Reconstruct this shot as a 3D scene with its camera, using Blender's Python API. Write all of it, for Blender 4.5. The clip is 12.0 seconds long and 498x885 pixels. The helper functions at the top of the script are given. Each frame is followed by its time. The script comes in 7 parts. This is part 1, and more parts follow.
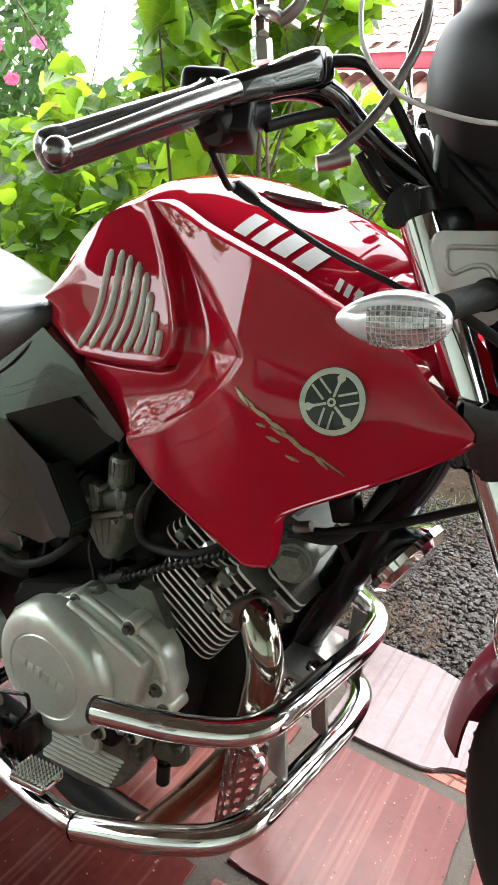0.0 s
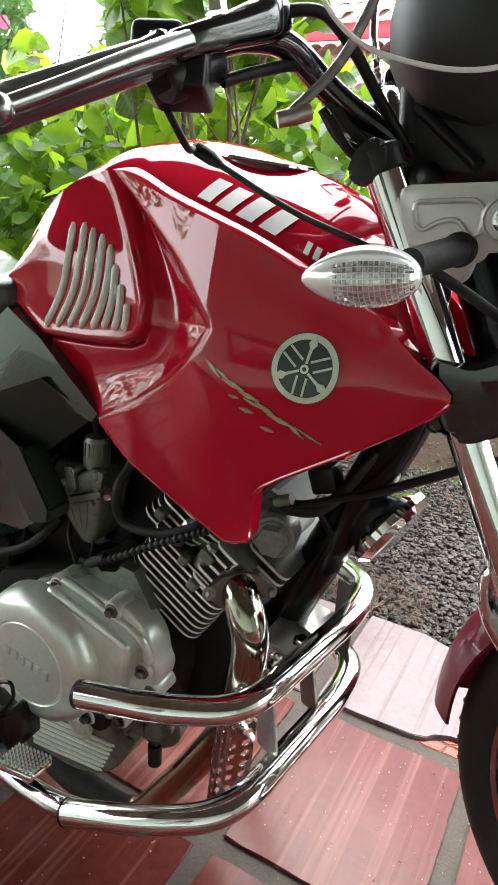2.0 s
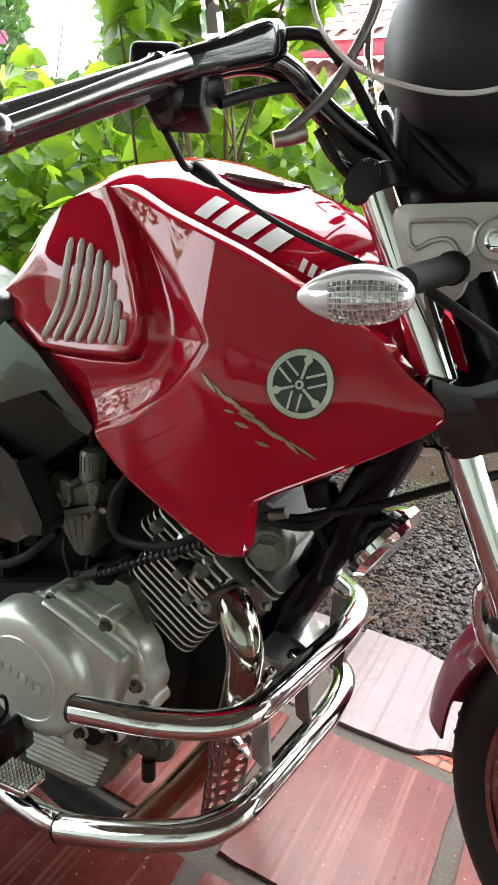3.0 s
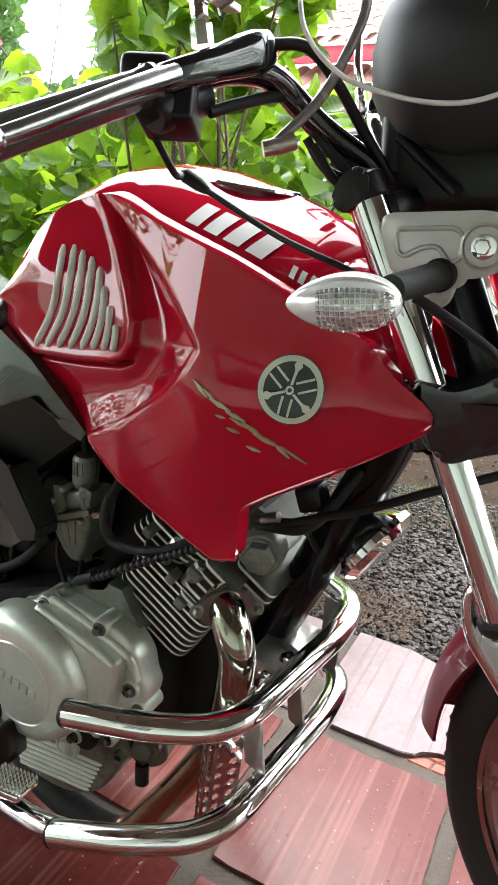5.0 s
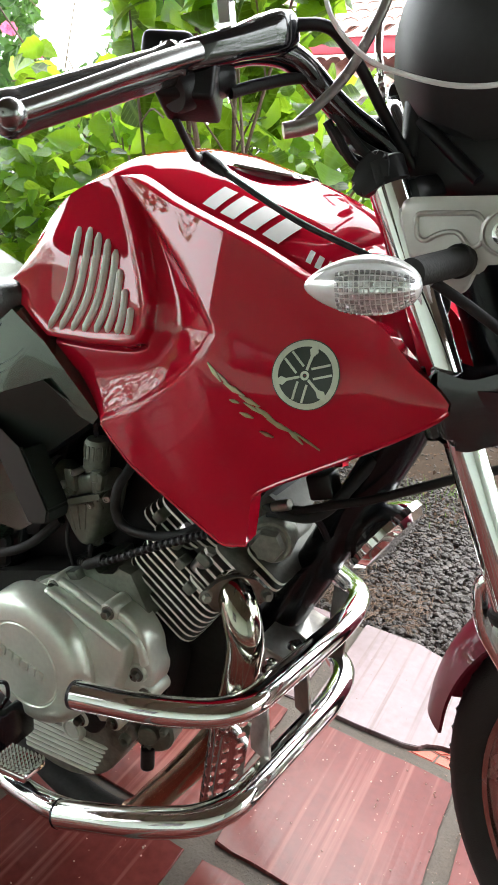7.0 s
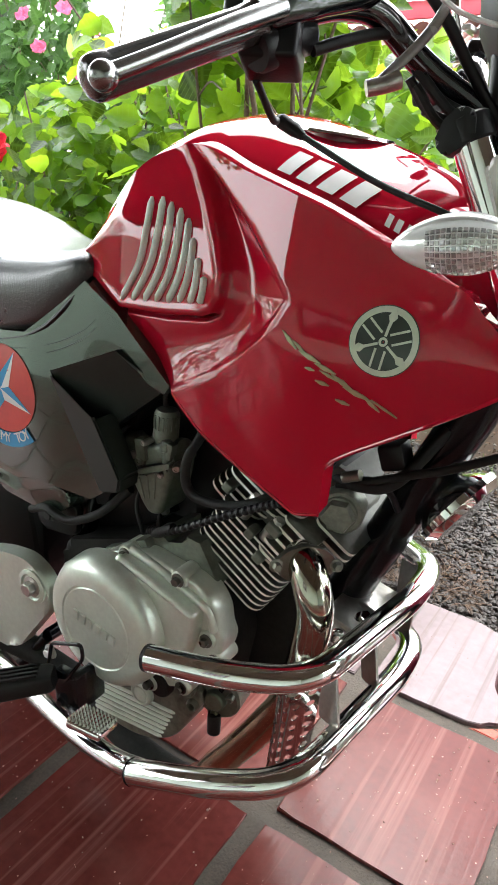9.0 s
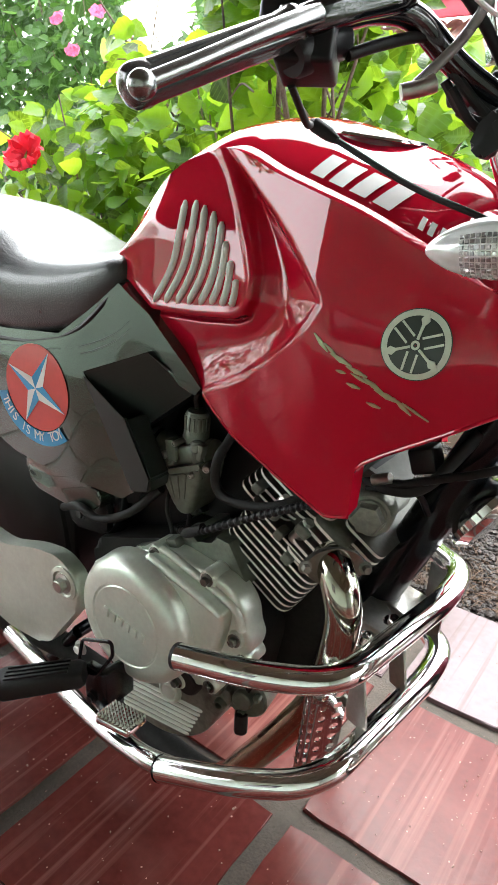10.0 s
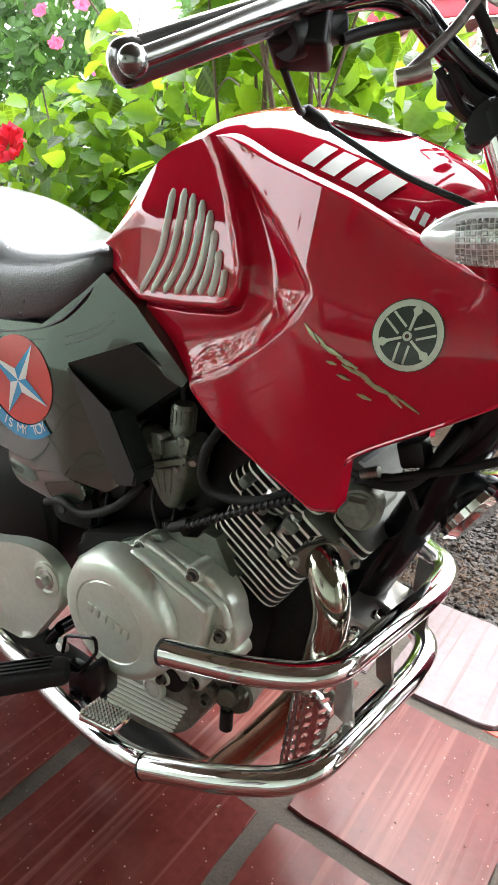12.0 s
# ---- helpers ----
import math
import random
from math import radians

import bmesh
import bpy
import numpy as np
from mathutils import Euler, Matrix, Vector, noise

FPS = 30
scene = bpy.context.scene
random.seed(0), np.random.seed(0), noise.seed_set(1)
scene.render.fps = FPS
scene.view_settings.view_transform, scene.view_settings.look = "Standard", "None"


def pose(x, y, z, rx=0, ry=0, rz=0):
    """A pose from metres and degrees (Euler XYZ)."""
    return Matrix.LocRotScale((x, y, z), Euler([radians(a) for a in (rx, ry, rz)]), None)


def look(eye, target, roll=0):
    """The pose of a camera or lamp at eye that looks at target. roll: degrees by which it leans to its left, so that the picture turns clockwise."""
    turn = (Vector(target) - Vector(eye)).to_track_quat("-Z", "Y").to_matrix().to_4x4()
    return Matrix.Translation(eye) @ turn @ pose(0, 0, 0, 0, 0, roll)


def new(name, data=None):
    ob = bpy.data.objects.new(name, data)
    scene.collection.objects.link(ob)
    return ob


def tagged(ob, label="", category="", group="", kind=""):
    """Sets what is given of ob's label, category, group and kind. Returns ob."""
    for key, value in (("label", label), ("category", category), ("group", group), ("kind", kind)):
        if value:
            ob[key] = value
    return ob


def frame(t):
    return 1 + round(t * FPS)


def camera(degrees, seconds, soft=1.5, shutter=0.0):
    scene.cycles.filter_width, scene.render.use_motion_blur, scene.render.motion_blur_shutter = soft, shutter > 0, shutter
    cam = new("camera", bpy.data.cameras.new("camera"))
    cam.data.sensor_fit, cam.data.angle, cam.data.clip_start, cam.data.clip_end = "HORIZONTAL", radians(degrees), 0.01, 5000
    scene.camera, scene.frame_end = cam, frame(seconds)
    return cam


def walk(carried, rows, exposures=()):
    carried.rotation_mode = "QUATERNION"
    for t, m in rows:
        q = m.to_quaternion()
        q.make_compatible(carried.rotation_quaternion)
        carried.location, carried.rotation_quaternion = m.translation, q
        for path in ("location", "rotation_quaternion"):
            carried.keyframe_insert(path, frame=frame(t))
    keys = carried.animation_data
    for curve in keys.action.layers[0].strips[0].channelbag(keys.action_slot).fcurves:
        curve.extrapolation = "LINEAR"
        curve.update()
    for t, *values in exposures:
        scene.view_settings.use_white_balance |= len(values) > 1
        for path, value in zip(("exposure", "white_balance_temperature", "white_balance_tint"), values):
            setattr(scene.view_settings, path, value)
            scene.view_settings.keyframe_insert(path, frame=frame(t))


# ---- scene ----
cam = camera(41.2, 12.0, soft=1.6)
PATH = [
    (0, (0.634, -0.68, 0.944), (-0.294, 0.963, 0.282), 5.5),
    (0.5, (0.638, -0.667, 0.937), (-0.237, 0.99, 0.238), 4.0),
    (1, (0.638, -0.669, 0.936), (-0.244, 0.99, 0.252), 3.8),
    (1.5, (0.639, -0.667, 0.935), (-0.25, 0.985, 0.241), 3.5),
    (2, (0.64, -0.663, 0.931), (-0.244, 0.984, 0.221), 3.5),
    (2.5, (0.641, -0.665, 0.934), (-0.233, 0.997, 0.246), 4.1),
    (3, (0.641, -0.666, 0.935), (-0.238, 0.999, 0.258), 3.8),
    (3.2, (0.643, -0.666, 0.935), (-0.24, 0.995, 0.255), 3.8),
    (4.8, (0.645, -0.663, 0.936), (-0.204, 1.019, 0.268), 4.2),
    (5, (0.646, -0.668, 0.938), (-0.222, 1.006, 0.273), 3.8),
    (5.5, (0.645, -0.668, 0.935), (-0.215, 1.011, 0.269), 4.4),
    (6, (0.644, -0.665, 0.932), (-0.19, 1.027, 0.268), 4.8),
    (6.5, (0.645, -0.667, 0.936), (-0.192, 1.031, 0.29), 5.4),
    (7, (0.642, -0.671, 0.93), (-0.241, 0.988, 0.244), 4.7),
    (7.2, (0.639, -0.675, 0.932), (-0.297, 0.947, 0.231), 4.4),
    (8.8, (0.626, -0.686, 0.919), (-0.378, 0.876, 0.175), 3.6),
    (9, (0.624, -0.686, 0.918), (-0.369, 0.879, 0.166), 3.4),
    (9.5, (0.625, -0.687, 0.92), (-0.398, 0.858, 0.168), 3.0),
    (10, (0.623, -0.691, 0.921), (-0.437, 0.828, 0.165), 3.0),
    (10.5, (0.624, -0.688, 0.92), (-0.415, 0.844, 0.163), 3.3),
    (11, (0.625, -0.688, 0.921), (-0.411, 0.852, 0.176), 3.5),
    (11.5, (0.623, -0.69, 0.92), (-0.41, 0.847, 0.165), 3.3),
    (12, (0.615, -0.689, 0.911), (-0.401, 0.859, 0.155), 3.9),
]
walk(cam, [(t, look(e, g, r)) for t, e, g, r in PATH], exposures=[(0.0, 1.62, 6150, 8), (3.0, 1.60, 6150, 8), (5.0, 1.66, 6150, 8), (9.5, 1.68, 6150, 8), (10.0, 1.80, 6150, 8), (12.0, 1.80, 6150, 8)])

# ---- world, sun ----
SUN_EL, SUN_AZ = 58.0, 336.0
world = bpy.data.worlds.new("overcast_sky")
scene.world = world
world.use_nodes = True
wn = world.node_tree.nodes
wl = world.node_tree.links
sky = wn.new("ShaderNodeTexSky")
sky.sky_type = "NISHITA"
sky.sun_disc = False
sky.sun_elevation = radians(SUN_EL)
sky.sun_rotation = radians(SUN_AZ)
sky.air_density, sky.dust_density, sky.ozone_density = 1.0, 4.0, 1.0
# thin cloud whitens and evens the sky
cloud = wn.new("ShaderNodeMix")
cloud.data_type = "RGBA"
cloud.inputs[0].default_value = 0.85
cloud.inputs[7].default_value = (26.0, 26.0, 25.4, 1)
wl.new(sky.outputs[0], cloud.inputs[6])
wl.new(cloud.outputs[2], wn["Background"].inputs[0])
wn["Background"].inputs[1].default_value = 0.12

sun = new("sun", bpy.data.lights.new("sun", "SUN"))
sun.data.energy, sun.data.angle, sun.data.color = 1.2, radians(25), (1.0, 0.96, 0.9)
# the sun stands veiled over the garden, beyond the motorcycle
sun.matrix_world = look((-2.0, 4.5, 8.0), (0, 0, 0))

# ---- materials ----
def material(name, color, rough=0.5, metal=0.0, coat=0.0, vary=0.12, scale=12.0, fine=160.0, bump=0.0, bump_scale=300.0,
             rough_vary=0.1, island=0.0, stain=None, stain_amount=0.0, coat_rough=0.05, spec=0.5):
    """A surface with its colour varied at two scales, uneven gloss and fine relief."""
    m = bpy.data.materials.new(name)
    m.use_nodes = True
    n, l = m.node_tree.nodes, m.node_tree.links
    bsdf = n["Principled BSDF"]
    geo = n.new("ShaderNodeTexCoord")
    big = n.new("ShaderNodeTexNoise")
    big.inputs["Scale"].default_value, big.inputs["Detail"].default_value = scale, 5
    small = n.new("ShaderNodeTexNoise")
    small.inputs["Scale"].default_value, small.inputs["Detail"].default_value = fine, 3
    l.new(geo.outputs["Object"], big.inputs["Vector"])
    l.new(geo.outputs["Object"], small.inputs["Vector"])
    both = n.new("ShaderNodeMath")
    both.operation = "ADD"
    l.new(big.outputs["Fac"], both.inputs[0])
    l.new(small.outputs["Fac"], both.inputs[1])
    last = both
    if island:
        isl = n.new("ShaderNodeNewGeometry")
        k = n.new("ShaderNodeMath")
        k.operation = "MULTIPLY_ADD"
        k.inputs[1].default_value, k.inputs[2].default_value = island, -island / 2
        l.new(isl.outputs["Random Per Island"], k.inputs[0])
        more = n.new("ShaderNodeMath")
        more.operation = "ADD"
        l.new(both.outputs[0], more.inputs[0])
        l.new(k.outputs[0], more.inputs[1])
        last = more
    ramp = n.new("ShaderNodeValToRGB")
    c = color
    ramp.color_ramp.elements[0].position, ramp.color_ramp.elements[1].position = 0.3, 0.7
    ramp.color_ramp.elements[0].color = (*[max(0, v * (1 - vary)) for v in c], 1)
    ramp.color_ramp.elements[1].color = (*[min(1, v * (1 + vary)) for v in c], 1)
    half = n.new("ShaderNodeMath")
    half.operation = "MULTIPLY"
    half.inputs[1].default_value = 0.5
    l.new(last.outputs[0], half.inputs[0])
    l.new(half.outputs[0], ramp.inputs[0])
    out = ramp.outputs[0]
    if stain:
        blot = n.new("ShaderNodeTexNoise")
        blot.inputs["Scale"].default_value, blot.inputs["Detail"].default_value = scale * 0.6, 8
        l.new(geo.outputs["Object"], blot.inputs["Vector"])
        cut = n.new("ShaderNodeMapRange")
        cut.inputs[1].default_value, cut.inputs[2].default_value = 0.5, 0.72
        cut.inputs[4].default_value = stain_amount
        l.new(blot.outputs["Fac"], cut.inputs[0])
        mix = n.new("ShaderNodeMix")
        mix.data_type = "RGBA"
        l.new(cut.outputs[0], mix.inputs[0])
        l.new(out, mix.inputs[6])
        mix.inputs[7].default_value = (*stain, 1)
        out = mix.outputs[2]
    l.new(out, bsdf.inputs["Base Color"])
    rr = n.new("ShaderNodeMapRange")
    rr.inputs[3].default_value, rr.inputs[4].default_value = max(0.02, rough - rough_vary), min(1, rough + rough_vary)
    l.new(big.outputs["Fac"], rr.inputs[0])
    l.new(rr.outputs[0], bsdf.inputs["Roughness"])
    bsdf.inputs["Metallic"].default_value = metal
    bsdf.inputs["Coat Weight"].default_value = coat
    bsdf.inputs["Coat Roughness"].default_value = coat_rough
    bsdf.inputs["Specular IOR Level"].default_value = spec
    if bump:
        tex = n.new("ShaderNodeTexNoise")
        tex.inputs["Scale"].default_value, tex.inputs["Detail"].default_value = bump_scale, 4
        l.new(geo.outputs["Object"], tex.inputs["Vector"])
        b = n.new("ShaderNodeBump")
        b.inputs["Strength"].default_value, b.inputs["Distance"].default_value = bump, 0.002
        l.new(tex.outputs["Fac"], b.inputs["Height"])
        l.new(b.outputs[0], bsdf.inputs["Normal"])
    return m


def leaf_material(name, color, back, vary=0.5, rough=0.4):
    """Thin leaf: light shines through it; each leaf has its own tone."""
    m = bpy.data.materials.new(name)
    m.use_nodes = True
    n, l = m.node_tree.nodes, m.node_tree.links
    bsdf, out = n["Principled BSDF"], n["Material Output"]
    g = n.new("ShaderNodeNewGeometry")
    tex = n.new("ShaderNodeTexNoise")
    tex.inputs["Scale"].default_value = 60
    add = n.new("ShaderNodeMath")
    add.operation = "MULTIPLY_ADD"
    add.inputs[1].default_value = 0.35
    l.new(tex.outputs["Fac"], add.inputs[0])
    l.new(g.outputs["Random Per Island"], add.inputs[2])
    r1, r2 = n.new("ShaderNodeValToRGB"), n.new("ShaderNodeValToRGB")
    for r, c in ((r1, color), (r2, back)):
        r.color_ramp.elements[0].position, r.color_ramp.elements[1].position = 0.1, 1.2
        r.color_ramp.elements[0].color = (*[v * (1 - vary) for v in c], 1)
        r.color_ramp.elements[1].color = (*[min(1, v * (1 + vary)) for v in c], 1)
        l.new(add.outputs[0], r.inputs[0])
    # pale midrib and side veins, drawn along the leaf's own coordinates
    uv = n.new("ShaderNodeUVMap")
    uv.uv_map = "leaf"
    xy = n.new("ShaderNodeSeparateXYZ")
    l.new(uv.outputs[0], xy.inputs[0])
    wide = n.new("ShaderNodeMath")
    wide.operation = "ABSOLUTE"
    l.new(xy.outputs[0], wide.inputs[0])
    slant = n.new("ShaderNodeMath")
    slant.operation = "MULTIPLY_ADD"
    slant.inputs[1].default_value = -0.28
    l.new(wide.outputs[0], slant.inputs[0])
    l.new(xy.outputs[1], slant.inputs[2])
    rows = n.new("ShaderNodeMath")
    rows.operation = "PINGPONG"
    rows.inputs[1].default_value = 0.075
    l.new(slant.outputs[0], rows.inputs[0])
    near = n.new("ShaderNodeMath")
    near.operation = "MINIMUM"
    l.new(rows.outputs[0], near.inputs[0])
    rib = n.new("ShaderNodeMath")
    rib.operation = "MULTIPLY"
    rib.inputs[1].default_value = 0.22
    l.new(wide.outputs[0], rib.inputs[0])
    l.new(rib.outputs[0], near.inputs[1])
    vein = n.new("ShaderNodeMapRange")
    vein.inputs[1].default_value, vein.inputs[2].default_value = 0.004, 0.02
    vein.inputs[3].default_value, vein.inputs[4].default_value = 0.28, 0.0
    l.new(near.outputs[0], vein.inputs[0])
    tones = []
    for r, c in ((r1, color), (r2, back)):
        mx = n.new("ShaderNodeMix")
        mx.data_type = "RGBA"
        l.new(vein.outputs[0], mx.inputs[0])
        l.new(r.outputs[0], mx.inputs[6])
        mx.inputs[7].default_value = (*[min(1, v * 1.5 + 0.05) for v in c], 1)
        tones.append(mx.outputs[2])
    b = n.new("ShaderNodeBump")
    b.inputs["Strength"].default_value, b.inputs["Distance"].default_value = 0.5, 0.002
    b.invert = True
    l.new(vein.outputs[0], b.inputs["Height"])
    l.new(b.outputs[0], bsdf.inputs["Normal"])
    l.new(tones[0], bsdf.inputs["Base Color"])
    bsdf.inputs["Roughness"].default_value = rough
    bsdf.inputs["Specular IOR Level"].default_value = 0.22
    tr = n.new("ShaderNodeBsdfTranslucent")
    l.new(tones[1], tr.inputs[0])
    mix = n.new("ShaderNodeMixShader")
    mix.inputs[0].default_value = 0.5
    l.new(bsdf.outputs[0], mix.inputs[1])
    l.new(tr.outputs[0], mix.inputs[2])
    l.new(mix.outputs[0], out.inputs[0])
    return m


RED = material("red_lacquer", (0.41, 0.004, 0.020), 0.4, 0.0, 1.0, vary=0.05, scale=6, fine=900, rough_vary=0.05, coat_rough=0.03, spec=0.0)
DARK_RED = material("maroon_lacquer", (0.11, 0.005, 0.016), 0.3, 0.0, 0.7, vary=0.1, scale=6, coat_rough=0.04, spec=0.2)
CHROME = material("chrome", (0.82, 0.82, 0.82), 0.06, 1.0, vary=0.03, rough_vary=0.04, scale=30)
STEEL = material("dull_steel", (0.5, 0.49, 0.46), 0.32, 1.0, vary=0.15, scale=40, bump=0.1)
# chrome darkened to olive, standing in for reflections of garden and engine
HEADER = material("olive_toned_chrome", (0.42, 0.41, 0.34), 0.1, 1.0, vary=0.15, rough_vary=0.05, scale=25)
BLUED = material("heat_tinted_chrome", (0.55, 0.36, 0.24), 0.18, 1.0, vary=0.25, scale=25)
# the slight green in this silver is light bounced off the garden, put into the colour
ALU = material("silver_engine_paint", (0.68, 0.73, 0.65), 0.32, 0.5, vary=0.08, scale=25, bump=0.06, bump_scale=900, rough_vary=0.06)
ALU_DARK = material("grimy_cast_metal", (0.22, 0.225, 0.19), 0.45, 0.6, vary=0.3, scale=45, bump=0.3, bump_scale=500, stain=(0.05, 0.045, 0.035), stain_amount=0.7)
FIN = material("cooling_fin_metal", (0.09, 0.09, 0.078), 0.55, 0.5, vary=0.25, scale=50, bump=0.2, bump_scale=700)
FIN_EDGE = material("bare_fin_edge", (0.80, 0.80, 0.72), 0.4, 0.3, vary=0.2, scale=60)
SILVER = material("silver_paint", (0.47, 0.46, 0.43), 0.4, 0.5, vary=0.05, scale=20, bump=0.05, bump_scale=900)
COVER = material("grey_side_cover_paint", (0.056, 0.078, 0.062), 0.16, 0.5, 1.0, vary=0.06, scale=10, coat_rough=0.03)
BOLT = material("dark_plated_steel", (0.16, 0.16, 0.14), 0.3, 1.0, vary=0.2, scale=60)
CARB = material("grey_green_cast_metal", (0.17, 0.19, 0.155), 0.42, 0.5, vary=0.2, scale=60, bump=0.2, bump_scale=600, stain=(0.08, 0.075, 0.06), stain_amount=0.6)
COVER_DARK = material("dark_grey_plastic", (0.020, 0.026, 0.023), 0.34, 0.0, 0.0, spec=0.3, vary=0.12, scale=30, bump=0.08, bump_scale=1200)
BLACK = material("black_paint", (0.004, 0.005, 0.007), 0.2, 0.0, 0.0, spec=0.3, vary=0.2, scale=20)
GLOSS_BLACK = material("gloss_black_paint", (0.005, 0.006, 0.008), 0.14, 0.0, 1.0, vary=0.2, scale=20, rough_vary=0.04)
# near black that stands for shade around the engine; also the rubber signal stalk
DEEP_BLACK = material("deep_black_shade_and_rubber", (0.015, 0.015, 0.014), 0.65, spec=0.2, vary=0.4, scale=45, bump=0.3, bump_scale=400)
PLASTIC = material("black_plastic", (0.006, 0.006, 0.007), 0.38, spec=0.3, vary=0.25, scale=40, bump=0.1, bump_scale=900)
DOME = material("satin_black_plastic", (0.022, 0.023, 0.024), 0.5, vary=0.15, scale=20, spec=0.3, bump=0.05, bump_scale=900)
GLOSS_PLASTIC = material("smooth_black_plastic", (0.018, 0.019, 0.020), 0.32, 0.0, 0.0, vary=0.1, scale=15, rough_vary=0.03, spec=0.35)
RUBBER = material("black_rubber", (0.012, 0.012, 0.012), 0.58, spec=0.3, vary=0.25, scale=60, bump=0.25, bump_scale=700)
TYRE = material("tyre_rubber", (0.015, 0.0145, 0.0145), 0.68, vary=0.25, scale=30, bump=0.3, bump_scale=500)
VINYL = material("black_seat_vinyl", (0.014, 0.015, 0.017), 0.3, 0.0, 0.7, coat_rough=0.22, vary=0.2, scale=30, bump=0.6, bump_scale=420, rough_vary=0.08)
WHITE_DECAL = material("white_decal", (0.8, 0.8, 0.8), 0.3, 0, 0.8, vary=0.03)
GREY_DECAL = material("grey_rubber_strip", (0.64, 0.66, 0.61), 0.5, 0.1, vary=0.08, scale=60)
SILVER_DECAL = material("silver_decal", (0.55, 0.60, 0.48), 0.35, 0.1, 0.6, vary=0.08, scale=200)
DARK_DECAL = material("dark_green_decal", (0.012, 0.022, 0.014), 0.35, 0, 0.4, vary=0.1)
GOLD_DECAL = material("gold_decal", (0.42, 0.40, 0.24), 0.35, 0.5, 0.6, vary=0.15, scale=200)
STICKER_RED = material("red_sticker", (0.62, 0.055, 0.045), 0.35, 0, 0.3, vary=0.06, scale=30)
STICKER_BLUE = material("blue_sticker", (0.04, 0.30, 0.60), 0.35, 0, 0.3, vary=0.06, scale=30)
STICKER_WHITE = material("white_sticker", (0.78, 0.78, 0.76), 0.35, 0, 0.3, vary=0.04, scale=30)
LEAF = leaf_material("green_leaf", (0.055, 0.12, 0.010), (0.27, 0.42, 0.018), 0.75, 0.36)
LEAF_DARK = leaf_material("small_green_leaf", (0.04, 0.09, 0.02), (0.10, 0.2, 0.035))
BARK = material("grey_brown_bark", (0.14, 0.10, 0.07), 0.8, vary=0.35, scale=60, bump=0.5, bump_scale=200)
PETAL = leaf_material("crimson_petal", (0.62, 0.01, 0.04), (0.75, 0.02, 0.05), 0.25)
PINK = leaf_material("pink_petal", (0.65, 0.12, 0.25), (0.7, 0.2, 0.3), 0.3)


def tile_material(name="red_clay_tile", color=(0.105, 0.023, 0.020), streak=(0.20, 0.075, 0.062), chip=(0.42, 0.22, 0.18), shine=0.15):
    """Wire-cut clay tile: drag lines along y, mottling, pale chips, uneven polish."""
    m = material(name, color, 0.24, 0, 0.0, vary=0.2, scale=9, fine=70, stain=streak, stain_amount=0.4, coat_rough=0.12, spec=shine)
    n, l = m.node_tree.nodes, m.node_tree.links
    bsdf = n["Principled BSDF"]
    info = n.new("ShaderNodeObjectInfo")
    geo = n.new("ShaderNodeTexCoord")
    off = n.new("ShaderNodeVectorMath")
    off.operation = "ADD"
    k = n.new("ShaderNodeVectorMath")
    k.operation = "SCALE"
    k.inputs[3].default_value = 40.0
    l.new(info.outputs["Random"], k.inputs[0])
    l.new(geo.outputs["Object"], off.inputs[0])
    l.new(k.outputs[0], off.inputs[1])
    mp = n.new("ShaderNodeMapping")
    mp.inputs["Scale"].default_value = (60, 1.1, 1)
    l.new(off.outputs[0], mp.inputs["Vector"])
    drag = n.new("ShaderNodeTexNoise")
    drag.inputs["Scale"].default_value, drag.inputs["Detail"].default_value = 1.0, 6
    l.new(mp.outputs[0], drag.inputs["Vector"])
    fine = n.new("ShaderNodeTexNoise")
    fine.inputs["Scale"].default_value, fine.inputs["Detail"].default_value = 120, 4
    l.new(off.outputs[0], fine.inputs["Vector"])
    spot = n.new("ShaderNodeTexVoronoi")
    spot.inputs["Scale"].default_value = 55
    l.new(off.outputs[0], spot.inputs["Vector"])
    pit = n.new("ShaderNodeMapRange")
    pit.inputs[1].default_value, pit.inputs[2].default_value = 0.0, 0.14
    pit.inputs[3].default_value, pit.inputs[4].default_value = 1.0, 0.0
    l.new(spot.outputs["Distance"], pit.inputs[0])
    h = n.new("ShaderNodeMath")
    h.operation = "MULTIPLY_ADD"
    h.inputs[1].default_value = 0.25
    l.new(fine.outputs["Fac"], h.inputs[0])
    l.new(drag.outputs["Fac"], h.inputs[2])
    h2 = n.new("ShaderNodeMath")
    h2.operation = "MULTIPLY_ADD"
    h2.inputs[1].default_value = 0.12
    l.new(pit.outputs[0], h2.inputs[0])
    l.new(h.outputs[0], h2.inputs[2])
    b = n.new("ShaderNodeBump")
    b.inputs["Strength"].default_value, b.inputs["Distance"].default_value = 0.45, 0.0015
    l.new(h2.outputs[0], b.inputs["Height"])
    l.new(b.outputs[0], bsdf.inputs["Normal"])
    # drag lines also show paler
    old = bsdf.inputs["Base Color"].links[0].from_socket
    mix = n.new("ShaderNodeMix")
    mix.data_type = "RGBA"
    cut = n.new("ShaderNodeMapRange")
    cut.inputs[1].default_value, cut.inputs[2].default_value, cut.inputs[4].default_value = 0.54, 0.66, 0.75
    l.new(drag.outputs["Fac"], cut.inputs[0])
    l.new(cut.outputs[0], mix.inputs[0])
    l.new(old, mix.inputs[6])
    mix.inputs[7].default_value = (*streak, 1)
    speck = n.new("ShaderNodeTexVoronoi")
    speck.voronoi_dimensions = "2D"
    speck.inputs["Scale"].default_value = 58
    l.new(off.outputs[0], speck.inputs["Vector"])
    sep = n.new("ShaderNodeSeparateColor")
    l.new(speck.outputs["Color"], sep.inputs[0])
    grow = n.new("ShaderNodeMath")
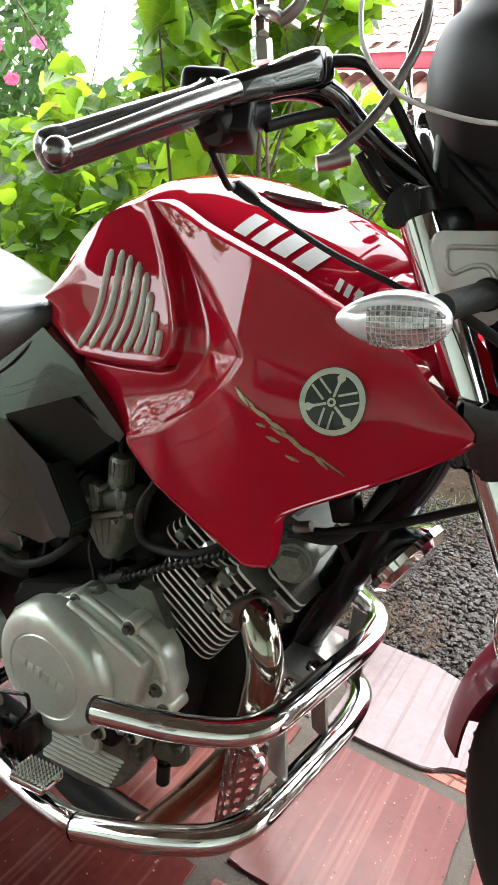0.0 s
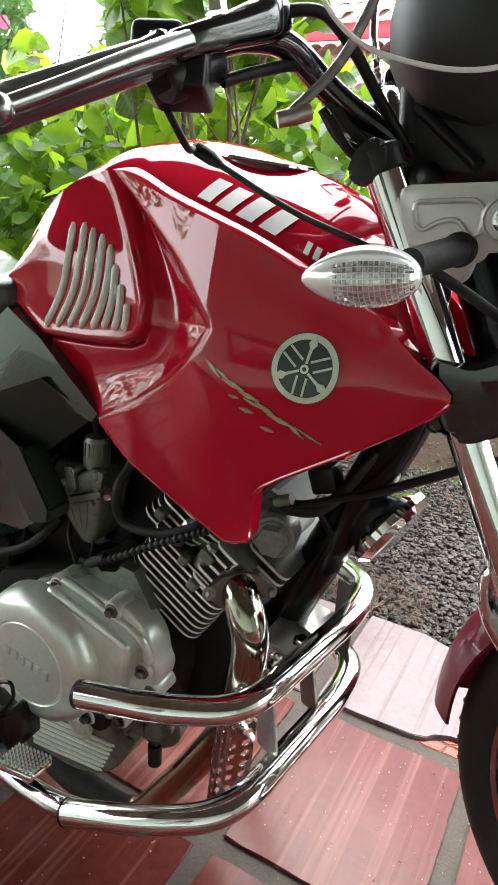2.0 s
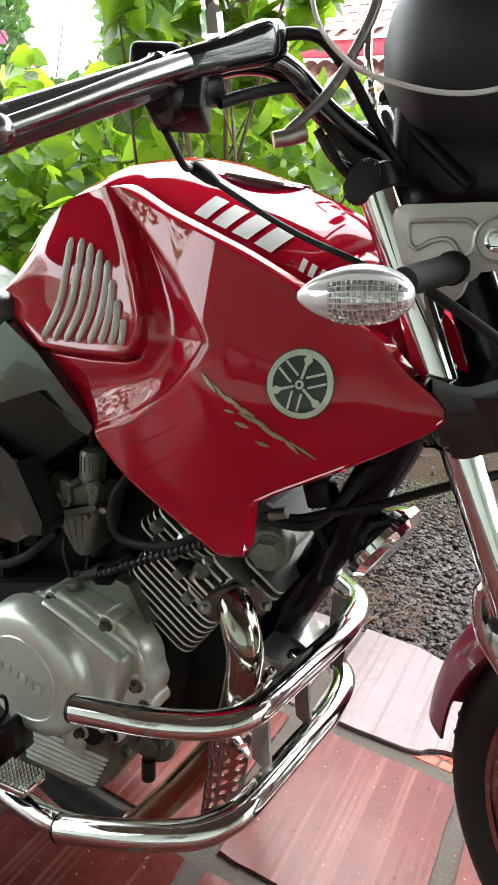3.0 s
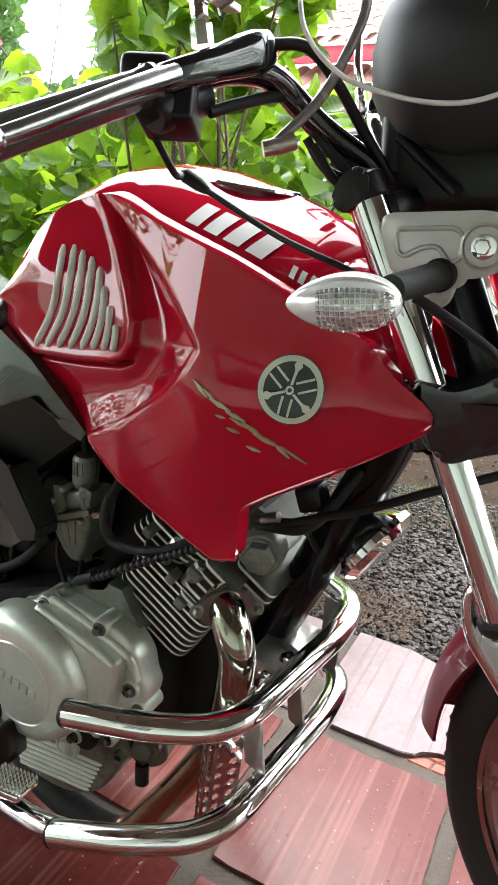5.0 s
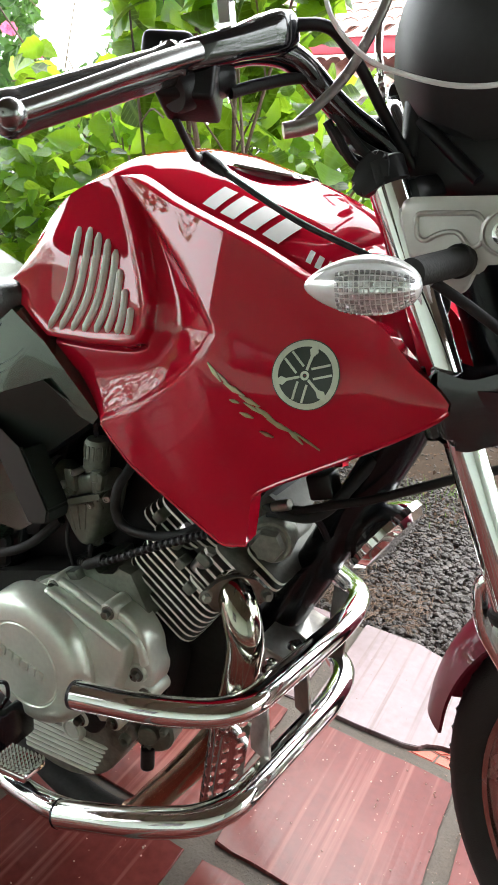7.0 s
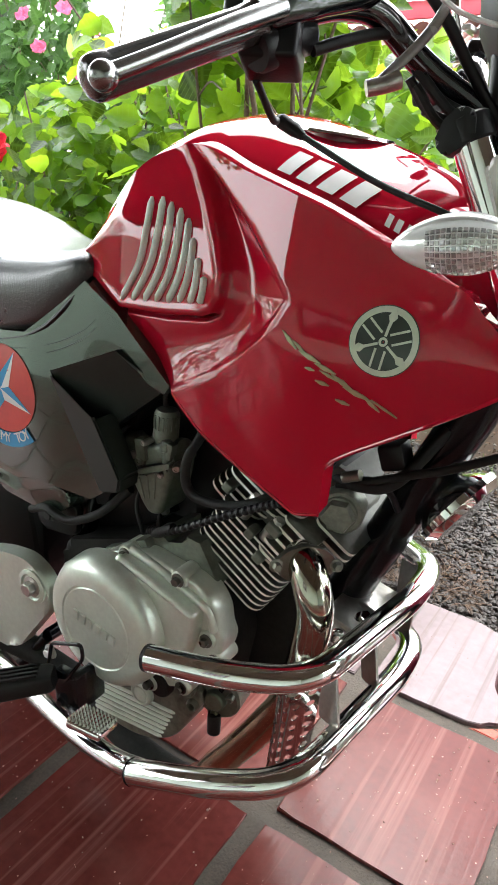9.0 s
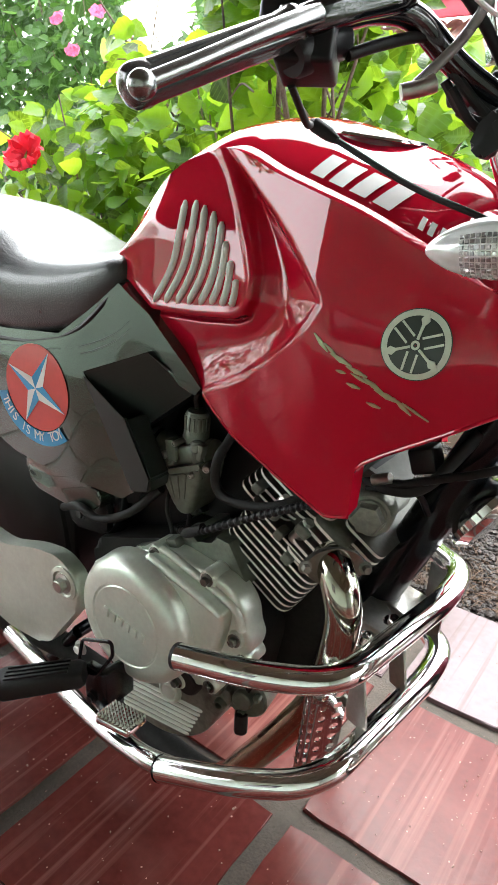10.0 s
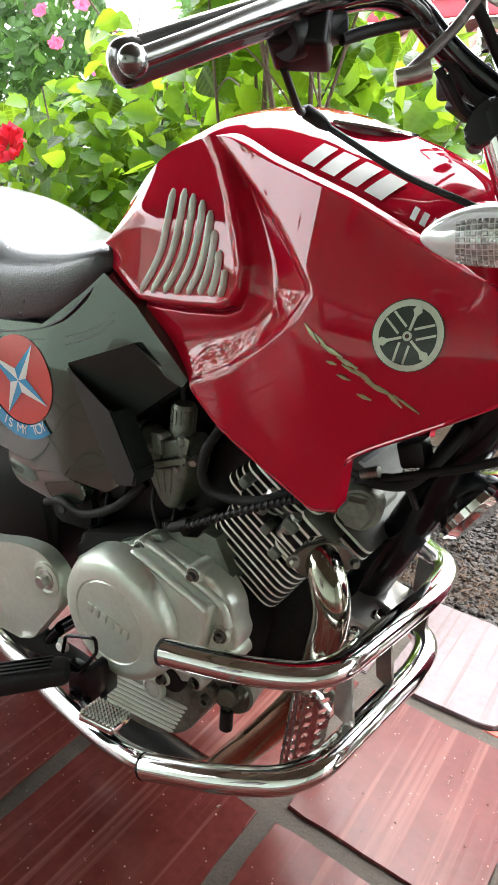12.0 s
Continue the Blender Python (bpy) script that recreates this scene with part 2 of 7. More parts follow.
    grow.operation = "MULTIPLY_ADD"
    grow.inputs[1].default_value, grow.inputs[2].default_value = 0.6, -0.51
    l.new(sep.outputs[0], grow.inputs[0])
    hit = n.new("ShaderNodeMath")
    hit.operation = "LESS_THAN"
    l.new(speck.outputs["Distance"], hit.inputs[0])
    l.new(grow.outputs[0], hit.inputs[1])
    chips = n.new("ShaderNodeMix")
    chips.data_type = "RGBA"
    l.new(hit.outputs[0], chips.inputs[0])
    l.new(mix.outputs[2], chips.inputs[6])
    chips.inputs[7].default_value = (*chip, 1)
    l.new(chips.outputs[2], bsdf.inputs["Base Color"])
    rr = n.new("ShaderNodeMapRange")
    rr.inputs[3].default_value, rr.inputs[4].default_value = 0.12, 0.34
    l.new(drag.outputs["Fac"], rr.inputs[0])
    l.new(rr.outputs[0], bsdf.inputs["Roughness"])
    return m


TILE = tile_material()
# same clay made pale: the colour mostly carries the sky's sheen
TILE_PALE = tile_material("sky_sheen_clay_tile", (0.165, 0.115, 0.122), (0.085, 0.05, 0.05), (0.09, 0.045, 0.04), 0.35)
TILE_BROKEN = material("broken_clay", (0.42, 0.09, 0.06), 0.7, vary=0.25, scale=40, bump=0.4, bump_scale=200)
MORTAR = material("cement_joint", (0.066, 0.052, 0.041), 0.9, vary=0.35, scale=25, fine=250, bump=0.9, bump_scale=260, stain=(0.07, 0.06, 0.05), stain_amount=0.7)
GRAVEL = material("dark_gravel_stone", (0.046, 0.037, 0.033), 0.55, spec=0.35, vary=0.35, scale=40, island=0.9, bump=0.4, bump_scale=400)
SOIL = material("brown_soil", (0.042, 0.029, 0.021), 0.95, spec=0.05, vary=0.35, scale=8, fine=120, bump=1.0, bump_scale=150)
CRUMB = material("soil_crumb", (0.30, 0.19, 0.15), 0.9, vary=0.3, scale=60, island=0.4)
LITTER = leaf_material("dead_leaf", (0.075, 0.043, 0.026), (0.04, 0.025, 0.014), 0.7, 0.7)
GRASS = leaf_material("lawn_grass", (0.09, 0.16, 0.03), (0.18, 0.3, 0.05))
DRY = material("dry_straw", (0.13, 0.078, 0.048), 0.8, vary=0.3, scale=80, island=0.7)
ROOF = material("terracotta_roof_tile", (0.36, 0.22, 0.185), 0.8, vary=0.3, scale=6, island=0.6, bump=0.3, bump_scale=80)
RED_BEAM = material("red_painted_wood", (0.36, 0.03, 0.05), 0.5, vary=0.15, scale=10)
# pale green picked for the unseen walls so they bounce greenish light
WALL = material("unseen_wall_plaster", (0.50, 0.58, 0.50), 0.85, vary=0.08, scale=3, bump=0.3, bump_scale=120)
WOOD = material("dark_ceiling_wood", (0.20, 0.17, 0.135), 0.6, vary=0.25, scale=5, bump=0.2)
HOUSE_WALL = material("white_house_wall", (0.75, 0.73, 0.68), 0.85, vary=0.06, scale=3)
HOSE = material("grey_cable_sheath", (0.22, 0.20, 0.19), 0.25, 0.2, 0.5, vary=0.15, scale=60)
GRIP = material("shiny_grey_grip", (0.07, 0.07, 0.07), 0.2, 0.55, 0.9, vary=0.2, scale=40, rough_vary=0.1)
LEVER = material("polished_lever_metal", (0.30, 0.305, 0.30), 0.24, 1.0, vary=0.1, scale=60, rough_vary=0.06)
RIM = material("copper_tinted_rim", (0.5, 0.44, 0.41), 0.25, 1.0, vary=0.1, scale=20)
SILVER_SHELL = material("pale_silver_plastic", (0.62, 0.63, 0.62), 0.3, 0.2, 0.3, vary=0.06, scale=30)
LENS = material("clear_lamp_plastic", (0.78, 0.80, 0.80), 0.12, 0.25, 1.0, vary=0.08, scale=60, rough_vary=0.04)
LENS_CELL = material("fluted_lamp_plastic", (0.72, 0.74, 0.75), 0.1, 0.6, 1.0, vary=0.35, scale=300, rough_vary=0.05, island=1.2)

# ---- building helpers ----
def V(*a):
    return Vector(a)


def part(name, bm, mat, parent=None, label="", sharp=35.0):
    """Links a bmesh as one mesh object under a thing or a part."""
    me = bpy.data.meshes.new(name)
    bmesh.ops.recalc_face_normals(bm, faces=bm.faces)
    bm.to_mesh(me)
    bm.free()
    me.shade_smooth()
    me.set_sharp_from_angle(angle=radians(sharp))
    for m in (mat if isinstance(mat, (list, tuple)) else [mat]):
        me.materials.append(m)
    ob = new(name, me)
    if parent:
        ob.parent = parent
    if label:
        tagged(ob, label)
    return ob


def thing(name, label, category, group="", at=(0, 0, 0), kind=""):
    ob = new(name)
    ob.location = at
    ob.empty_display_size = 0.1
    return tagged(ob, label, category, group, kind)


def frame_of(p, d, up=(0, 0, 1)):
    """A pose at p whose z points along d."""
    z = Vector(d).normalized()
    x = Vector(up).cross(z)
    if x.length < 1e-4:
        x = Vector((1, 0, 0))
    x.normalize()
    y = z.cross(x)
    m = Matrix((x, y, z)).transposed().to_4x4()
    m.translation = Vector(p)
    return m


def loft(bm, rings, caps=True, closed=True):
    rows = [[bm.verts.new(p) for p in r] for r in rings]
    n = len(rows[0])
    for a, b in zip(rows, rows[1:]):
        for i in range(n if closed else n - 1):
            j = (i + 1) % n
            bm.faces.new((a[i], a[j], b[j], b[i]))
    if caps and closed:
        bm.faces.new(rows[0][::-1])
        bm.faces.new(rows[-1])
    return rows


def lathe(bm, prof, m, seg=32, caps=True):
    """Rings of (radius, height) about the z of m."""
    loft(bm, [[m @ V(r * math.cos(2 * math.pi * i / seg), r * math.sin(2 * math.pi * i / seg), h) for i in range(seg)] for r, h in prof], caps)
    return bm


def spline(pts, n=8):
    """Catmull-Rom points through pts."""
    p = [Vector(q) for q in pts]
    p = [2 * p[0] - p[1]] + p + [2 * p[-1] - p[-2]]
    out = []
    for a, b, c, d in zip(p, p[1:], p[2:], p[3:]):
        for k in range(n):
            t = k / n
            out.append(0.5 * (2 * b + (c - a) * t + (2 * a - 5 * b + 4 * c - d) * t * t + (3 * b - a - 3 * c + d) * t ** 3))
    return out + [p[-2]]


def bent(pts, radius, n=8):
    """A polyline with its corners rounded, as a tube bender makes them."""
    p = [Vector(q) for q in pts]
    out = [p[0]]
    for a, b, c in zip(p, p[1:], p[2:]):
        u, v = (a - b), (c - b)
        k = min(radius, 0.48 * u.length, 0.48 * v.length)
        s, e = b + u.normalized() * k, b + v.normalized() * k
        out += [(1 - t) ** 2 * s + 2 * t * (1 - t) * b + t * t * e for t in [i / n for i in range(n + 1)]]
    return out + [p[-1]]


def tube(bm, path, r, seg=16, caps=True):
    """A round tube along path; r is one radius or one a point."""
    path = [Vector(p) for p in path]
    rs = r if isinstance(r, (list, tuple)) else [r] * len(path)
    rings, x = [], None
    for i, p in enumerate(path):
        d = (path[min(i + 1, len(path) - 1)] - path[max(i - 1, 0)]).normalized()
        if x is None:
            x = d.orthogonal().normalized()
        x = (x - d * x.dot(d)).normalized()
        y = d.cross(x)
        rings.append([p + rs[i] * (x * math.cos(2 * math.pi * k / seg) + y * math.sin(2 * math.pi * k / seg)) for k in range(seg)])
    loft(bm, rings, caps)
    return bm


def box(bm, size, m, bevel=0.0, seg=2):
    r = bmesh.ops.create_cube(bm, size=1, matrix=m @ Matrix.Diagonal((*size, 1)))
    if bevel:
        edges = list({e for v in r["verts"] for e in v.link_edges})
        bmesh.ops.bevel(bm, geom=edges, offset=bevel, segments=seg, affect="EDGES", profile=0.5)
    return bm


def prism(bm, outline, y0, y1, bevel=0.0, seg=2, m=None):
    """A plate with the outline (x, z), from y0 (the seen side) to y1."""
    m = m or Matrix()
    a = [bm.verts.new(m @ V(x, y0, z)) for x, z in outline]
    b = [bm.verts.new(m @ V(x, y1, z)) for x, z in outline]
    front = bm.faces.new(a)
    bm.faces.new(b[::-1])
    n = len(a)
    for i in range(n):
        bm.faces.new((a[i], b[i], b[(i + 1) % n], a[(i + 1) % n]))
    if bevel:
        bmesh.ops.bevel(bm, geom=list(front.edges), offset=bevel, segments=seg, affect="EDGES", profile=0.5)
    return bm


def rounded(pts, r, n=4):
    """A closed outline with its corners rounded."""
    p = [Vector(q) for q in pts]
    out = []
    for i in range(len(p)):
        a, b, c = p[i - 1], p[i], p[(i + 1) % len(p)]
        u, v = a - b, c - b
        k = min(r, 0.45 * u.length, 0.45 * v.length)
        s, e = b + u.normalized() * k, b + v.normalized() * k
        out += [tuple((1 - t) ** 2 * s + 2 * t * (1 - t) * b + t * t * e) for t in [j / n for j in range(n + 1)]]
    return out


def bolt(bm, p, d, r=0.006, h=0.006, washer=True):
    """A hexagon bolt head on a washer."""
    m = frame_of(p, d)
    if washer:
        lathe(bm, [(r * 1.5, 0), (r * 1.5, 0.0015), (r * 1.2, 0.002)], m, 16)
    lathe(bm, [(r, 0.0015), (r, h - 0.001), (r * 0.85, h)], m, 6)
    return bm


def interp(x, pts):
    return float(np.interp(x, [p[0] for p in pts], [p[1] for p in pts]))


def curve(x, pts):
    """A smooth curve through pts that doesn't overshoot."""
    n = len(pts)
    if x <= pts[0][0]:
        return pts[0][1]
    if x >= pts[-1][0]:
        return pts[-1][1]
    s = [(pts[i + 1][1] - pts[i][1]) / (pts[i + 1][0] - pts[i][0]) for i in range(n - 1)]

    def slope(i):
        if i == 0 or i == n - 1:
            return s[0] if i == 0 else s[-1]
        a, b = s[i - 1], s[i]
        return 0.0 if a * b <= 0 else 2 * a * b / (a + b)

    i = max(k for k in range(n - 1) if pts[k][0] <= x)
    h = pts[i + 1][0] - pts[i][0]
    t = (x - pts[i][0]) / h
    return ((1 + 2 * t) * (1 - t) ** 2 * pts[i][1] + t * (1 - t) ** 2 * h * slope(i)
            + t * t * (3 - 2 * t) * pts[i + 1][1] + t * t * (t - 1) * h * slope(i + 1))


def smooth(a, b, x):
    t = min(1, max(0, (x - a) / (b - a)))
    return t * t * (3 - 2 * t)

# ---- ground, porch ----
bm = bmesh.new()
bmesh.ops.create_grid(bm, x_segments=60, y_segments=60, size=60)
for v in bm.verts:
    v.co.z = -0.035
ground = tagged(part("ground", bm, SOIL), "bare brown garden soil under gravel and leaves", "ground", kind="structure")

TILE_X, TILE_Y = 0.293, 0.321
PITCH_X, PITCH_Y = 0.327, 0.3555
TX0, TY0 = 0.289, -0.012
bm = bmesh.new()
box(bm, (9.4, 4.86, 0.12), Matrix.Translation((0.3, -1.765, -0.066)), 0.01)
floor = tagged(part("floor", bm, MORTAR), "porch floor of large red clay tiles with wide cement joints", "floor", kind="structure")

# unseen porch roof, added to block sky light: its eaves end just past the motorcycle; both ends of the porch are open
EAVES, BACK = 0.68, -3.4
bm = bmesh.new()
box(bm, (9.4, EAVES - BACK, 0.06), Matrix.Translation((0.3, (EAVES + BACK) / 2, 2.75)), 0.005)
for i in range(12):
    box(bm, (0.07, EAVES - BACK - 0.1, 0.14), Matrix.Translation((-4.1 + i * 0.8, (EAVES + BACK) / 2, 2.65)), 0.006)
ceiling = tagged(part("ceiling", bm, WOOD), "unseen dark wooden porch ceiling, added to shade the motorcycle", "ceiling", kind="structure")
# unseen wall added behind the porch to steer fill light, with one window through it; its far part is a low parapet
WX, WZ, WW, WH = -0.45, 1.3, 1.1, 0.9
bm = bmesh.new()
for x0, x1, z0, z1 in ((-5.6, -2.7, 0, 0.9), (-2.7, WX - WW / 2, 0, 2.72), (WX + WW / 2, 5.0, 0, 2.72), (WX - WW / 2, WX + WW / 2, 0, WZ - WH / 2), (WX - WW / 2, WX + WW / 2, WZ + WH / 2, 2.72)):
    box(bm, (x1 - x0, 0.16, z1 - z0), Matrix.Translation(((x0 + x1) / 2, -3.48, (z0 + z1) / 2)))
tagged(part("wall_south", bm, WALL), "unseen pale green wall behind the porch, added to shape fill light, partly a low parapet", "wall", kind="structure")
# unseen end wall, added to keep open sky out of the chrome
bm = bmesh.new()
box(bm, (0.16, 2.6, 2.72), Matrix.Translation((4.9, -2.1, 1.36)), 0.01)
tagged(part("wall_east", bm, WALL), "unseen end wall of the porch, added to dim sky reflections", "wall", kind="structure")
bm = bmesh.new()
for x0, x1, z0, z1 in ((-0.5, 0.5, -0.5, -0.44), (-0.5, 0.5, 0.44, 0.5), (-0.5, -0.45, -0.5, 0.5), (0.45, 0.5, -0.5, 0.5), (-0.025, 0.025, -0.5, 0.5)):
    box(bm, ((x1 - x0) * WW, 0.05, (z1 - z0) * WH), Matrix.Translation((WX + (x0 + x1) / 2 * WW, -3.45, WZ + (z0 + z1) / 2 * WH)), 0.004)
window = tagged(part("window_1", bm, WOOD), "dark wooden window in the house wall", "window", kind="structure")
for k in (-1, 1):
    bm = bmesh.new()
    box(bm, (0.44 * WW, 0.006, 0.9 * WH), Matrix.Translation((WX + k * 0.2375 * WW, -3.46, WZ)))
    part("pane", bm, GLOSS_BLACK, window, "dark reflecting window pane")

# ---- motorcycle ----
bike = thing("motorcycle", "parked red motorcycle with chrome leg guard and grey side covers", "motorcycle")

TOP = [(-0.016, 0.815), (-0.005, 0.842), (0.03, 0.888), (0.07, 0.935), (0.105, 0.960), (0.14, 0.974), (0.20, 0.980), (0.26, 0.975), (0.31, 0.962), (0.37, 0.943), (0.42, 0.92), (0.445, 0.895), (0.455, 0.86)]
RIDGE = [(-0.016, 0.81), (0.03, 0.872), (0.07, 0.915), (0.105, 0.933), (0.157, 0.943), (0.243, 0.920), (0.33, 0.896), (0.397, 0.868), (0.44, 0.848), (0.472, 0.838), (0.491, 0.821), (0.505, 0.809), (0.525, 0.796), (0.537, 0.785)]
RIDGE_W = [(-0.016, 0.075), (0.03, 0.08), (0.105, 0.078), (0.157, 0.088), (0.243, 0.115), (0.33, 0.134), (0.397, 0.132), (0.45, 0.130), (0.49, 0.131), (0.537, 0.130)]
BELLY = [(-0.016, 0.096), (0.08, 0.120), (0.18, 0.130), (0.25, 0.145), (0.33, 0.164), (0.42, 0.155), (0.47, 0.146), (0.51, 0.138), (0.537, 0.131)]
LOW = [(-0.016, 0.822), (-0.011, 0.817), (0.028, 0.780), (0.075, 0.761), (0.115, 0.723), (0.159, 0.686), (0.177, 0.674), (0.221, 0.647), (0.276, 0.619), (0.332, 0.593), (0.340, 0.591), (0.366, 0.600), (0.3685, 0.652), (0.374, 0.662), (0.397, 0.679), (0.456, 0.717), (0.500, 0.746), (0.529, 0.767), (0.537, 0.777)]
LOW_W = [(-0.016, 0.085), (0.028, 0.112), (0.075, 0.121), (0.16, 0.131), (0.221, 0.142), (0.33, 0.140), (0.37, 0.142), (0.456, 0.145), (0.496, 0.139), (0.537, 0.128)]
PANEL = [(0.150, 0.950), (0.175, 0.925), (0.200, 0.893), (0.222, 0.855), (0.235, 0.825), (0.233, 0.800), (0.221, 0.783), (0.203, 0.775), (0.150, 0.768), (0.075, 0.764), (0.028, 0.79), (-0.05, 0.80), (-0.05, 1.0), (0.12, 0.99)]
SCOOP = [(0.158, 0.944), (0.200, 0.918), (0.240, 0.892), (0.270, 0.870), (0.302, 0.842), (0.322, 0.822), (0.327, 0.811), (0.315, 0.790), (0.298, 0.769), (0.265, 0.742), (0.225, 0.712), (0.175, 0.684), (0.135, 0.655), (0.0, 0.62), (-0.12, 0.75), (-0.10, 0.95)]


def inside_distance(x, z, poly):
    """Distance from the outline, positive inside."""
    best, odd = 1e9, False
    for (x0, z0), (x1, z1) in zip(poly, poly[1:] + poly[:1]):
        dx, dz = x1 - x0, z1 - z0
        t = min(1, max(0, ((x - x0) * dx + (z - z0) * dz) / (dx * dx + dz * dz)))
        best = min(best, math.hypot(x - x0 - t * dx, z - z0 - t * dz))
        if (z0 > z) != (z1 > z) and x < x0 + (z - z0) / (z1 - z0) * dx:
            odd = not odd
    return best if odd else -best


FOOT = [(-0.016, 0.815), (0.03, 0.78), (0.10, 0.735), (0.177, 0.674), (0.27, 0.622), (0.33, 0.604), (0.38, 0.630), (0.43, 0.680), (0.48, 0.725), (0.537, 0.773)]


def side_y(x, z):
    """Half width of the tank's side and shroud at (x, z)."""
    lo, hi = curve(x, FOOT), curve(x, RIDGE)
    v = min(1, max(0, (z - lo) / max(1e-4, hi - lo)))
    b, w, lw = curve(x, BELLY), curve(x, RIDGE_W), curve(x, LOW_W)
    y = b + (lw - b) * (1 - smooth(0, 0.55, v)) if v < 0.55 else b + (w - b) * smooth(0.55, 1.1, v)
    p, s = inside_distance(x, z, PANEL), inside_distance(x, z, SCOOP)
    # the cove behind the shroud's sharp crest; the knee pad stands proud of it with a rounded rim
    if s > 0:
        u = s / (s + max(0.0, -p) + 1e-6)
        y -= (0.018 * math.sin(min(1.0, u / 0.7) * math.pi / 2) - 0.008 * smooth(0.55, 1.0, u)) * min(1, s / 0.012) * (1 - smooth(-0.0045, 0.0030, p))
    if p > -0.002:
        y += 0.0018 * math.exp(-((p - 0.0075) / 0.0042) ** 2) * smooth(0.02, 0.10, x)
    # the seam under the knee pad
    y -= 0.009 * math.exp(-((p + 0.002) / 0.0024) ** 2) * smooth(0.79, 0.775, z) * smooth(0.05, 0.08, x)
    return y


def top_point(x, q):
    """A point of the tank's back: q runs from the ridge (0) to the middle (1)."""
    w, zr, zt = curve(x, RIDGE_W), curve(x, RIDGE), curve(x, TOP)
    a = q * math.pi / 2
    front = smooth(0.395, 0.455, x)
    w = w * (1 - 0.45 * front) - 0.017 * smooth(0.135, 0.18, x) * (1 - smooth(0.40, 0.455, x))
    round_y = w * (1 - q ** 1.35)
    return V(x, -round_y, zr + (zt - zr) * (0.55 * math.sin(a) + 0.45 * q))


def tank_side(sign):
    bm = bmesh.new()
    nx, nz = (440, 170) if sign == 1 else (110, 44)
    xs = np.linspace(-0.016, 0.537, nx)
    xs = np.sort(np.concatenate([xs, [0.3655, 0.3675, 0.3695, 0.372]]))
    outer = []
    for x in xs:
        lo, hi = interp(x, LOW), max(interp(x, LOW) + 0.002, curve(x, RIDGE))
        outer.append([V(x, -sign * side_y(x, lo + (hi - lo) * k / nz), lo + (hi - lo) * k / nz) for k in range(nz + 1)])
    rows = [[bm.verts.new(p) for p in c] for c in outer]
    for a, b in zip(rows, rows[1:]):
        for k in range(nz):
            bm.faces.new((a[k], b[k], b[k + 1], a[k + 1]))
    # the panel's folded rim
    rim = [r[0] for r in rows]
    end = rows[-1]
    for line, d in ((rim, V(0, sign * 0.022, 0.004)), (end, V(-0.004, sign * 0.022, 0))):
        inner = [bm.verts.new(v.co + d) for v in line]
        for i in range(len(line) - 1):
            bm.faces.new((line[i], line[i + 1], inner[i + 1], inner[i]))
    # upper rim of the shroud ahead of the tank
    up = [r[-1] for r, x in zip(rows, xs) if x > 0.40]
    inner = [bm.verts.new(v.co + V(0, sign * 0.03, -0.004)) for v in up]
    for i in range(len(up) - 1):
        bm.faces.new((up[i], up[i + 1], inner[i + 1], inner[i]))
    return bm


tank = part("fuel_tank_side", tank_side(1), RED, bike, "glossy red tank side panel with moulded knee hollow", sharp=50)
part("fuel_tank_side", tank_side(-1), RED, bike, "glossy red tank side panel with moulded knee hollow", sharp=50)
bm = bmesh.new()
xs = list(np.linspace(-0.016, 0.44, 90)) + [0.445, 0.449, 0.452, 0.455]
rows = []
for x in xs:
    half = [top_point(x, k / 14) for k in range(15)]
    full = half + [V(p.x, -p.y, p.z) for p in half[-2::-1]]
    rows.append(full)
rows.append([V(p.x - 0.004, p.y, min(p.z, 0.80)) for p in rows[-1]])
loft(bm, rows, caps=False, closed=False)
tank_top = part("fuel_tank", bm, RED, bike, "glossy red fuel tank", sharp=60)
bm = bmesh.new()
rings = []
for k in range(11):
    a = math.pi / 2 * k / 10
    x, g = 0.405 + 0.083 * math.sin(a), math.cos(a) ** 0.55 if k < 10 else 0.02
    rings.append([V(x, 0.112 * g * math.copysign(abs(math.cos(v)) ** 0.8, math.cos(v)), 0.820 + 0.088 * g * math.sin(v) - 0.01 * math.sin(a)) for v in [2 * math.pi * j / 40 for j in range(40)]])
loft(bm, rings)
part("tank_nose", bm, RED, tank_top, "rounded red front end of the tank", sharp=60)
# added black fill under the tank; hides the inside of the far panel
bm = bmesh.new()
under = [(x, z + 0.022) for x, z in LOW if 0.2 < x < 0.5 and not 0.36 < x < 0.38]
prism(bm, under + [(0.45, 0.78), (0.20, 0.78)], -0.085, 0.085)
part("tank_underside", bm, DEEP_BLACK, bike, "black filler block under the tank")
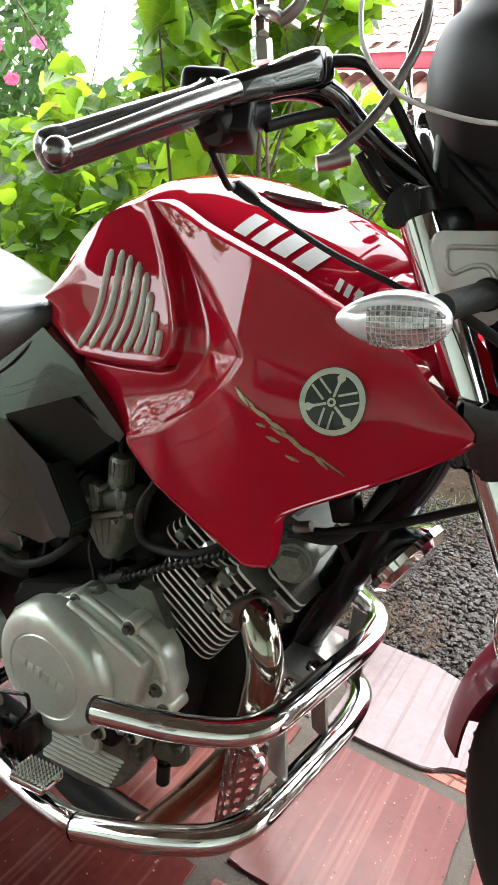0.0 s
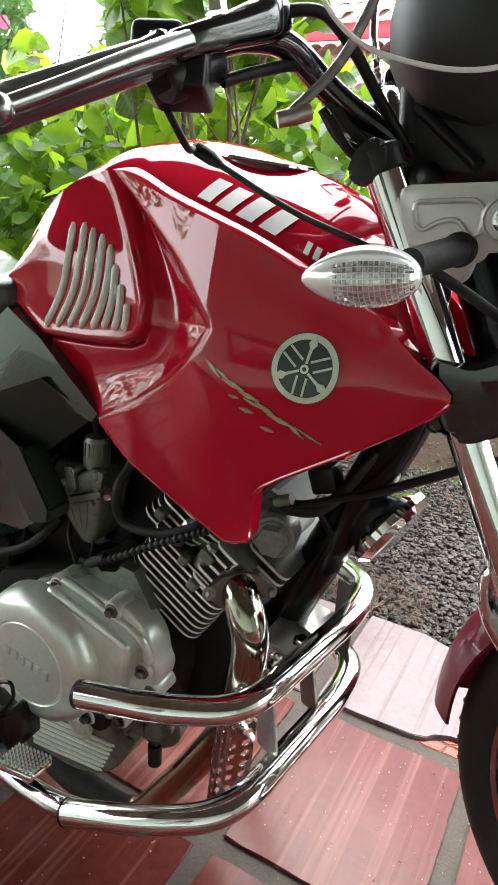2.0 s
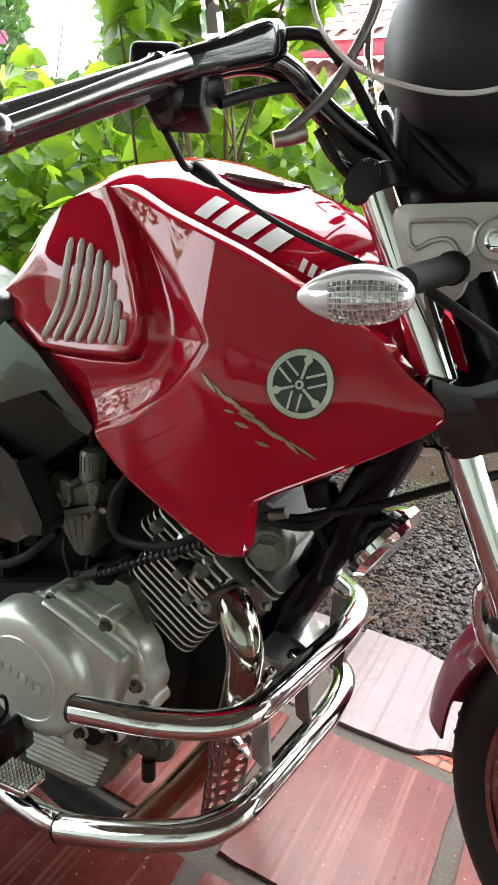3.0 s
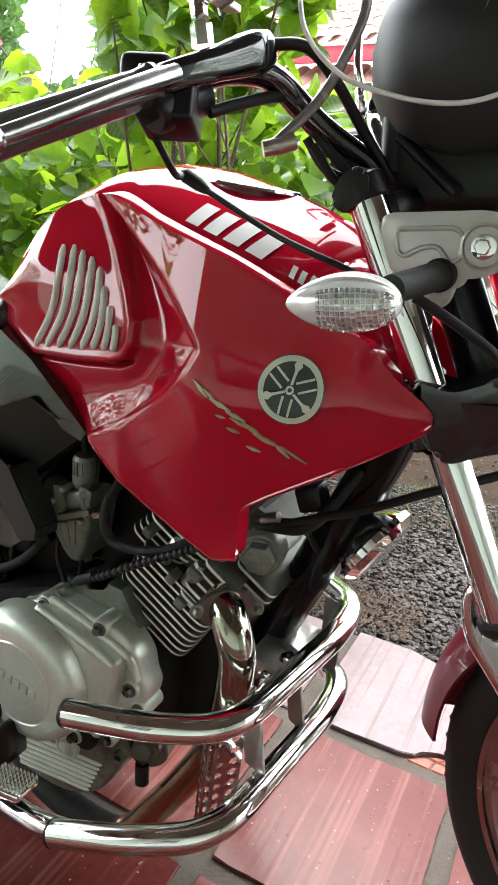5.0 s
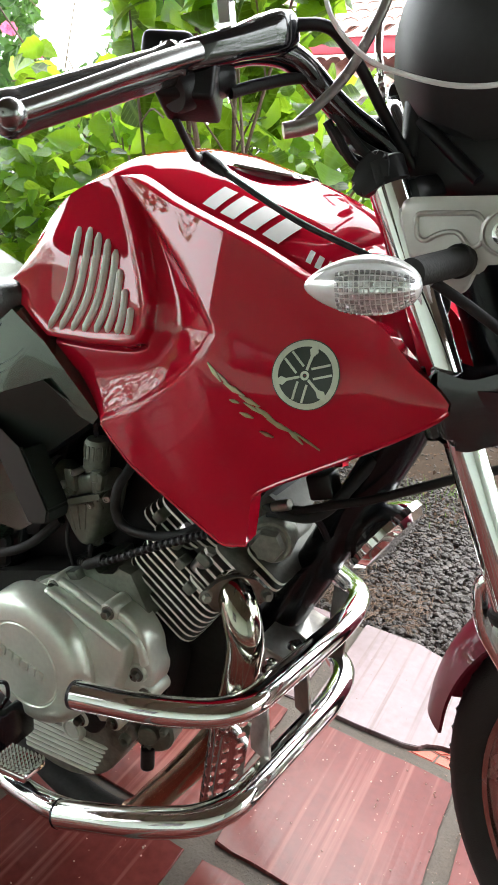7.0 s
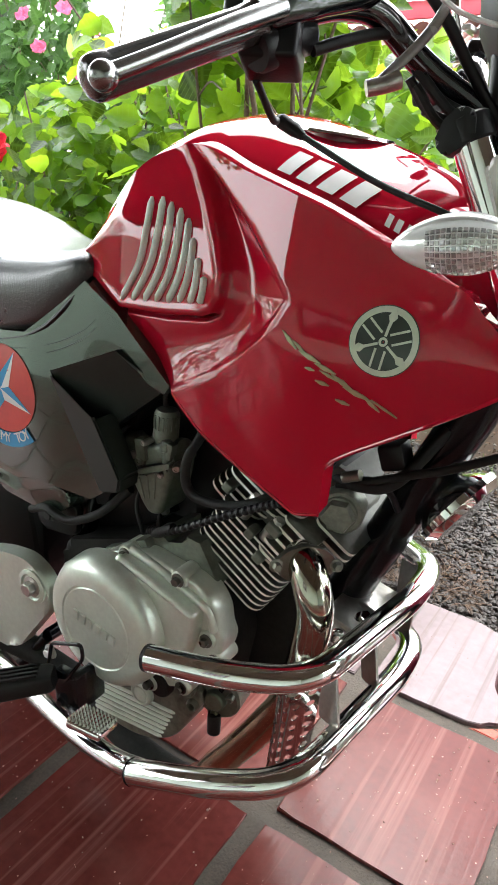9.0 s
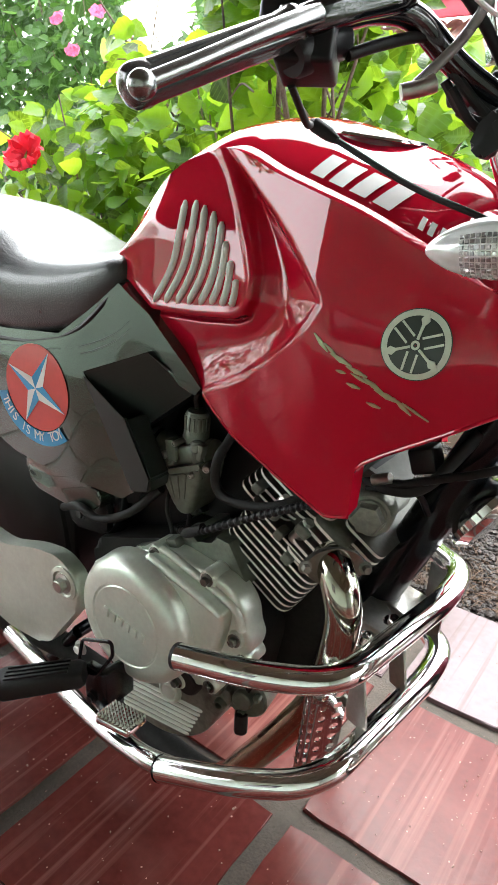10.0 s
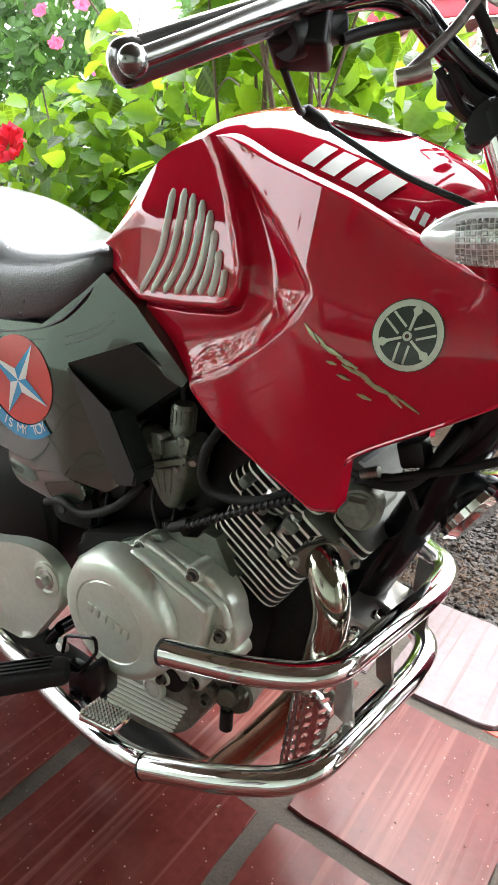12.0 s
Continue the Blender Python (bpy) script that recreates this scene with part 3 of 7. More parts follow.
for s in (1, -1):
    bm = bmesh.new()
    xs = np.linspace(0.150, 0.465, 60)
    shelf = spline([V(0.0012, 0, -0.0085), V(-0.0006, 0, -0.0030), V(-0.005, 0, 0.0010), V(-0.012, 0, 0.0042), V(-0.0185, 0, 0.0050), V(-0.0215, 0, -0.0020)], 4)
    rows = []
    for i, x in enumerate(xs):
        k = 0.15 + 0.85 * smooth(0, 5, i) * (1 - 0.25 * smooth(8, 40, i)) * smooth(0, 6, 59 - i)
        rows.append([V(x, -s * (curve(x, RIDGE_W) + q.x * k), curve(x, RIDGE) + q.z * k) for q in shelf])
    loft(bm, rows, caps=False, closed=False)
    part("ridge_lip", bm, RED, tank_top, "rolled red edge between tank top and side")
    # rolled lower edge that catches the light
    for x0, x1, n in ((0.165, 0.366, 30), (0.371, 0.537, 26)):
        bm = bmesh.new()
        xs = np.linspace(x0, x1, n)
        tube(bm, [V(x, -s * (side_y(x, interp(x, LOW)) - 0.0008), interp(x, LOW) + 0.0006) for x in xs], 0.0021, 8)
        part("rolled_edge", bm, RED, tank if s == 1 else tank_top)

# ---- tank trim ----
def on_side(x, z, lift=0.0012):
    """A point on the tank's side, lifted off it along its normal."""
    e = 0.002
    y = side_y(x, z)
    n = V((side_y(x + e, z) - side_y(x - e, z)) / (2 * e) * -1, -1, (side_y(x, z + e) - side_y(x, z - e)) / (2 * e) * -1).normalized()
    return V(x, -y, z) + n * lift


def strip(bm, line, width, lift=0.0010, thick=0.0008):
    """A thin flat strip laid on the tank's side along a line of (x, z)."""
    line = [Vector(p) for p in line]
    w = width if isinstance(width, (list, tuple)) else [width] * len(line)
    lo, hi = [], []
    for i, p in enumerate(line):
        d = (line[min(i + 1, len(line) - 1)] - line[max(i - 1, 0)]).normalized()
        n = Vector((-d.y, d.x))
        lo.append(p - n * w[i] / 2)
        hi.append(p + n * w[i] / 2)
    rows = []
    for a, b in zip(lo, hi):
        rows.append([on_side(a.x, a.y, 0.0), on_side(a.x, a.y, lift + thick), on_side(b.x, b.y, lift + thick), on_side(b.x, b.y, 0.0)])
    loft(bm, rows)


# eight grey rubber grip strips on the knee pad
TOPS = [(0.115, 0.888), (0.132, 0.889), (0.147, 0.885), (0.162, 0.880), (0.176, 0.871), (0.187, 0.853), (0.198, 0.835), (0.209, 0.818)]
FEET = [(0.082, 0.776), (0.101, 0.778), (0.120, 0.780), (0.138, 0.782), (0.156, 0.784), (0.173, 0.787), (0.189, 0.788), (0.204, 0.790)]
for (x0, z0), (x1, z1) in zip(TOPS, FEET):
    L = z0 - z1
    bow = 0.016 * (L / 0.11) ** 2
    pts = []
    for k in range(17):
        t = k / 16
        pts.append((x0 + (x1 - x0) * t ** 1.6 + bow * math.sin(math.pi * min(1, t * 1.05)) * 0.7, z0 + (z1 - z0) * t))
    bm = bmesh.new()
    path = [on_side(x, z, 0.0008) for x, z in pts]
    tube(bm, path, [0.002] + [0.0041] * 15 + [0.002], 10)
    part("grip_strip", bm, GREY_DECAL, tank, "curved grey rubber grip strip")

# round badge: ring, dark field and plain spokes
EX, EZ, ER = 0.4165, 0.7905, 0.0305


def disc(bm, r0, r1, lift, seg=56):
    rows = []
    for r in ([r0, r1] if r0 else [0.0005, r1 * 0.5, r1]):
        rows.append([on_side(EX + r * math.cos(2 * math.pi * k / seg), EZ + r * math.sin(2 * math.pi * k / seg), lift) for k in range(seg)])
    loft(bm, rows, caps=False)


bm = bmesh.new()
disc(bm, 0, ER * 0.83, 0.0012)
badge = part("badge_field", bm, DARK_DECAL, tank, "dark green field of the round tank badge")
bm = bmesh.new()
disc(bm, ER * 0.80, ER * 0.97, 0.0018)
part("badge_ring", bm, SILVER_DECAL, tank, "silver ring of the round tank badge")
bm = bmesh.new()
disc(bm, ER * 0.965, ER * 1.0, 0.0014)
part("badge_edge", bm, DARK_DECAL, tank)
bm = bmesh.new()
for k in range(3):
    a = radians(80 + 120 * k)
    u, n = Vector((math.cos(a), math.sin(a))), Vector((-math.sin(a), math.cos(a)))
    c = Vector((EX, EZ))
    strip(bm, [c + u * ER * t for t in (0.16, 0.35, 0.56, 0.70, 0.95)], [0.0022, 0.0022, 0.0026, 0.0078, 0.0005], 0.0016)
    for s in (1, -1):
        strip(bm, [c - u * ER * t + n * 0.0043 * s for t in (0.22, 0.45, 0.76)], 0.0019, 0.0016)
disc(bm, ER * 0.06, ER * 0.13, 0.0022)
part("badge_spokes", bm, SILVER_DECAL, tank, "plain silver spokes of the badge")

# slanted script as plain gold strokes
for x, z, l, w, a in ((0.330, 0.779, 0.022, 0.004, -42), (0.341, 0.774, 0.018, 0.003, -36), (0.352, 0.767, 0.024, 0.005, -20), (0.368, 0.759, 0.022, 0.0045, -18),
                      (0.372, 0.753, 0.020, 0.003, -22), (0.385, 0.749, 0.024, 0.0045, -30), (0.392, 0.744, 0.020, 0.003, -26), (0.398, 0.741, 0.026, 0.005, -20),
                      (0.412, 0.734, 0.022, 0.004, -40), (0.424, 0.731, 0.028, 0.0022, -28), (0.353, 0.756, 0.010, 0.003, -8), (0.366, 0.745, 0.014, 0.004, -12), (0.386, 0.730, 0.014, 0.0035, -14)):
    d = Vector((math.cos(radians(a)), math.sin(radians(a))))
    c = Vector((x, z))
    bm = bmesh.new()
    strip(bm, [c - d * l / 2, c, c + d * l / 2], [0.0006, w, 0.0006], 0.001)
    part("script_stroke", bm, GOLD_DECAL, tank, "slanting gold stroke of lettering")

# white block lettering on the shoulder, as plain slanted blocks
for k in range(4):
    bm = bmesh.new()
    x0 = 0.266 + 0.0248 * k
    rows = []
    for q in (0.10, 0.17, 0.24, 0.31, 0.37):
        rows.append([top_point(x0 + dx + (q - 0.1) * 0.045, q) + V(0.0, -0.0009, 0.0012) for dx in (0.0, 0.006, 0.012, 0.0175)])
    loft(bm, rows, caps=False, closed=False)
    part("lettering_block", bm, WHITE_DECAL, tank_top, "slanted white lettering block")
bm = bmesh.new()
for k in range(3):
    rows = [[top_point(0.386 + 0.009 * k + dx, q) + V(0, -0.0009, 0.0011) for dx in (0, 0.005)] for q in (0.10, 0.17, 0.22)]
    loft(bm, rows, caps=False, closed=False)
part("small_lettering", bm, WHITE_DECAL, tank_top)

# filler cap
bm = bmesh.new()
m = frame_of((0.285, 0.0, 0.9555), (0.11, 0, 1))
lathe(bm, [(0.05, -0.008), (0.05, 0.004), (0.047, 0.0065), (0.043, 0.007), (0.041, 0.005), (0.001, 0.0055)], m, 44)
part("filler_cap", bm, DARK_RED, tank_top, "low round filler cap")
bm = bmesh.new()
lathe(bm, [(0.0505, 0.002), (0.053, 0.0035), (0.0505, 0.006)], m, 44, caps=False)
part("cap_ring", bm, CHROME, tank_top)

# ---- front end ----
UP = (V(0.447, 0, 0.94) - V(0.613, 0, 0.602)).normalized()   # along the fork, upwards
STEER = radians(-22)
AHEAD, ASIDE = V(math.cos(STEER), math.sin(STEER), 0), V(-math.sin(STEER), math.cos(STEER), 0)
HUB = V(0.858, 0.022, 0.293)
LEFT_LEG = ASIDE * 0.18


def fork_at(z, left=False):
    p = V(0.620 + (z - 0.602) * UP.x / UP.z, -0.1, z)
    return p + LEFT_LEG if left else p


for left in (False, True):
    bm = bmesh.new()
    tube(bm, [fork_at(0.57, left), fork_at(0.957, left)], 0.0168, 28)
    part("fork_tube", bm, CHROME, bike, "polished chrome fork tube")
    axle_end = HUB + ASIDE * (0.075 if left else -0.075)
    bm = bmesh.new()
    top = fork_at(0.602, left)
    down = (axle_end - top).normalized()
    lathe(bm, [(0.0225, 0), (0.026, 0.006), (0.026, 0.06), (0.0235, 0.075), (0.0235, 0.2), (0.021, 0.31), (0.017, 0.33)], frame_of(top - UP * 0.012, down), 28)
    leg = part("fork_slider", bm, SILVER, bike, "silver painted fork slider")
    bm = bmesh.new()
    lathe(bm, [(0.0175, -0.004), (0.0200, -0.004), (0.0222, 0.0), (0.0222, 0.006), (0.0195, 0.008)], frame_of(top - UP * 0.004, UP), 28)
    part("dust_seal", bm, RUBBER, leg, "black rubber dust seal")
    # chrome mudguard stay that clasps the slider
    bm = bmesh.new()
    s = -1 if not left else 1
    a = top + AHEAD * -0.03
    tube(bm, bent([a + UP * 0.030 + AHEAD * 0.016 + ASIDE * s * -0.004, a + UP * 0.012 + AHEAD * 0.002 + ASIDE * s * 0.004, a - UP * 0.03 - AHEAD * 0.006 + ASIDE * s * 0.01, a + down * 0.12 - AHEAD * 0.002 + ASIDE * s * 0.018, a + down * 0.27 + ASIDE * s * 0.02], 0.02), 0.0075, 12)
    part("mudguard_stay", bm, CHROME, bike, "bent chrome mudguard stay")

# lower fork clamp
bm = bmesh.new()
for left in (False, True):
    lathe(bm, [(0.0185, -0.034), (0.021, -0.030), (0.021, 0.0), (0.0205, 0.014), (0.018, 0.016)], frame_of(fork_at(0.785, left), UP), 28)
mid = (fork_at(0.785) + fork_at(0.785, True)) / 2
box(bm, (0.075, 0.19, 0.05), frame_of(mid, UP, ASIDE.cross(UP)) @ Matrix.Rotation(radians(90), 4, "Z"), 0.008)
prism(bm, rounded([(0.499, 0.815), (0.546, 0.806), (0.632, 0.832), (0.656, 0.80), (0.600, 0.774), (0.574, 0.766), (0.548, 0.744), (0.530, 0.741), (0.522, 0.754)], 0.010, 4), -0.114, -0.07, 0.010, 4)
prism(bm, rounded([(0.511, 0.812), (0.549, 0.806), (0.590, 0.827), (0.65, 0.835), (0.662, 0.806), (0.612, 0.772), (0.578, 0.758), (0.557, 0.746), (0.541, 0.747), (0.528, 0.786)], 0.009, 4), -0.127, -0.10, 0.008, 4)
for tri in (((0.556, -0.1275, 0.800), (0.600, -0.136, 0.806), (0.580, -0.1275, 0.764)), ((0.600, -0.136, 0.806), (0.640, -0.1275, 0.812), (0.580, -0.1275, 0.764))):
    bm.faces.new([bm.verts.new(p) for p in tri])
part("lower_fork_clamp", bm, GLOSS_BLACK, bike, "black lower fork clamp and shroud")
bm = bmesh.new()
for left in (False, True):
    lathe(bm, [(0.017, -0.010), (0.0185, -0.008), (0.0185, 0.010), (0.016, 0.012)], frame_of(fork_at(0.958, left), UP), 24)
mid = (fork_at(0.955) + fork_at(0.955, True)) / 2
box(bm, (0.036, 0.15, 0.022), frame_of(mid, UP, ASIDE.cross(UP)) @ Matrix.Rotation(radians(90), 4, "Z"), 0.008)
prism(bm, rounded([(0.4275, 0.966), (0.4215, 0.948), (0.433, 0.938), (0.455, 0.953), (0.452, 0.972), (0.440, 0.977)], 0.004), -0.118, -0.09, 0.004)
part("upper_fork_clamp", bm, PLASTIC, bike, "black upper fork clamp")
bm = bmesh.new()
tube(bm, [mid - UP * 0.24, mid], 0.024, 20)
part("steering_head", bm, BLACK, bike)

# headlight brackets of silver cast plate, with pocket, boss and bolt
EAR = rounded([(0.470, 0.941), (0.556, 0.948), (0.573, 0.942), (0.574, 0.908), (0.556, 0.899), (0.539, 0.897), (0.533, 0.874), (0.516, 0.870), (0.505, 0.888), (0.489, 0.893), (0.480, 0.915)], 0.012)
POCKET = rounded([(0.486, 0.930), (0.532, 0.934), (0.539, 0.928), (0.539, 0.912), (0.531, 0.908), (0.521, 0.920), (0.508, 0.918), (0.496, 0.910), (0.490, 0.913)], 0.006)
for s in (1, -1):
    y = -0.135 if s == 1 else 0.135
    bm = bmesh.new()
    prism(bm, EAR, y, y + s * 0.014, 0.004, 3)
    ear = part("headlight_bracket", bm, SILVER, bike, "silver cast headlight bracket")
    bm = bmesh.new()
    tube(bm, [V(x, y, z) for x, z in POCKET + POCKET[:1]], 0.0022, 8)
    part("raised_rib", bm, SILVER, ear)
    bm = bmesh.new()
    lathe(bm, [(0.0175, 0.0), (0.0175, 0.003), (0.0155, 0.004), (0.0145, 0.001), (0.001, 0.001)], frame_of((0.555, y, 0.922), (0, -s, 0)), 28)
    part("boss", bm, SILVER, ear)
    bm = bmesh.new()
    bolt(bm, (0.555, y - s * 0.001, 0.922), (0, -s, 0), 0.0062, 0.009)
    part("bolt", bm, CHROME, ear, "chrome hexagon bolt")
    # turn signal on a black stalk
    bm = bmesh.new()
    a, b = V(0.5265, y + s * 0.004, 0.899), V(0.513, y - s * 0.082, 0.892)
    tube(bm, [a, a.lerp(b, 0.1), a.lerp(b, 0.12), b], [0.0130, 0.0130, 0.0112, 0.0102], 22)
    part("signal_stalk", bm, DEEP_BLACK, bike, "black rubber signal stalk")
    c = V(0.4885, y - s * 0.106, 0.8820)
    m = Matrix.Translation(c) @ Matrix.Rotation(radians(-9), 4, "Y") @ Matrix.Rotation(radians(s * 8), 4, "Z")

    def pod(u, v, k=1.0):
        """Surface of the lamp: u from the pointed tail (0) to the round nose (1), v round it."""
        x = -0.0405 + 0.0800 * u
        r = (math.sin(math.pi * min(1, (1 - u) ** 0.80)) ** 0.60) if 0 < u < 1 else 0
        return m @ V(x, -s * 0.0215 * k * r * math.cos(v), 0.0195 * k * r * math.sin(v) - 0.003 * (u - 0.5))

    bm = bmesh.new()
    us = [0.004, 0.02, 0.05] + [0.1 + 0.05 * i for i in range(17)] + [0.94, 0.97, 0.99, 0.998]
    loft(bm, [[pod(u, 2 * math.pi * i / 36) for i in range(36)] for u in us])
    lamp = part("signal_lamp", bm, LENS, bike, "clear turn signal lamp with a fluted lens", sharp=60)
    bm = bmesh.new()
    loft(bm, [[pod(u, 0.9 + 1.35 * i / 14, 1.06 if 0 < i < 14 else 0.98) for i in range(15)] for u in us[1:-1]], caps=False, closed=False)
    part("lamp_back", bm, SILVER_SHELL, lamp, "pale silver lamp back", sharp=60)
    # fluting: rows of small raised lens cells
    bm = bmesh.new()
    for i in range(15):
        for j in range(9):
            u0, v0 = 0.33 + i * 0.042, -1.15 + j * 0.2
            q = [pod(u0 + du * 0.034, v0 + dv * 0.155, 1.0) for du, dv in ((0, 0), (1, 0), (1, 1), (0, 1))]
            n = (q[1] - q[0]).cross(q[3] - q[0]).normalized()
            mid = sum(q, V(0, 0, 0)) / 4
            if n.dot(mid - c) < 0:
                n = -n
            lo = [bm.verts.new(p) for p in q]
            hi = [bm.verts.new(p.lerp(mid, 0.25) + n * 0.0011) for p in q]
            bm.faces.new(hi)
            for k in range(4):
                bm.faces.new((lo[k], lo[(k + 1) % 4], hi[(k + 1) % 4], hi[k]))
    fl = part("lens_fluting", bm, LENS_CELL, lamp, "small square lens flutes", sharp=10)
    tagged(fl, kind="stuff")

# instrument housing
bm = bmesh.new()
m = Matrix.Translation((0.503, -0.008, 1.062)) @ Matrix.Rotation(radians(18), 4, "Y")
lathe(bm, [(0.012, -0.085), (0.05, -0.074), (0.075, -0.052), (0.09, -0.022), (0.094, 0.0), (0.094, 0.012), (0.0905, 0.022), (0.0895, 0.022), (0.084, 0.04), (0.066, 0.058), (0.04, 0.07), (0.008, 0.075)], m @ Matrix.Rotation(radians(-8), 4, "X"), 56)
pod_ob = part("instrument_housing", bm, DOME, bike, "smooth domed black instrument housing", sharp=25)
bm = bmesh.new()
f = m @ Matrix.Rotation(radians(-8), 4, "X") @ Matrix.Rotation(radians(41), 4, "Z")
tube(bm, [f @ V(-0.055, -0.0760 * math.sin(a), 0.016 + 0.046 * math.cos(a)) for a in [radians(-10 + 10 * k) for k in range(13)]], 0.0012, 8)
part("moulding_seam", bm, PLASTIC, pod_ob, "thin moulded seam over the housing")
bm = bmesh.new()
box(bm, (0.11, 0.10, 0.06), Matrix.Translation((0.50, -0.01, 0.975)), 0.015, 3)
tube(bm, [(0.455, -0.055, 1.005), (0.515, -0.070, 0.96)], 0.0055, 12)
tube(bm, [(0.447, -0.045, 1.02), (0.452, -0.05, 0.975)], 0.012, 12)
part("instrument_bracket", bm, PLASTIC, bike, "black instrument bracket")
bm = bmesh.new()
m = frame_of((0.665, 0.0, 0.91), (1, -0.25, -0.05))
lathe(bm, [(0.02, -0.095), (0.055, -0.085), (0.078, -0.06), (0.088, -0.02), (0.09, 0.02)], m, 48)
head = part("headlight", bm, GLOSS_PLASTIC, bike, "round black headlight shell")
bm = bmesh.new()
lathe(bm, [(0.09, 0.018), (0.094, 0.02), (0.094, 0.032), (0.086, 0.036)], m, 48, caps=False)
part("rim", bm, CHROME, head, "chrome headlight rim")
bm = bmesh.new()
lathe(bm, [(0.087, 0.03), (0.07, 0.04), (0.03, 0.047), (0.002, 0.048)], m, 40)
part("lens", bm, LENS, head)

# white cord hung across the instruments
bm = bmesh.new()
tube(bm, spline([(0.395, -0.15, 1.13), (0.396, -0.15, 1.085), (0.404, -0.145, 1.061), (0.424, -0.135, 1.041), (0.445, -0.118, 1.032), (0.492, -0.108, 1.023), (0.533, -0.1, 1.027), (0.57, -0.075, 1.052), (0.585, -0.03, 1.09)], 8), 0.0021, 8)
part("cord", bm, WHITE_DECAL, bike, "thin white cord")

# handlebar
bm = bmesh.new()
BAR = [(0.462, -0.02, 0.957), (0.445, -0.05, 0.972), (0.394, -0.096, 1.008), (0.367, -0.127, 1.041), (0.350, -0.160, 1.041), (0.320, -0.222, 1.020), (0.284, -0.355, 0.966)]
tube(bm, bent(BAR, 0.022, 8), 0.0112, 18)
tube(bm, bent([(x, -y, z) for x, y, z in BAR], 0.022, 8), 0.0112, 18)
tube(bm, [BAR[0], (0.462, 0.02, 0.957)], 0.0112, 18)
part("handlebar", bm, GLOSS_BLACK, bike, "black painted handlebar")
a, b = V(0.448, -0.05, 0.972), V(0.400, -0.09, 1.010)
for k in range(4):
    bm = bmesh.new()
    o = V(0.006 * math.cos(k * 1.6) - 0.006, -0.012, 0.006 * math.sin(k * 1.6) - 0.012)
    tube(bm, spline([a + o * 0.6, a.lerp(b, 0.5) + o * 1.5, b + o], 6), 0.0042, 8)
    part("control_cable", bm, RUBBER, bike, "black cable bundled under the handlebar")
for s in (1, -1):
    e, i = V(0.287, -0.345 * s, 0.9705), V(0.3185, -0.226 * s, 1.0185)
    d = (e - i).normalized()
    m = frame_of(i, d)
    L = (e - i).length
    bm = bmesh.new()
    rings = []
    for h, r in ((0, 0.0155), (0.004, 0.0162), (0.007, 0.0142), (0.02, 0.0137), (L * 0.6, 0.0137), (L - 0.006, 0.0137), (L, 0.0139)):
        rings.append([m @ V(r * (1 - 0.05 * (k % 6 == 0) - 0.035 * (k % 6 in (1, 5))) * math.cos(2 * math.pi * k / 48), r * (1 - 0.05 * (k % 6 == 0) - 0.035 * (k % 6 in (1, 5))) * math.sin(2 * math.pi * k / 48), h) for k in range(48)])
    loft(bm, rings)
    g = part("hand_grip", bm, GRIP, bike, "shiny grey fluted rubber hand grip")
    bm = bmesh.new()
    lathe(bm, [(0.0125, L - 0.002), (0.0138, L - 0.001), (0.0143, L + 0.002), (0.0143, L + 0.008), (0.0132, L + 0.0125), (0.0105, L + 0.0155), (0.006, L + 0.017), (0.0005, L + 0.0175)], m, 28)
    part("grip_cap", bm, GRIP, g, "shiny dark bar end cap")
    # switch housing, brake master cylinder and lever
    bm = bmesh.new()
    q = frame_of(V(0.3255, -0.203 * s, 1.010), d)
    lathe(bm, [(0.014, -0.026), (0.0158, -0.022), (0.0158, 0.024), (0.014, 0.028)], q, 24)
    box(bm, (0.044, 0.044, 0.040), Matrix.Translation((0.3195, -0.205 * s, 1.009)) @ Matrix.Rotation(radians(22 * s), 4, "Z") @ Matrix.Rotation(radians(-18), 4, "X"), 0.004, 3)
    sw = part("switch_housing", bm, PLASTIC, bike, "black handlebar switch housing")
    bm = bmesh.new()
    box(bm, (0.040, 0.046, 0.03), Matrix.Translation((0.300, -0.203 * s, 1.024)) @ Matrix.Rotation(radians(20 * s), 4, "Z") @ Matrix.Rotation(radians(-14 * s), 4, "X"), 0.007, 3)
    part("starter_switch", bm, PLASTIC, sw)
    bm = bmesh.new()
    a, b = V(0.330, -0.234 * s, 1.020), V(0.3665, -0.137 * s, 1.0585)
    rings = []
    f = frame_of(a, b - a)
    LL = (b - a).length
    for h, w, t in ((0, 0.007, 0.008), (0.004, 0.0095, 0.0105), (0.05, 0.011, 0.0120), (0.08, 0.0135, 0.0150), (LL - 0.020, 0.0145, 0.0160), (LL - 0.007, 0.0130, 0.0140), (LL - 0.002, 0.0095, 0.0105), (LL, 0.004, 0.004)):
        rings.append([f @ V(w * abs(math.cos(v)) ** 0.6 * math.copysign(1, math.cos(v)), t * abs(math.sin(v)) ** 0.6 * math.copysign(1, math.sin(v)), h) for v in [2 * math.pi * k / 28 for k in range(28)]])
    loft(bm, rings)
    part("lever_perch", bm, GLOSS_BLACK, bike, "glossy black lever perch", sharp=50)
    bm = bmesh.new()
    # the lever runs ahead of the grip and ends in a ball
    root, ball = V(0.338, -0.226 * s, 1.0255), V(0.3035, -0.3655 * s, 0.9665)
    pts = spline([root, root.lerp(ball, 0.35) + V(0.002, 0, 0.0015), root.lerp(ball, 0.75) + V(0.0015, 0, 0.0005), ball], 8)
    n = len(pts)
    tube(bm, pts, [0.0075 - 0.0018 * smooth(0, n * 0.6, k) for k in range(n)], 16)
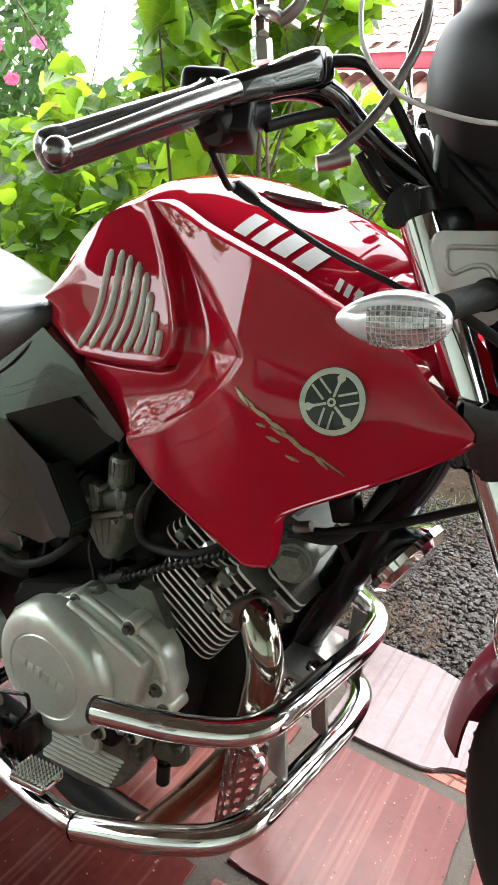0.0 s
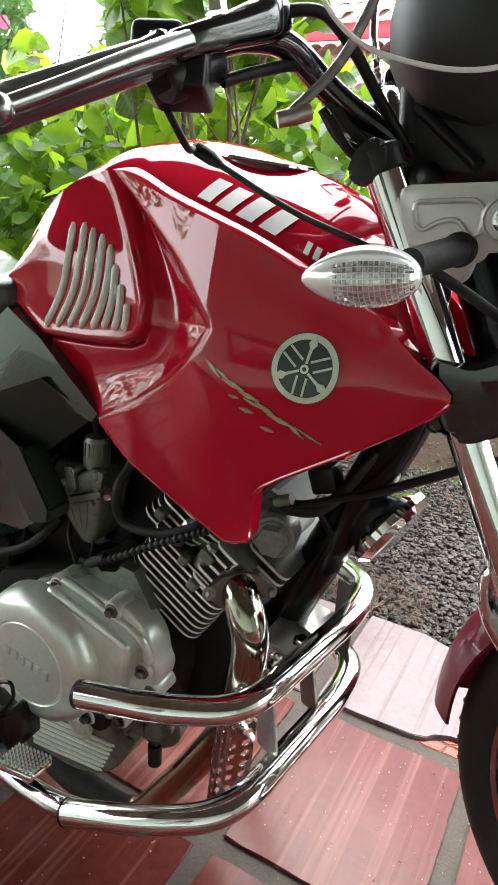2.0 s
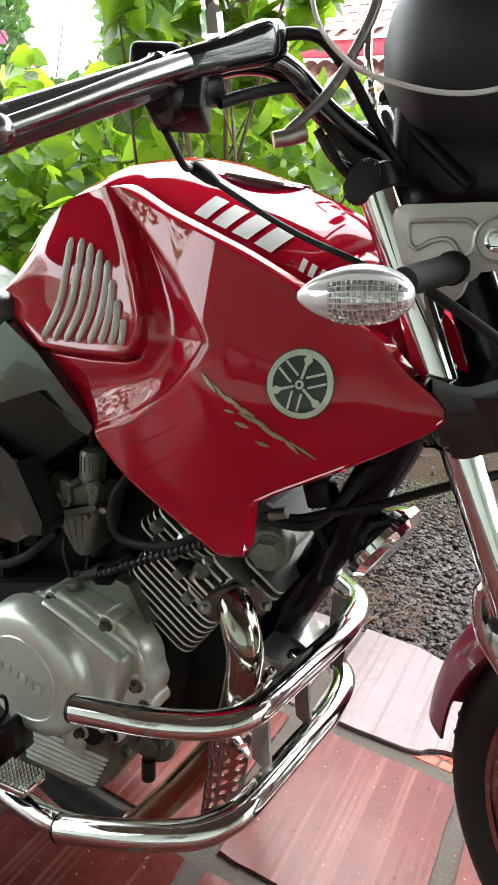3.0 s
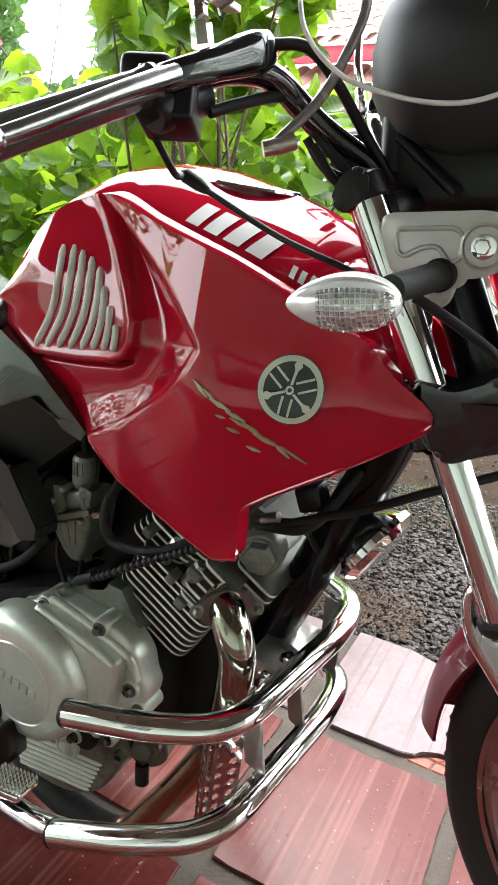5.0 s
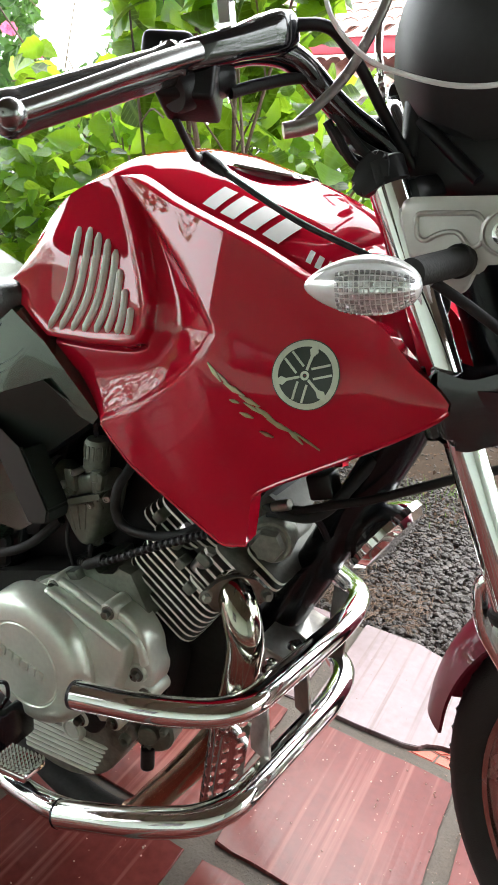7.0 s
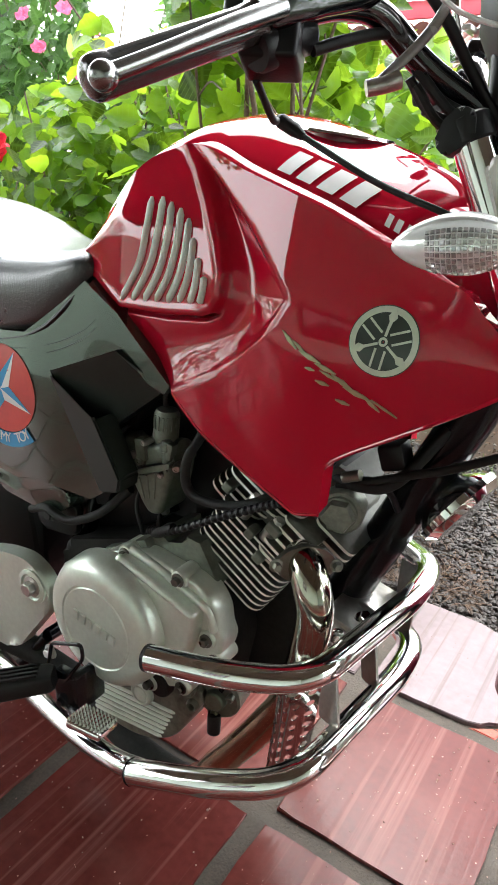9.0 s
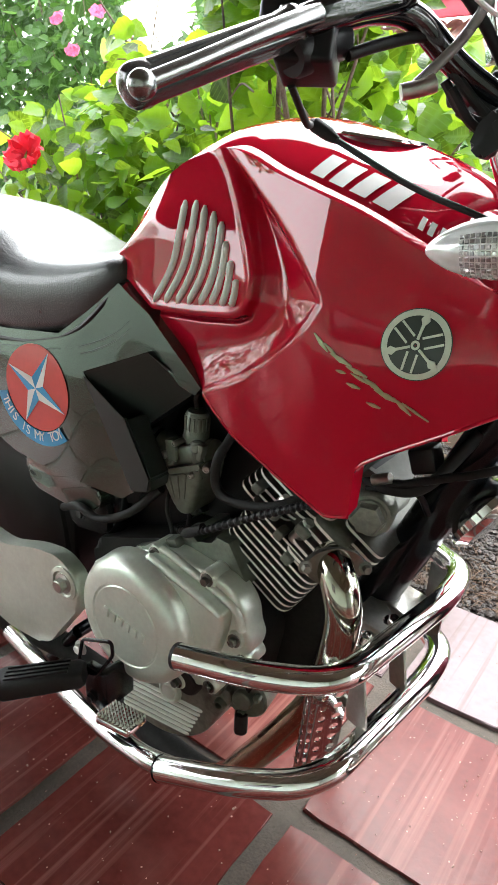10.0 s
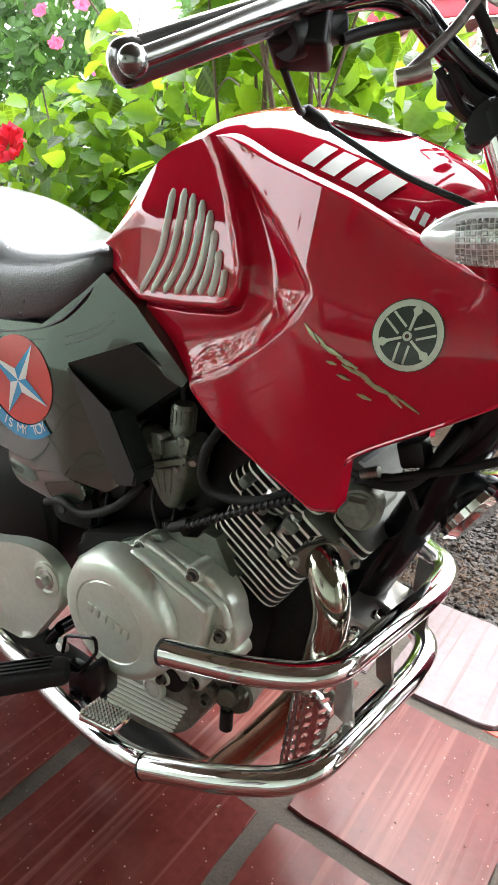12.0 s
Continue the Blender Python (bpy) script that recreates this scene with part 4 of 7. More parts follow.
    lathe(bm, [(0.0092 * math.sin(math.pi * k / 14), -0.0092 * math.cos(math.pi * k / 14)) for k in range(1, 14)], frame_of(ball, ball - root), 22)
    part("brake_lever" if s == 1 else "clutch_lever", bm, LEVER, bike, "polished metal hand lever with a ball end", sharp=60)
    # mirror on its stem
    bm = bmesh.new()
    p = V(0.331, -0.18 * s, 1.052)
    lathe(bm, [(0.0085, 0), (0.0085, 0.016), (0.0065, 0.017), (0.0065, 0.03), (0.005, 0.032)], frame_of(p, (-0.2, 0, 1)), 6)
    tube(bm, spline([p + V(-0.003, 0, 0.028), p + V(-0.012, 0, 0.06), p + V(-0.02, -0.03 * s, 0.12), p + V(0.0, -0.08 * s, 0.2)], 6), 0.005, 12)
    stem = part("mirror_stem", bm, CHROME, bike, "chrome mirror stem")
    bm = bmesh.new()
    box(bm, (0.012, 0.05, 0.006), Matrix.Translation(p + V(0.012, 0.0, 0.03)), 0.002)
    tube(bm, bent([p + V(0.014, -0.004 * s, 0.026), p + V(0.028, 0, 0.036), p + V(0.034, 0, 0.062)], 0.01), 0.005, 10)
    part("mirror_bracket", bm, STEEL, stem)
    bm = bmesh.new()
    f = frame_of(p + V(0.03, -0.10 * s, 0.24), (-1, 0.15 * s, 0.1))
    lathe(bm, [(0.02, -0.022), (0.04, -0.018), (0.052, -0.004), (0.054, 0.004), (0.05, 0.004)], f @ Matrix.Diagonal((1.35, 0.8, 1, 1)), 32)
    part("mirror_head", bm, PLASTIC, stem)

# cables and hoses
HOSES = [
    ("throttle_cable", RUBBER, 0.0032, [(0.304, -0.202, 0.985), (0.297, -0.165, 0.962), (0.284, -0.135, 0.962)], "black throttle cable elbow"),
    ("throttle_cable", RUBBER, 0.0028, [(0.305, -0.13, 0.952), (0.383, -0.13, 0.9165), (0.455, -0.13, 0.893), (0.51, -0.08, 0.86), (0.46, -0.03, 0.80)], "black throttle cable over the tank"),
    ("brake_hose", RUBBER, 0.0046, [(0.342, -0.185, 1.006), (0.356, -0.16, 1.016), (0.374, -0.125, 1.026), (0.395, -0.1, 1.022)], "black brake hose"),
    ("clutch_cable", HOSE, 0.0042, [(0.383, -0.158, 0.984), (0.409, -0.13, 1.022), (0.425, -0.12, 1.056), (0.432, -0.11, 1.085), (0.43, -0.10, 1.115), (0.42, -0.06, 1.16), (0.41, 0.02, 1.17), (0.40, 0.10, 1.08)], "grey sheathed cable looping over the handlebar"),
    ("speedometer_cable", PLASTIC, 0.0048, [(0.358, -0.145, 1.055), (0.372, -0.137, 1.061), (0.392, -0.12, 1.061), (0.411, -0.1, 1.039), (0.429, -0.08, 1.008), (0.449, -0.06, 0.976), (0.475, -0.04, 0.94)], "black sheathed cable behind the fork"),
    ("signal_lead", RUBBER, 0.0042, [(0.515, -0.16, 0.883), (0.545, -0.15, 0.866), (0.575, -0.14, 0.846), (0.587, -0.13, 0.828), (0.575, -0.12, 0.815)], "black signal lead"),
    ("front_hose", RUBBER, 0.0048, [(0.344, -0.05, 0.591), (0.43, -0.05, 0.632), (0.466, -0.05, 0.649), (0.541, -0.05, 0.693), (0.60, -0.03, 0.722), (0.65, 0.01, 0.77)], "black hose between frame and fork"),
    ("wiring_loom", RUBBER, 0.007, [(0.33, -0.04, 0.60), (0.37, -0.05, 0.60), (0.41, -0.045, 0.615), (0.45, -0.02, 0.68)], "taped black wiring loom"),
]
for nm, mt, r, pts, lab in HOSES:
    bm = bmesh.new()
    tube(bm, spline(pts, 8), r, 12)
    part(nm, bm, mt, bike, lab)
bm = bmesh.new()
tube(bm, [(0.282, -0.132, 0.9645), (0.286, -0.132, 0.9625), (0.300, -0.13, 0.955), (0.309, -0.13, 0.950)], [0.0035, 0.0065, 0.006, 0.0035], 14)
part("cable_boot", bm, RUBBER, bike, "black rubber cable boot")
bm = bmesh.new()
tube(bm, [(0.378, -0.161, 0.983), (0.388, -0.154, 0.986), (0.397, -0.145, 0.991)], [0.0062, 0.0066, 0.0074], 16)
part("cable_adjuster", bm, STEEL, bike, "dull metal cable adjuster")
bm = bmesh.new()
box(bm, (0.006, 0.07, 0.085), Matrix.Translation((0.63, 0.05, 0.87)), 0.003)
part("headlight_stay", bm, PLASTIC, bike)
bm = bmesh.new()
tube(bm, [(0.60, 0.03, 0.95), (0.665, 0.06, 0.78)], 0.011, 12)
part("headlight_stay", bm, PLASTIC, bike)

# horn
bm = bmesh.new()
hp, hd = V(0.470, 0.0, 0.588), V(0.86, -0.12, -0.51)
m = frame_of(hp, hd)
lathe(bm, [(0.012, -0.028), (0.03, -0.022), (0.044, -0.012), (0.05, -0.004), (0.053, -0.004), (0.053, 0.004), (0.05, 0.006), (0.044, 0.012), (0.02, 0.016), (0.002, 0.017)], m, 40)
horn = part("horn", bm, CHROME, bike, "chrome disc horn on a bracket", sharp=25)
bm = bmesh.new()
tube(bm, [hp - hd * 0.02, hp - hd * 0.05 + V(-0.015, 0, 0.0)], 0.008, 10)
box(bm, (0.05, 0.02, 0.004), frame_of(hp - hd * 0.045 + V(-0.01, 0, 0.01), hd), 0.001)
bolt(bm, hp - hd * 0.022 + V(0, -0.02, -0.02), (0, -1, 0), 0.005, 0.012)
part("horn_bracket", bm, STEEL, horn)

# front wheel
wheel = part("front_wheel", lathe(bmesh.new(), [(0.012, -0.07), (0.02, -0.07), (0.03, -0.05), (0.03, 0.05), (0.02, 0.07), (0.012, 0.07)], frame_of(HUB, ASIDE), 32), ALU, bike, "front wheel with cast rim and black tyre")
bm = bmesh.new()
prof = [(0.242, -0.026), (0.256, -0.036), (0.276, -0.040), (0.289, -0.034), (0.297, -0.022), (0.3005, 0.0), (0.297, 0.022), (0.289, 0.034), (0.276, 0.040), (0.256, 0.036), (0.242, 0.026)]
lathe(bm, prof, frame_of(HUB, ASIDE), 120, caps=False)
part("tyre", bm, TYRE, wheel, "black road tyre", sharp=60)
bm = bmesh.new()
for k in range(60):
    a = 2 * math.pi * k / 60
    for s in (1, -1):
        f = frame_of(HUB, ASIDE) @ Matrix.Rotation(a + 0.05 * s, 4, "Z") @ Matrix.Translation((0.2975, 0, 0.016 * s)) @ Matrix.Rotation(0.5 * s, 4, "X")
        box(bm, (0.0028, 0.016, 0.013), f @ Matrix.Translation((-0.0012, 0, 0)))
part("tread", bm, TYRE, wheel, "moulded tread blocks")
bm = bmesh.new()
lathe(bm, [(0.236, -0.03), (0.243, -0.031), (0.244, -0.027), (0.238, -0.024), (0.228, -0.022), (0.217, -0.012), (0.214, 0.0), (0.217, 0.012), (0.228, 0.022), (0.238, 0.024), (0.244, 0.027), (0.243, 0.031), (0.236, 0.03)], frame_of(HUB, ASIDE), 96, caps=False)
part("rim", bm, RIM, wheel, "polished metal wheel rim", sharp=30)
for k in range(5):
    bm = bmesh.new()
    f = frame_of(HUB, ASIDE) @ Matrix.Rotation(2 * math.pi * k / 5 + 0.3, 4, "Z")
    for t in (-0.035, 0.035):
        tube(bm, [f @ V(0.02, t * 0.3, 0), f @ V(0.12, t * 0.6, 0), f @ V(0.222, t, 0)], [0.011, 0.009, 0.011], 10)
    part("spoke", bm, ALU, wheel)
bm = bmesh.new()
lathe(bm, [(0.03, -0.012), (0.12, -0.012), (0.12, -0.007), (0.03, -0.007)], frame_of(HUB - ASIDE * 0.045, -ASIDE), 48)
part("brake_disc", bm, STEEL, wheel, "steel brake disc")

# front mudguard
bm = bmesh.new()
rings = []
for i in range(41):
    a = radians(-2 + 137 * i / 40)
    end = smooth(0, 0.12, i / 40) * smooth(0, 0.1, 1 - i / 40)
    R = 0.346
    ring = []
    for j in range(17):
        t = -1 + j / 8
        w = 0.058 * (0.9 + 0.1 * end)
        rr = R - 0.046 * abs(t) ** 2.4
        ring.append(HUB + (-AHEAD * math.cos(a) + V(0, 0, 1) * math.sin(a)) * rr + ASIDE * w * t)
    for j in range(16, -1, -1):
        t = -1 + j / 8
        rr = R - 0.004 - 0.045 * abs(t) ** 2.4
        ring.append(HUB + (-AHEAD * math.cos(a) + V(0, 0, 1) * math.sin(a)) * rr + ASIDE * (0.055 * (0.9 + 0.1 * end)) * t)
    rings.append(ring)
loft(bm, rings)
part("front_mudguard", bm, DARK_RED, bike, "maroon painted front mudguard", sharp=50)

# ---- engine ----
# added black block that closes the dark gap between crankcase and header
bm = bmesh.new()
prism(bm, rounded([(0.22, 0.47), (0.30, 0.455), (0.338, 0.43), (0.345, 0.375), (0.322, 0.305), (0.255, 0.262), (0.22, 0.30)], 0.012), -0.062, 0.062, 0.006)
part("lower_engine_fill", bm, DEEP_BLACK, bike, "added black block standing for dark engine and frame parts below the cylinder")
# crankcase colour carries the shade between cover and cylinder
engine = part("crankcase", prism(bmesh.new(), rounded([(-0.06, 0.40), (0.09, 0.455), (0.17, 0.475), (0.235, 0.43), (0.26, 0.37), (0.245, 0.28), (0.195, 0.215), (0.135, 0.150), (0.02, 0.138), (-0.05, 0.2)], 0.02), -0.110, 0.110, 0.012, 3), DEEP_BLACK, bike, "crankcase coloured near black for the shade behind the covers")

def dished(bm, outline, y0, y1, b=0.006, rounds=4):
    """A cast cover: a closed smooth outline (x, z), its seen edge at y0 rounded by b, its foot at y1."""
    p = [V(x, 0, z) for x, z in outline]
    p = spline(p[-2:] + p + p[:2], 5)[10:-10]
    p = p[:-1] if (p[0] - p[-1]).length < 1e-5 else p
    n = len(p)
    area = sum(p[i].x * p[(i + 1) % n].z - p[(i + 1) % n].x * p[i].z for i in range(n))
    inn = []
    for i in range(n):
        t = (p[(i + 1) % n] - p[i - 1]).normalized()
        inn.append(V(-t.z, 0, t.x) * (1 if area > 0 else -1))
    rings = [[V(q.x, y1, q.z) for q in p]]
    for k in range(rounds + 1):
        t = math.pi / 2 * k / rounds
        rings.append([V(q.x, y0 + b * (1 - math.sin(t)), q.z) + d * b * (1 - math.cos(t)) for q, d in zip(p, inn)])
    loft(bm, rings)
    return bm


CL = V(0.097, 0, 0.366)
CASE = [(0.031, 0.413), (0.071, 0.445), (0.106, 0.463), (0.139, 0.470), (0.165, 0.467), (0.19, 0.464), (0.217, 0.462), (0.237, 0.450), (0.251, 0.431), (0.256, 0.408), (0.262, 0.392), (0.257, 0.369), (0.24, 0.335), (0.22, 0.304), (0.19, 0.285), (0.15, 0.268), (0.10, 0.258), (0.05, 0.265), (0.01, 0.30), (-0.005, 0.345), (0.005, 0.385)]
cover = part("clutch_case_cover", dished(bmesh.new(), CASE, -0.150, -0.115, 0.006), ALU, engine, "silver painted engine side cover")
bm = bmesh.new()
lathe(bm, [(0.0945, 0.0), (0.0935, 0.016), (0.0915, 0.026), (0.0865, 0.034), (0.079, 0.0385), (0.070, 0.0405), (0.0605, 0.0415), (0.0592, 0.0398), (0.0575, 0.0398), (0.056, 0.0412), (0.03, 0.0418), (0.001, 0.042)], frame_of((CL.x, -0.157, CL.z), (0, -1, 0)), 80)
part("clutch_dome", bm, ALU, cover, "round silver clutch dome with a raised disc", sharp=28)
# the raised maker's name becomes plain bars
for k in range(6):
    bm = bmesh.new()
    box(bm, (0.0095, 0.003, 0.0135), Matrix.Translation((CL.x, -0.2003, CL.z + 0.004)) @ Matrix.Rotation(radians(10), 4, "Y") @ Matrix.Translation((-0.0325 + 0.013 * k, 0, 0)), 0.0008, 2)
    part("raised_bar", bm, ALU, cover)
bm = bmesh.new()
dished(bm, [(0.105, 0.462), (0.13, 0.462), (0.18, 0.448), (0.222, 0.434), (0.233, 0.424), (0.229, 0.392), (0.216, 0.352), (0.195, 0.322), (0.16, 0.312), (0.12, 0.36), (0.10, 0.42)], -0.170, -0.14, 0.007)
part("cover_rib", bm, ALU, cover, "wedge shaped rib of the side cover")
bm = bmesh.new()
tube(bm, spline([(0.118, -0.150, 0.470), (0.165, -0.151, 0.4595), (0.225, -0.151, 0.440), (0.242, -0.150, 0.428), (0.250, -0.150, 0.405)], 8), 0.0055, 12)
part("cover_bead", bm, ALU, cover)
for p in ((0.110, -0.150, 0.461), (0.197, -0.150, 0.458), (0.242, -0.150, 0.390), (0.252, -0.146, 0.362), (0.205, -0.150, 0.297), (0.15, -0.150, 0.274), (0.002, -0.150, 0.392), (0.02, -0.150, 0.295)):
    bm = bmesh.new()
    lathe(bm, [(0.0125, -0.03), (0.0125, 0.002), (0.011, 0.0045), (0.009, 0.0045)], frame_of(p, (0, -1, 0)), 22)
    boss = part("bolt_boss", bm, ALU, engine)
    bm = bmesh.new()
    bolt(bm, V(*p) + V(0, -0.0045, 0), (0, -1, 0), 0.0060, 0.008)
    part("bolt", bm, BOLT, engine, "dark plated bolt head")
# upper case, stepping up towards the cylinder
bm = bmesh.new()
prism(bm, [(0.03, 0.40), (0.043, 0.430), (0.10, 0.459), (0.128, 0.470), (0.134, 0.486), (0.150, 0.490), (0.153, 0.478), (0.180, 0.486), (0.184, 0.500), (0.205, 0.498), (0.235, 0.45), (0.20, 0.40)], -0.124, -0.05, 0.003)
part("upper_case", bm, CARB, engine, "stepped upper crankcase half")
bm = bmesh.new()
prism(bm, [(0.106, 0.471), (0.128, 0.481), (0.134, 0.470), (0.112, 0.458)], -0.138, -0.118, 0.003)
part("case_lug", bm, CARB, engine)
# sump with ribs
bm = bmesh.new()
dished(bm, [(0.004, 0.27), (0.006, 0.20), (0.014, 0.138), (0.06, 0.126), (0.115, 0.133), (0.165, 0.163), (0.195, 0.21), (0.215, 0.27), (0.12, 0.29)], -0.127, -0.06, 0.006)
sump = part("sump", bm, ALU_DARK, engine, "ribbed silver engine sump")
for k in range(7):
    bm = bmesh.new()
    a, b = V(0.010 + 0.001 * k, -0.127, 0.196 - 0.0095 * k), V(0.172 - 0.004 * k, -0.127, 0.214 - 0.0095 * k)
    tube(bm, bent([a + V(0, 0.02, 0), a, b, b + V(0.012, 0.03, 0.004)], 0.006, 4), 0.0031, 8)
    part("sump_rib", bm, ALU, sump)
bm = bmesh.new()
lathe(bm, [(0.019, -0.004), (0.019, 0.006), (0.0165, 0.008), (0.0145, 0.008), (0.0135, 0.005), (0.0125, 0.005), (0.0115, 0.0075), (0.001, 0.008)], frame_of((0.116, -0.128, 0.222), (0, -1, 0)), 32)
part("sump_plug", bm, ALU, engine, "round sump plug set in a ring")
for p, r in (((0.196, -0.124, 0.275), 0.013), ((0.205, -0.122, 0.250), 0.009)):
    bm = bmesh.new()
    lathe(bm, [(r, -0.01), (r, 0.010), (r * 0.8, 0.013), (r * 0.6, 0.012), (r * 0.5, 0.006), (0.001, 0.006)], frame_of(p, (0.1, -1, 0)), 24)
    part("sump_boss", bm, CARB, engine)
bm = bmesh.new()
lathe(bm, [(0.0195, -0.02), (0.0195, 0.014), (0.0175, 0.017), (0.001, 0.0165)], frame_of((0.163, -0.135, 0.276), (0, -1, 0)), 28)
part("rubber_plug", bm, RUBBER, engine, "black rubber plug")
bm = bmesh.new()
lathe(bm, [(0.033, -0.05), (0.033, 0.006), (0.030, 0.010), (0.015, 0.0105), (0.0145, 0.018), (0.012, 0.020), (0.001, 0.020)], frame_of((0.230, -0.10, 0.261), (0.15, -1, 0)), 36)
for d in (30, 150, 265):
    lathe(bm, [(0.0055, 0.0), (0.0055, 0.014), (0.004, 0.016), (0.0005, 0.014)], frame_of((0.230 + 0.025 * math.cos(radians(d)), -0.10, 0.261 + 0.025 * math.sin(radians(d))), (0.15, -1, 0)), 12)
part("oil_pump_cover", bm, CARB, engine, "small round pump cover with three screws")
bm = bmesh.new()
tube(bm, [(0.230, -0.112, 0.236), (0.231, -0.113, 0.205)], 0.0095, 14)
part("drain_stub", bm, RUBBER, engine, "black rubber drain stub")

# finned cylinder, leaning forward
AX, ALONG = V(0.53, 0, 0.848), V(0.848, 0, -0.53)
BASE = V(0.2275, 0, 0.452)


def fin(center, length, width, thick, nose=0.02):
    bm = bmesh.new()
    o = rounded([(-length / 2, -width), (length / 2, -width), (length / 2, width), (-length / 2, width)], nose, 5)
    m = Matrix((ALONG, V(0, 1, 0), AX)).transposed().to_4x4()
    m.translation = center
    lo = [bm.verts.new(m @ V(x, y, -thick / 2)) for x, y in o]
    hi = [bm.verts.new(m @ V(x, y, thick / 2)) for x, y in o]
    n = len(o)
    bm.faces.new(lo[::-1])
    bm.faces.new(hi)
    for i in range(n):
        bm.faces.new((lo[i], lo[(i + 1) % n], hi[(i + 1) % n], hi[i])).material_index = 1
    return bm


barrel = part("cylinder", lathe(bmesh.new(), [(0.05, -0.02), (0.05, 0.20)], frame_of(BASE, AX), 32), FIN, engine, "finned engine cylinder leaning forward")
for k in range(9):
    part("cooling_fin", fin(BASE + AX * (0.0107 * k), 0.126, 0.108, 0.0034), [FIN, FIN_EDGE], barrel, sharp=20)
for k in range(6):
    part("cooling_fin", fin(V(0.222, 0, 0.548) + AX * (0.0118 * k) + ALONG * (0.006 * k), 0.072 + 0.006 * k, 0.092, 0.0036), [FIN, FIN_EDGE], barrel, sharp=20)
bm = bmesh.new()
m = Matrix((ALONG, V(0, 1, 0), AX)).transposed().to_4x4()
m.translation = BASE + AX * 0.102 + ALONG * 0.01
box(bm, (0.105, 0.175, 0.02), m, 0.006)
m.translation = BASE + AX * 0.132 + ALONG * 0.035
box(bm, (0.062, 0.12, 0.045), m, 0.012, 3)
head_ob = part("cylinder_head", bm, FIN, engine, "dark cast cylinder head")
bm = bmesh.new()
c = V(0.352, -0.045, 0.566)
lathe(bm, [(0.027, -0.01), (0.027, 0.016), (0.0245, 0.020), (0.021, 0.020), (0.020, 0.024)], frame_of(c, (0.25, -1, 0.05)), 32)
lathe(bm, [(0.0195, 0.018), (0.0195, 0.032), (0.0175, 0.036), (0.001, 0.037)], frame_of(c, (0.25, -1, 0.05)), 6)
part("cam_cover", bm, ALU_DARK, head_ob, "round cam cover")
for k in range(3):
    bm = bmesh.new()
    p = BASE + AX * 0.098 + ALONG * (-0.03 + 0.038 * k) + V(0, -0.097, 0)
    tube(bm, [p - AX * 0.014, p + AX * 0.016], 0.0085, 12)
    lathe(bm, [(0.0075, 0), (0.0075, 0.007), (0.006, 0.009)], frame_of(p + AX * 0.016, AX), 6)
    part("head_bolt", bm, STEEL, head_ob)
for k in range(5):
    part("port_fin", fin(V(0.296, 0, 0.507) + AX * (0.0118 * k) + ALONG * 0.004, 0.050 + 0.004 * (k % 2), 0.112 - 0.003 * k, 0.0042, 0.012), [ALU_DARK, FIN_EDGE], head_ob, sharp=20)
for k in range(2):
    part("side_fin", fin(V(0.350, 0, 0.528) + AX * (0.0125 * k), 0.060, 0.075, 0.004, 0.012), [FIN, FIN_EDGE], head_ob, sharp=20)
for p, sx in (((0.295, -0.098, 0.541), 0.020), ((0.225, -0.092, 0.571), 0.014), ((0.283, -0.108, 0.504), 0.014), ((0.268, -0.106, 0.530), 0.012)):
    bm = bmesh.new()
    m = Matrix((ALONG, V(0, 1, 0), AX)).transposed().to_4x4()
    m.translation = V(*p)
    box(bm, (sx, 0.02, 0.014), m, 0.003, 3)
    part("casting_lug", bm, CARB, head_ob)
# dark brackets and a small coil under the tank
bm = bmesh.new()
box(bm, (0.030, 0.03, 0.030), Matrix.Translation((0.400, -0.03, 0.640)) @ Matrix.Rotation(radians(-20), 4, "Y"), 0.004)
box(bm, (0.075, 0.025, 0.012), Matrix.Translation((0.372, -0.05, 0.668)) @ Matrix.Rotation(radians(-30), 4, "Y"), 0.003)
tube(bm, spline([(0.355, -0.05, 0.60), (0.385, -0.05, 0.612), (0.405, -0.045, 0.60), (0.412, -0.03, 0.575)], 6), 0.004, 8)
part("coil_bracket", bm, PLASTIC, bike, "black bracket and coil under the tank")
bm = bmesh.new()
tube(bm, [(0.352, -0.055, 0.607), (0.372, -0.055, 0.616)], 0.0065, 12)
part("cable_ferrule", bm, STEEL, bike, "small steel cable ferrule")

# exhaust
FL = V(0.345, -0.118, 0.524)
fd = V(0.70, -0.62, 0.12).normalized()
bm = bmesh.new()
m = frame_of(FL + fd * 0.004, fd)
o = [(0.040, 0.0), (0.024, 0.017), (0.0, 0.0235), (-0.024, 0.017), (-0.040, 0.0), (-0.024, -0.017), (0.0, -0.0235), (0.024, -0.017)]
o = [(1.0 * (x * math.cos(-0.1) - y * math.sin(-0.1)), 1.0 * (x * math.sin(-0.1) + y * math.cos(-0.1))) for x, y in o]
o = rounded(o, 0.008, 3)
loft(bm, [[m @ V(x, y, h) for x, y in o] for h in (-0.004, 0.004)])
flange = part("exhaust_flange", bm, BOLT, bike, "diamond shaped exhaust flange")
for s in (1, -1):
    bm = bmesh.new()
    bolt(bm, m @ V(0.035 * s, -0.0035 * s, 0.003), fd, 0.0052, 0.009)
    part("flange_nut", bm, ALU_DARK, flange)
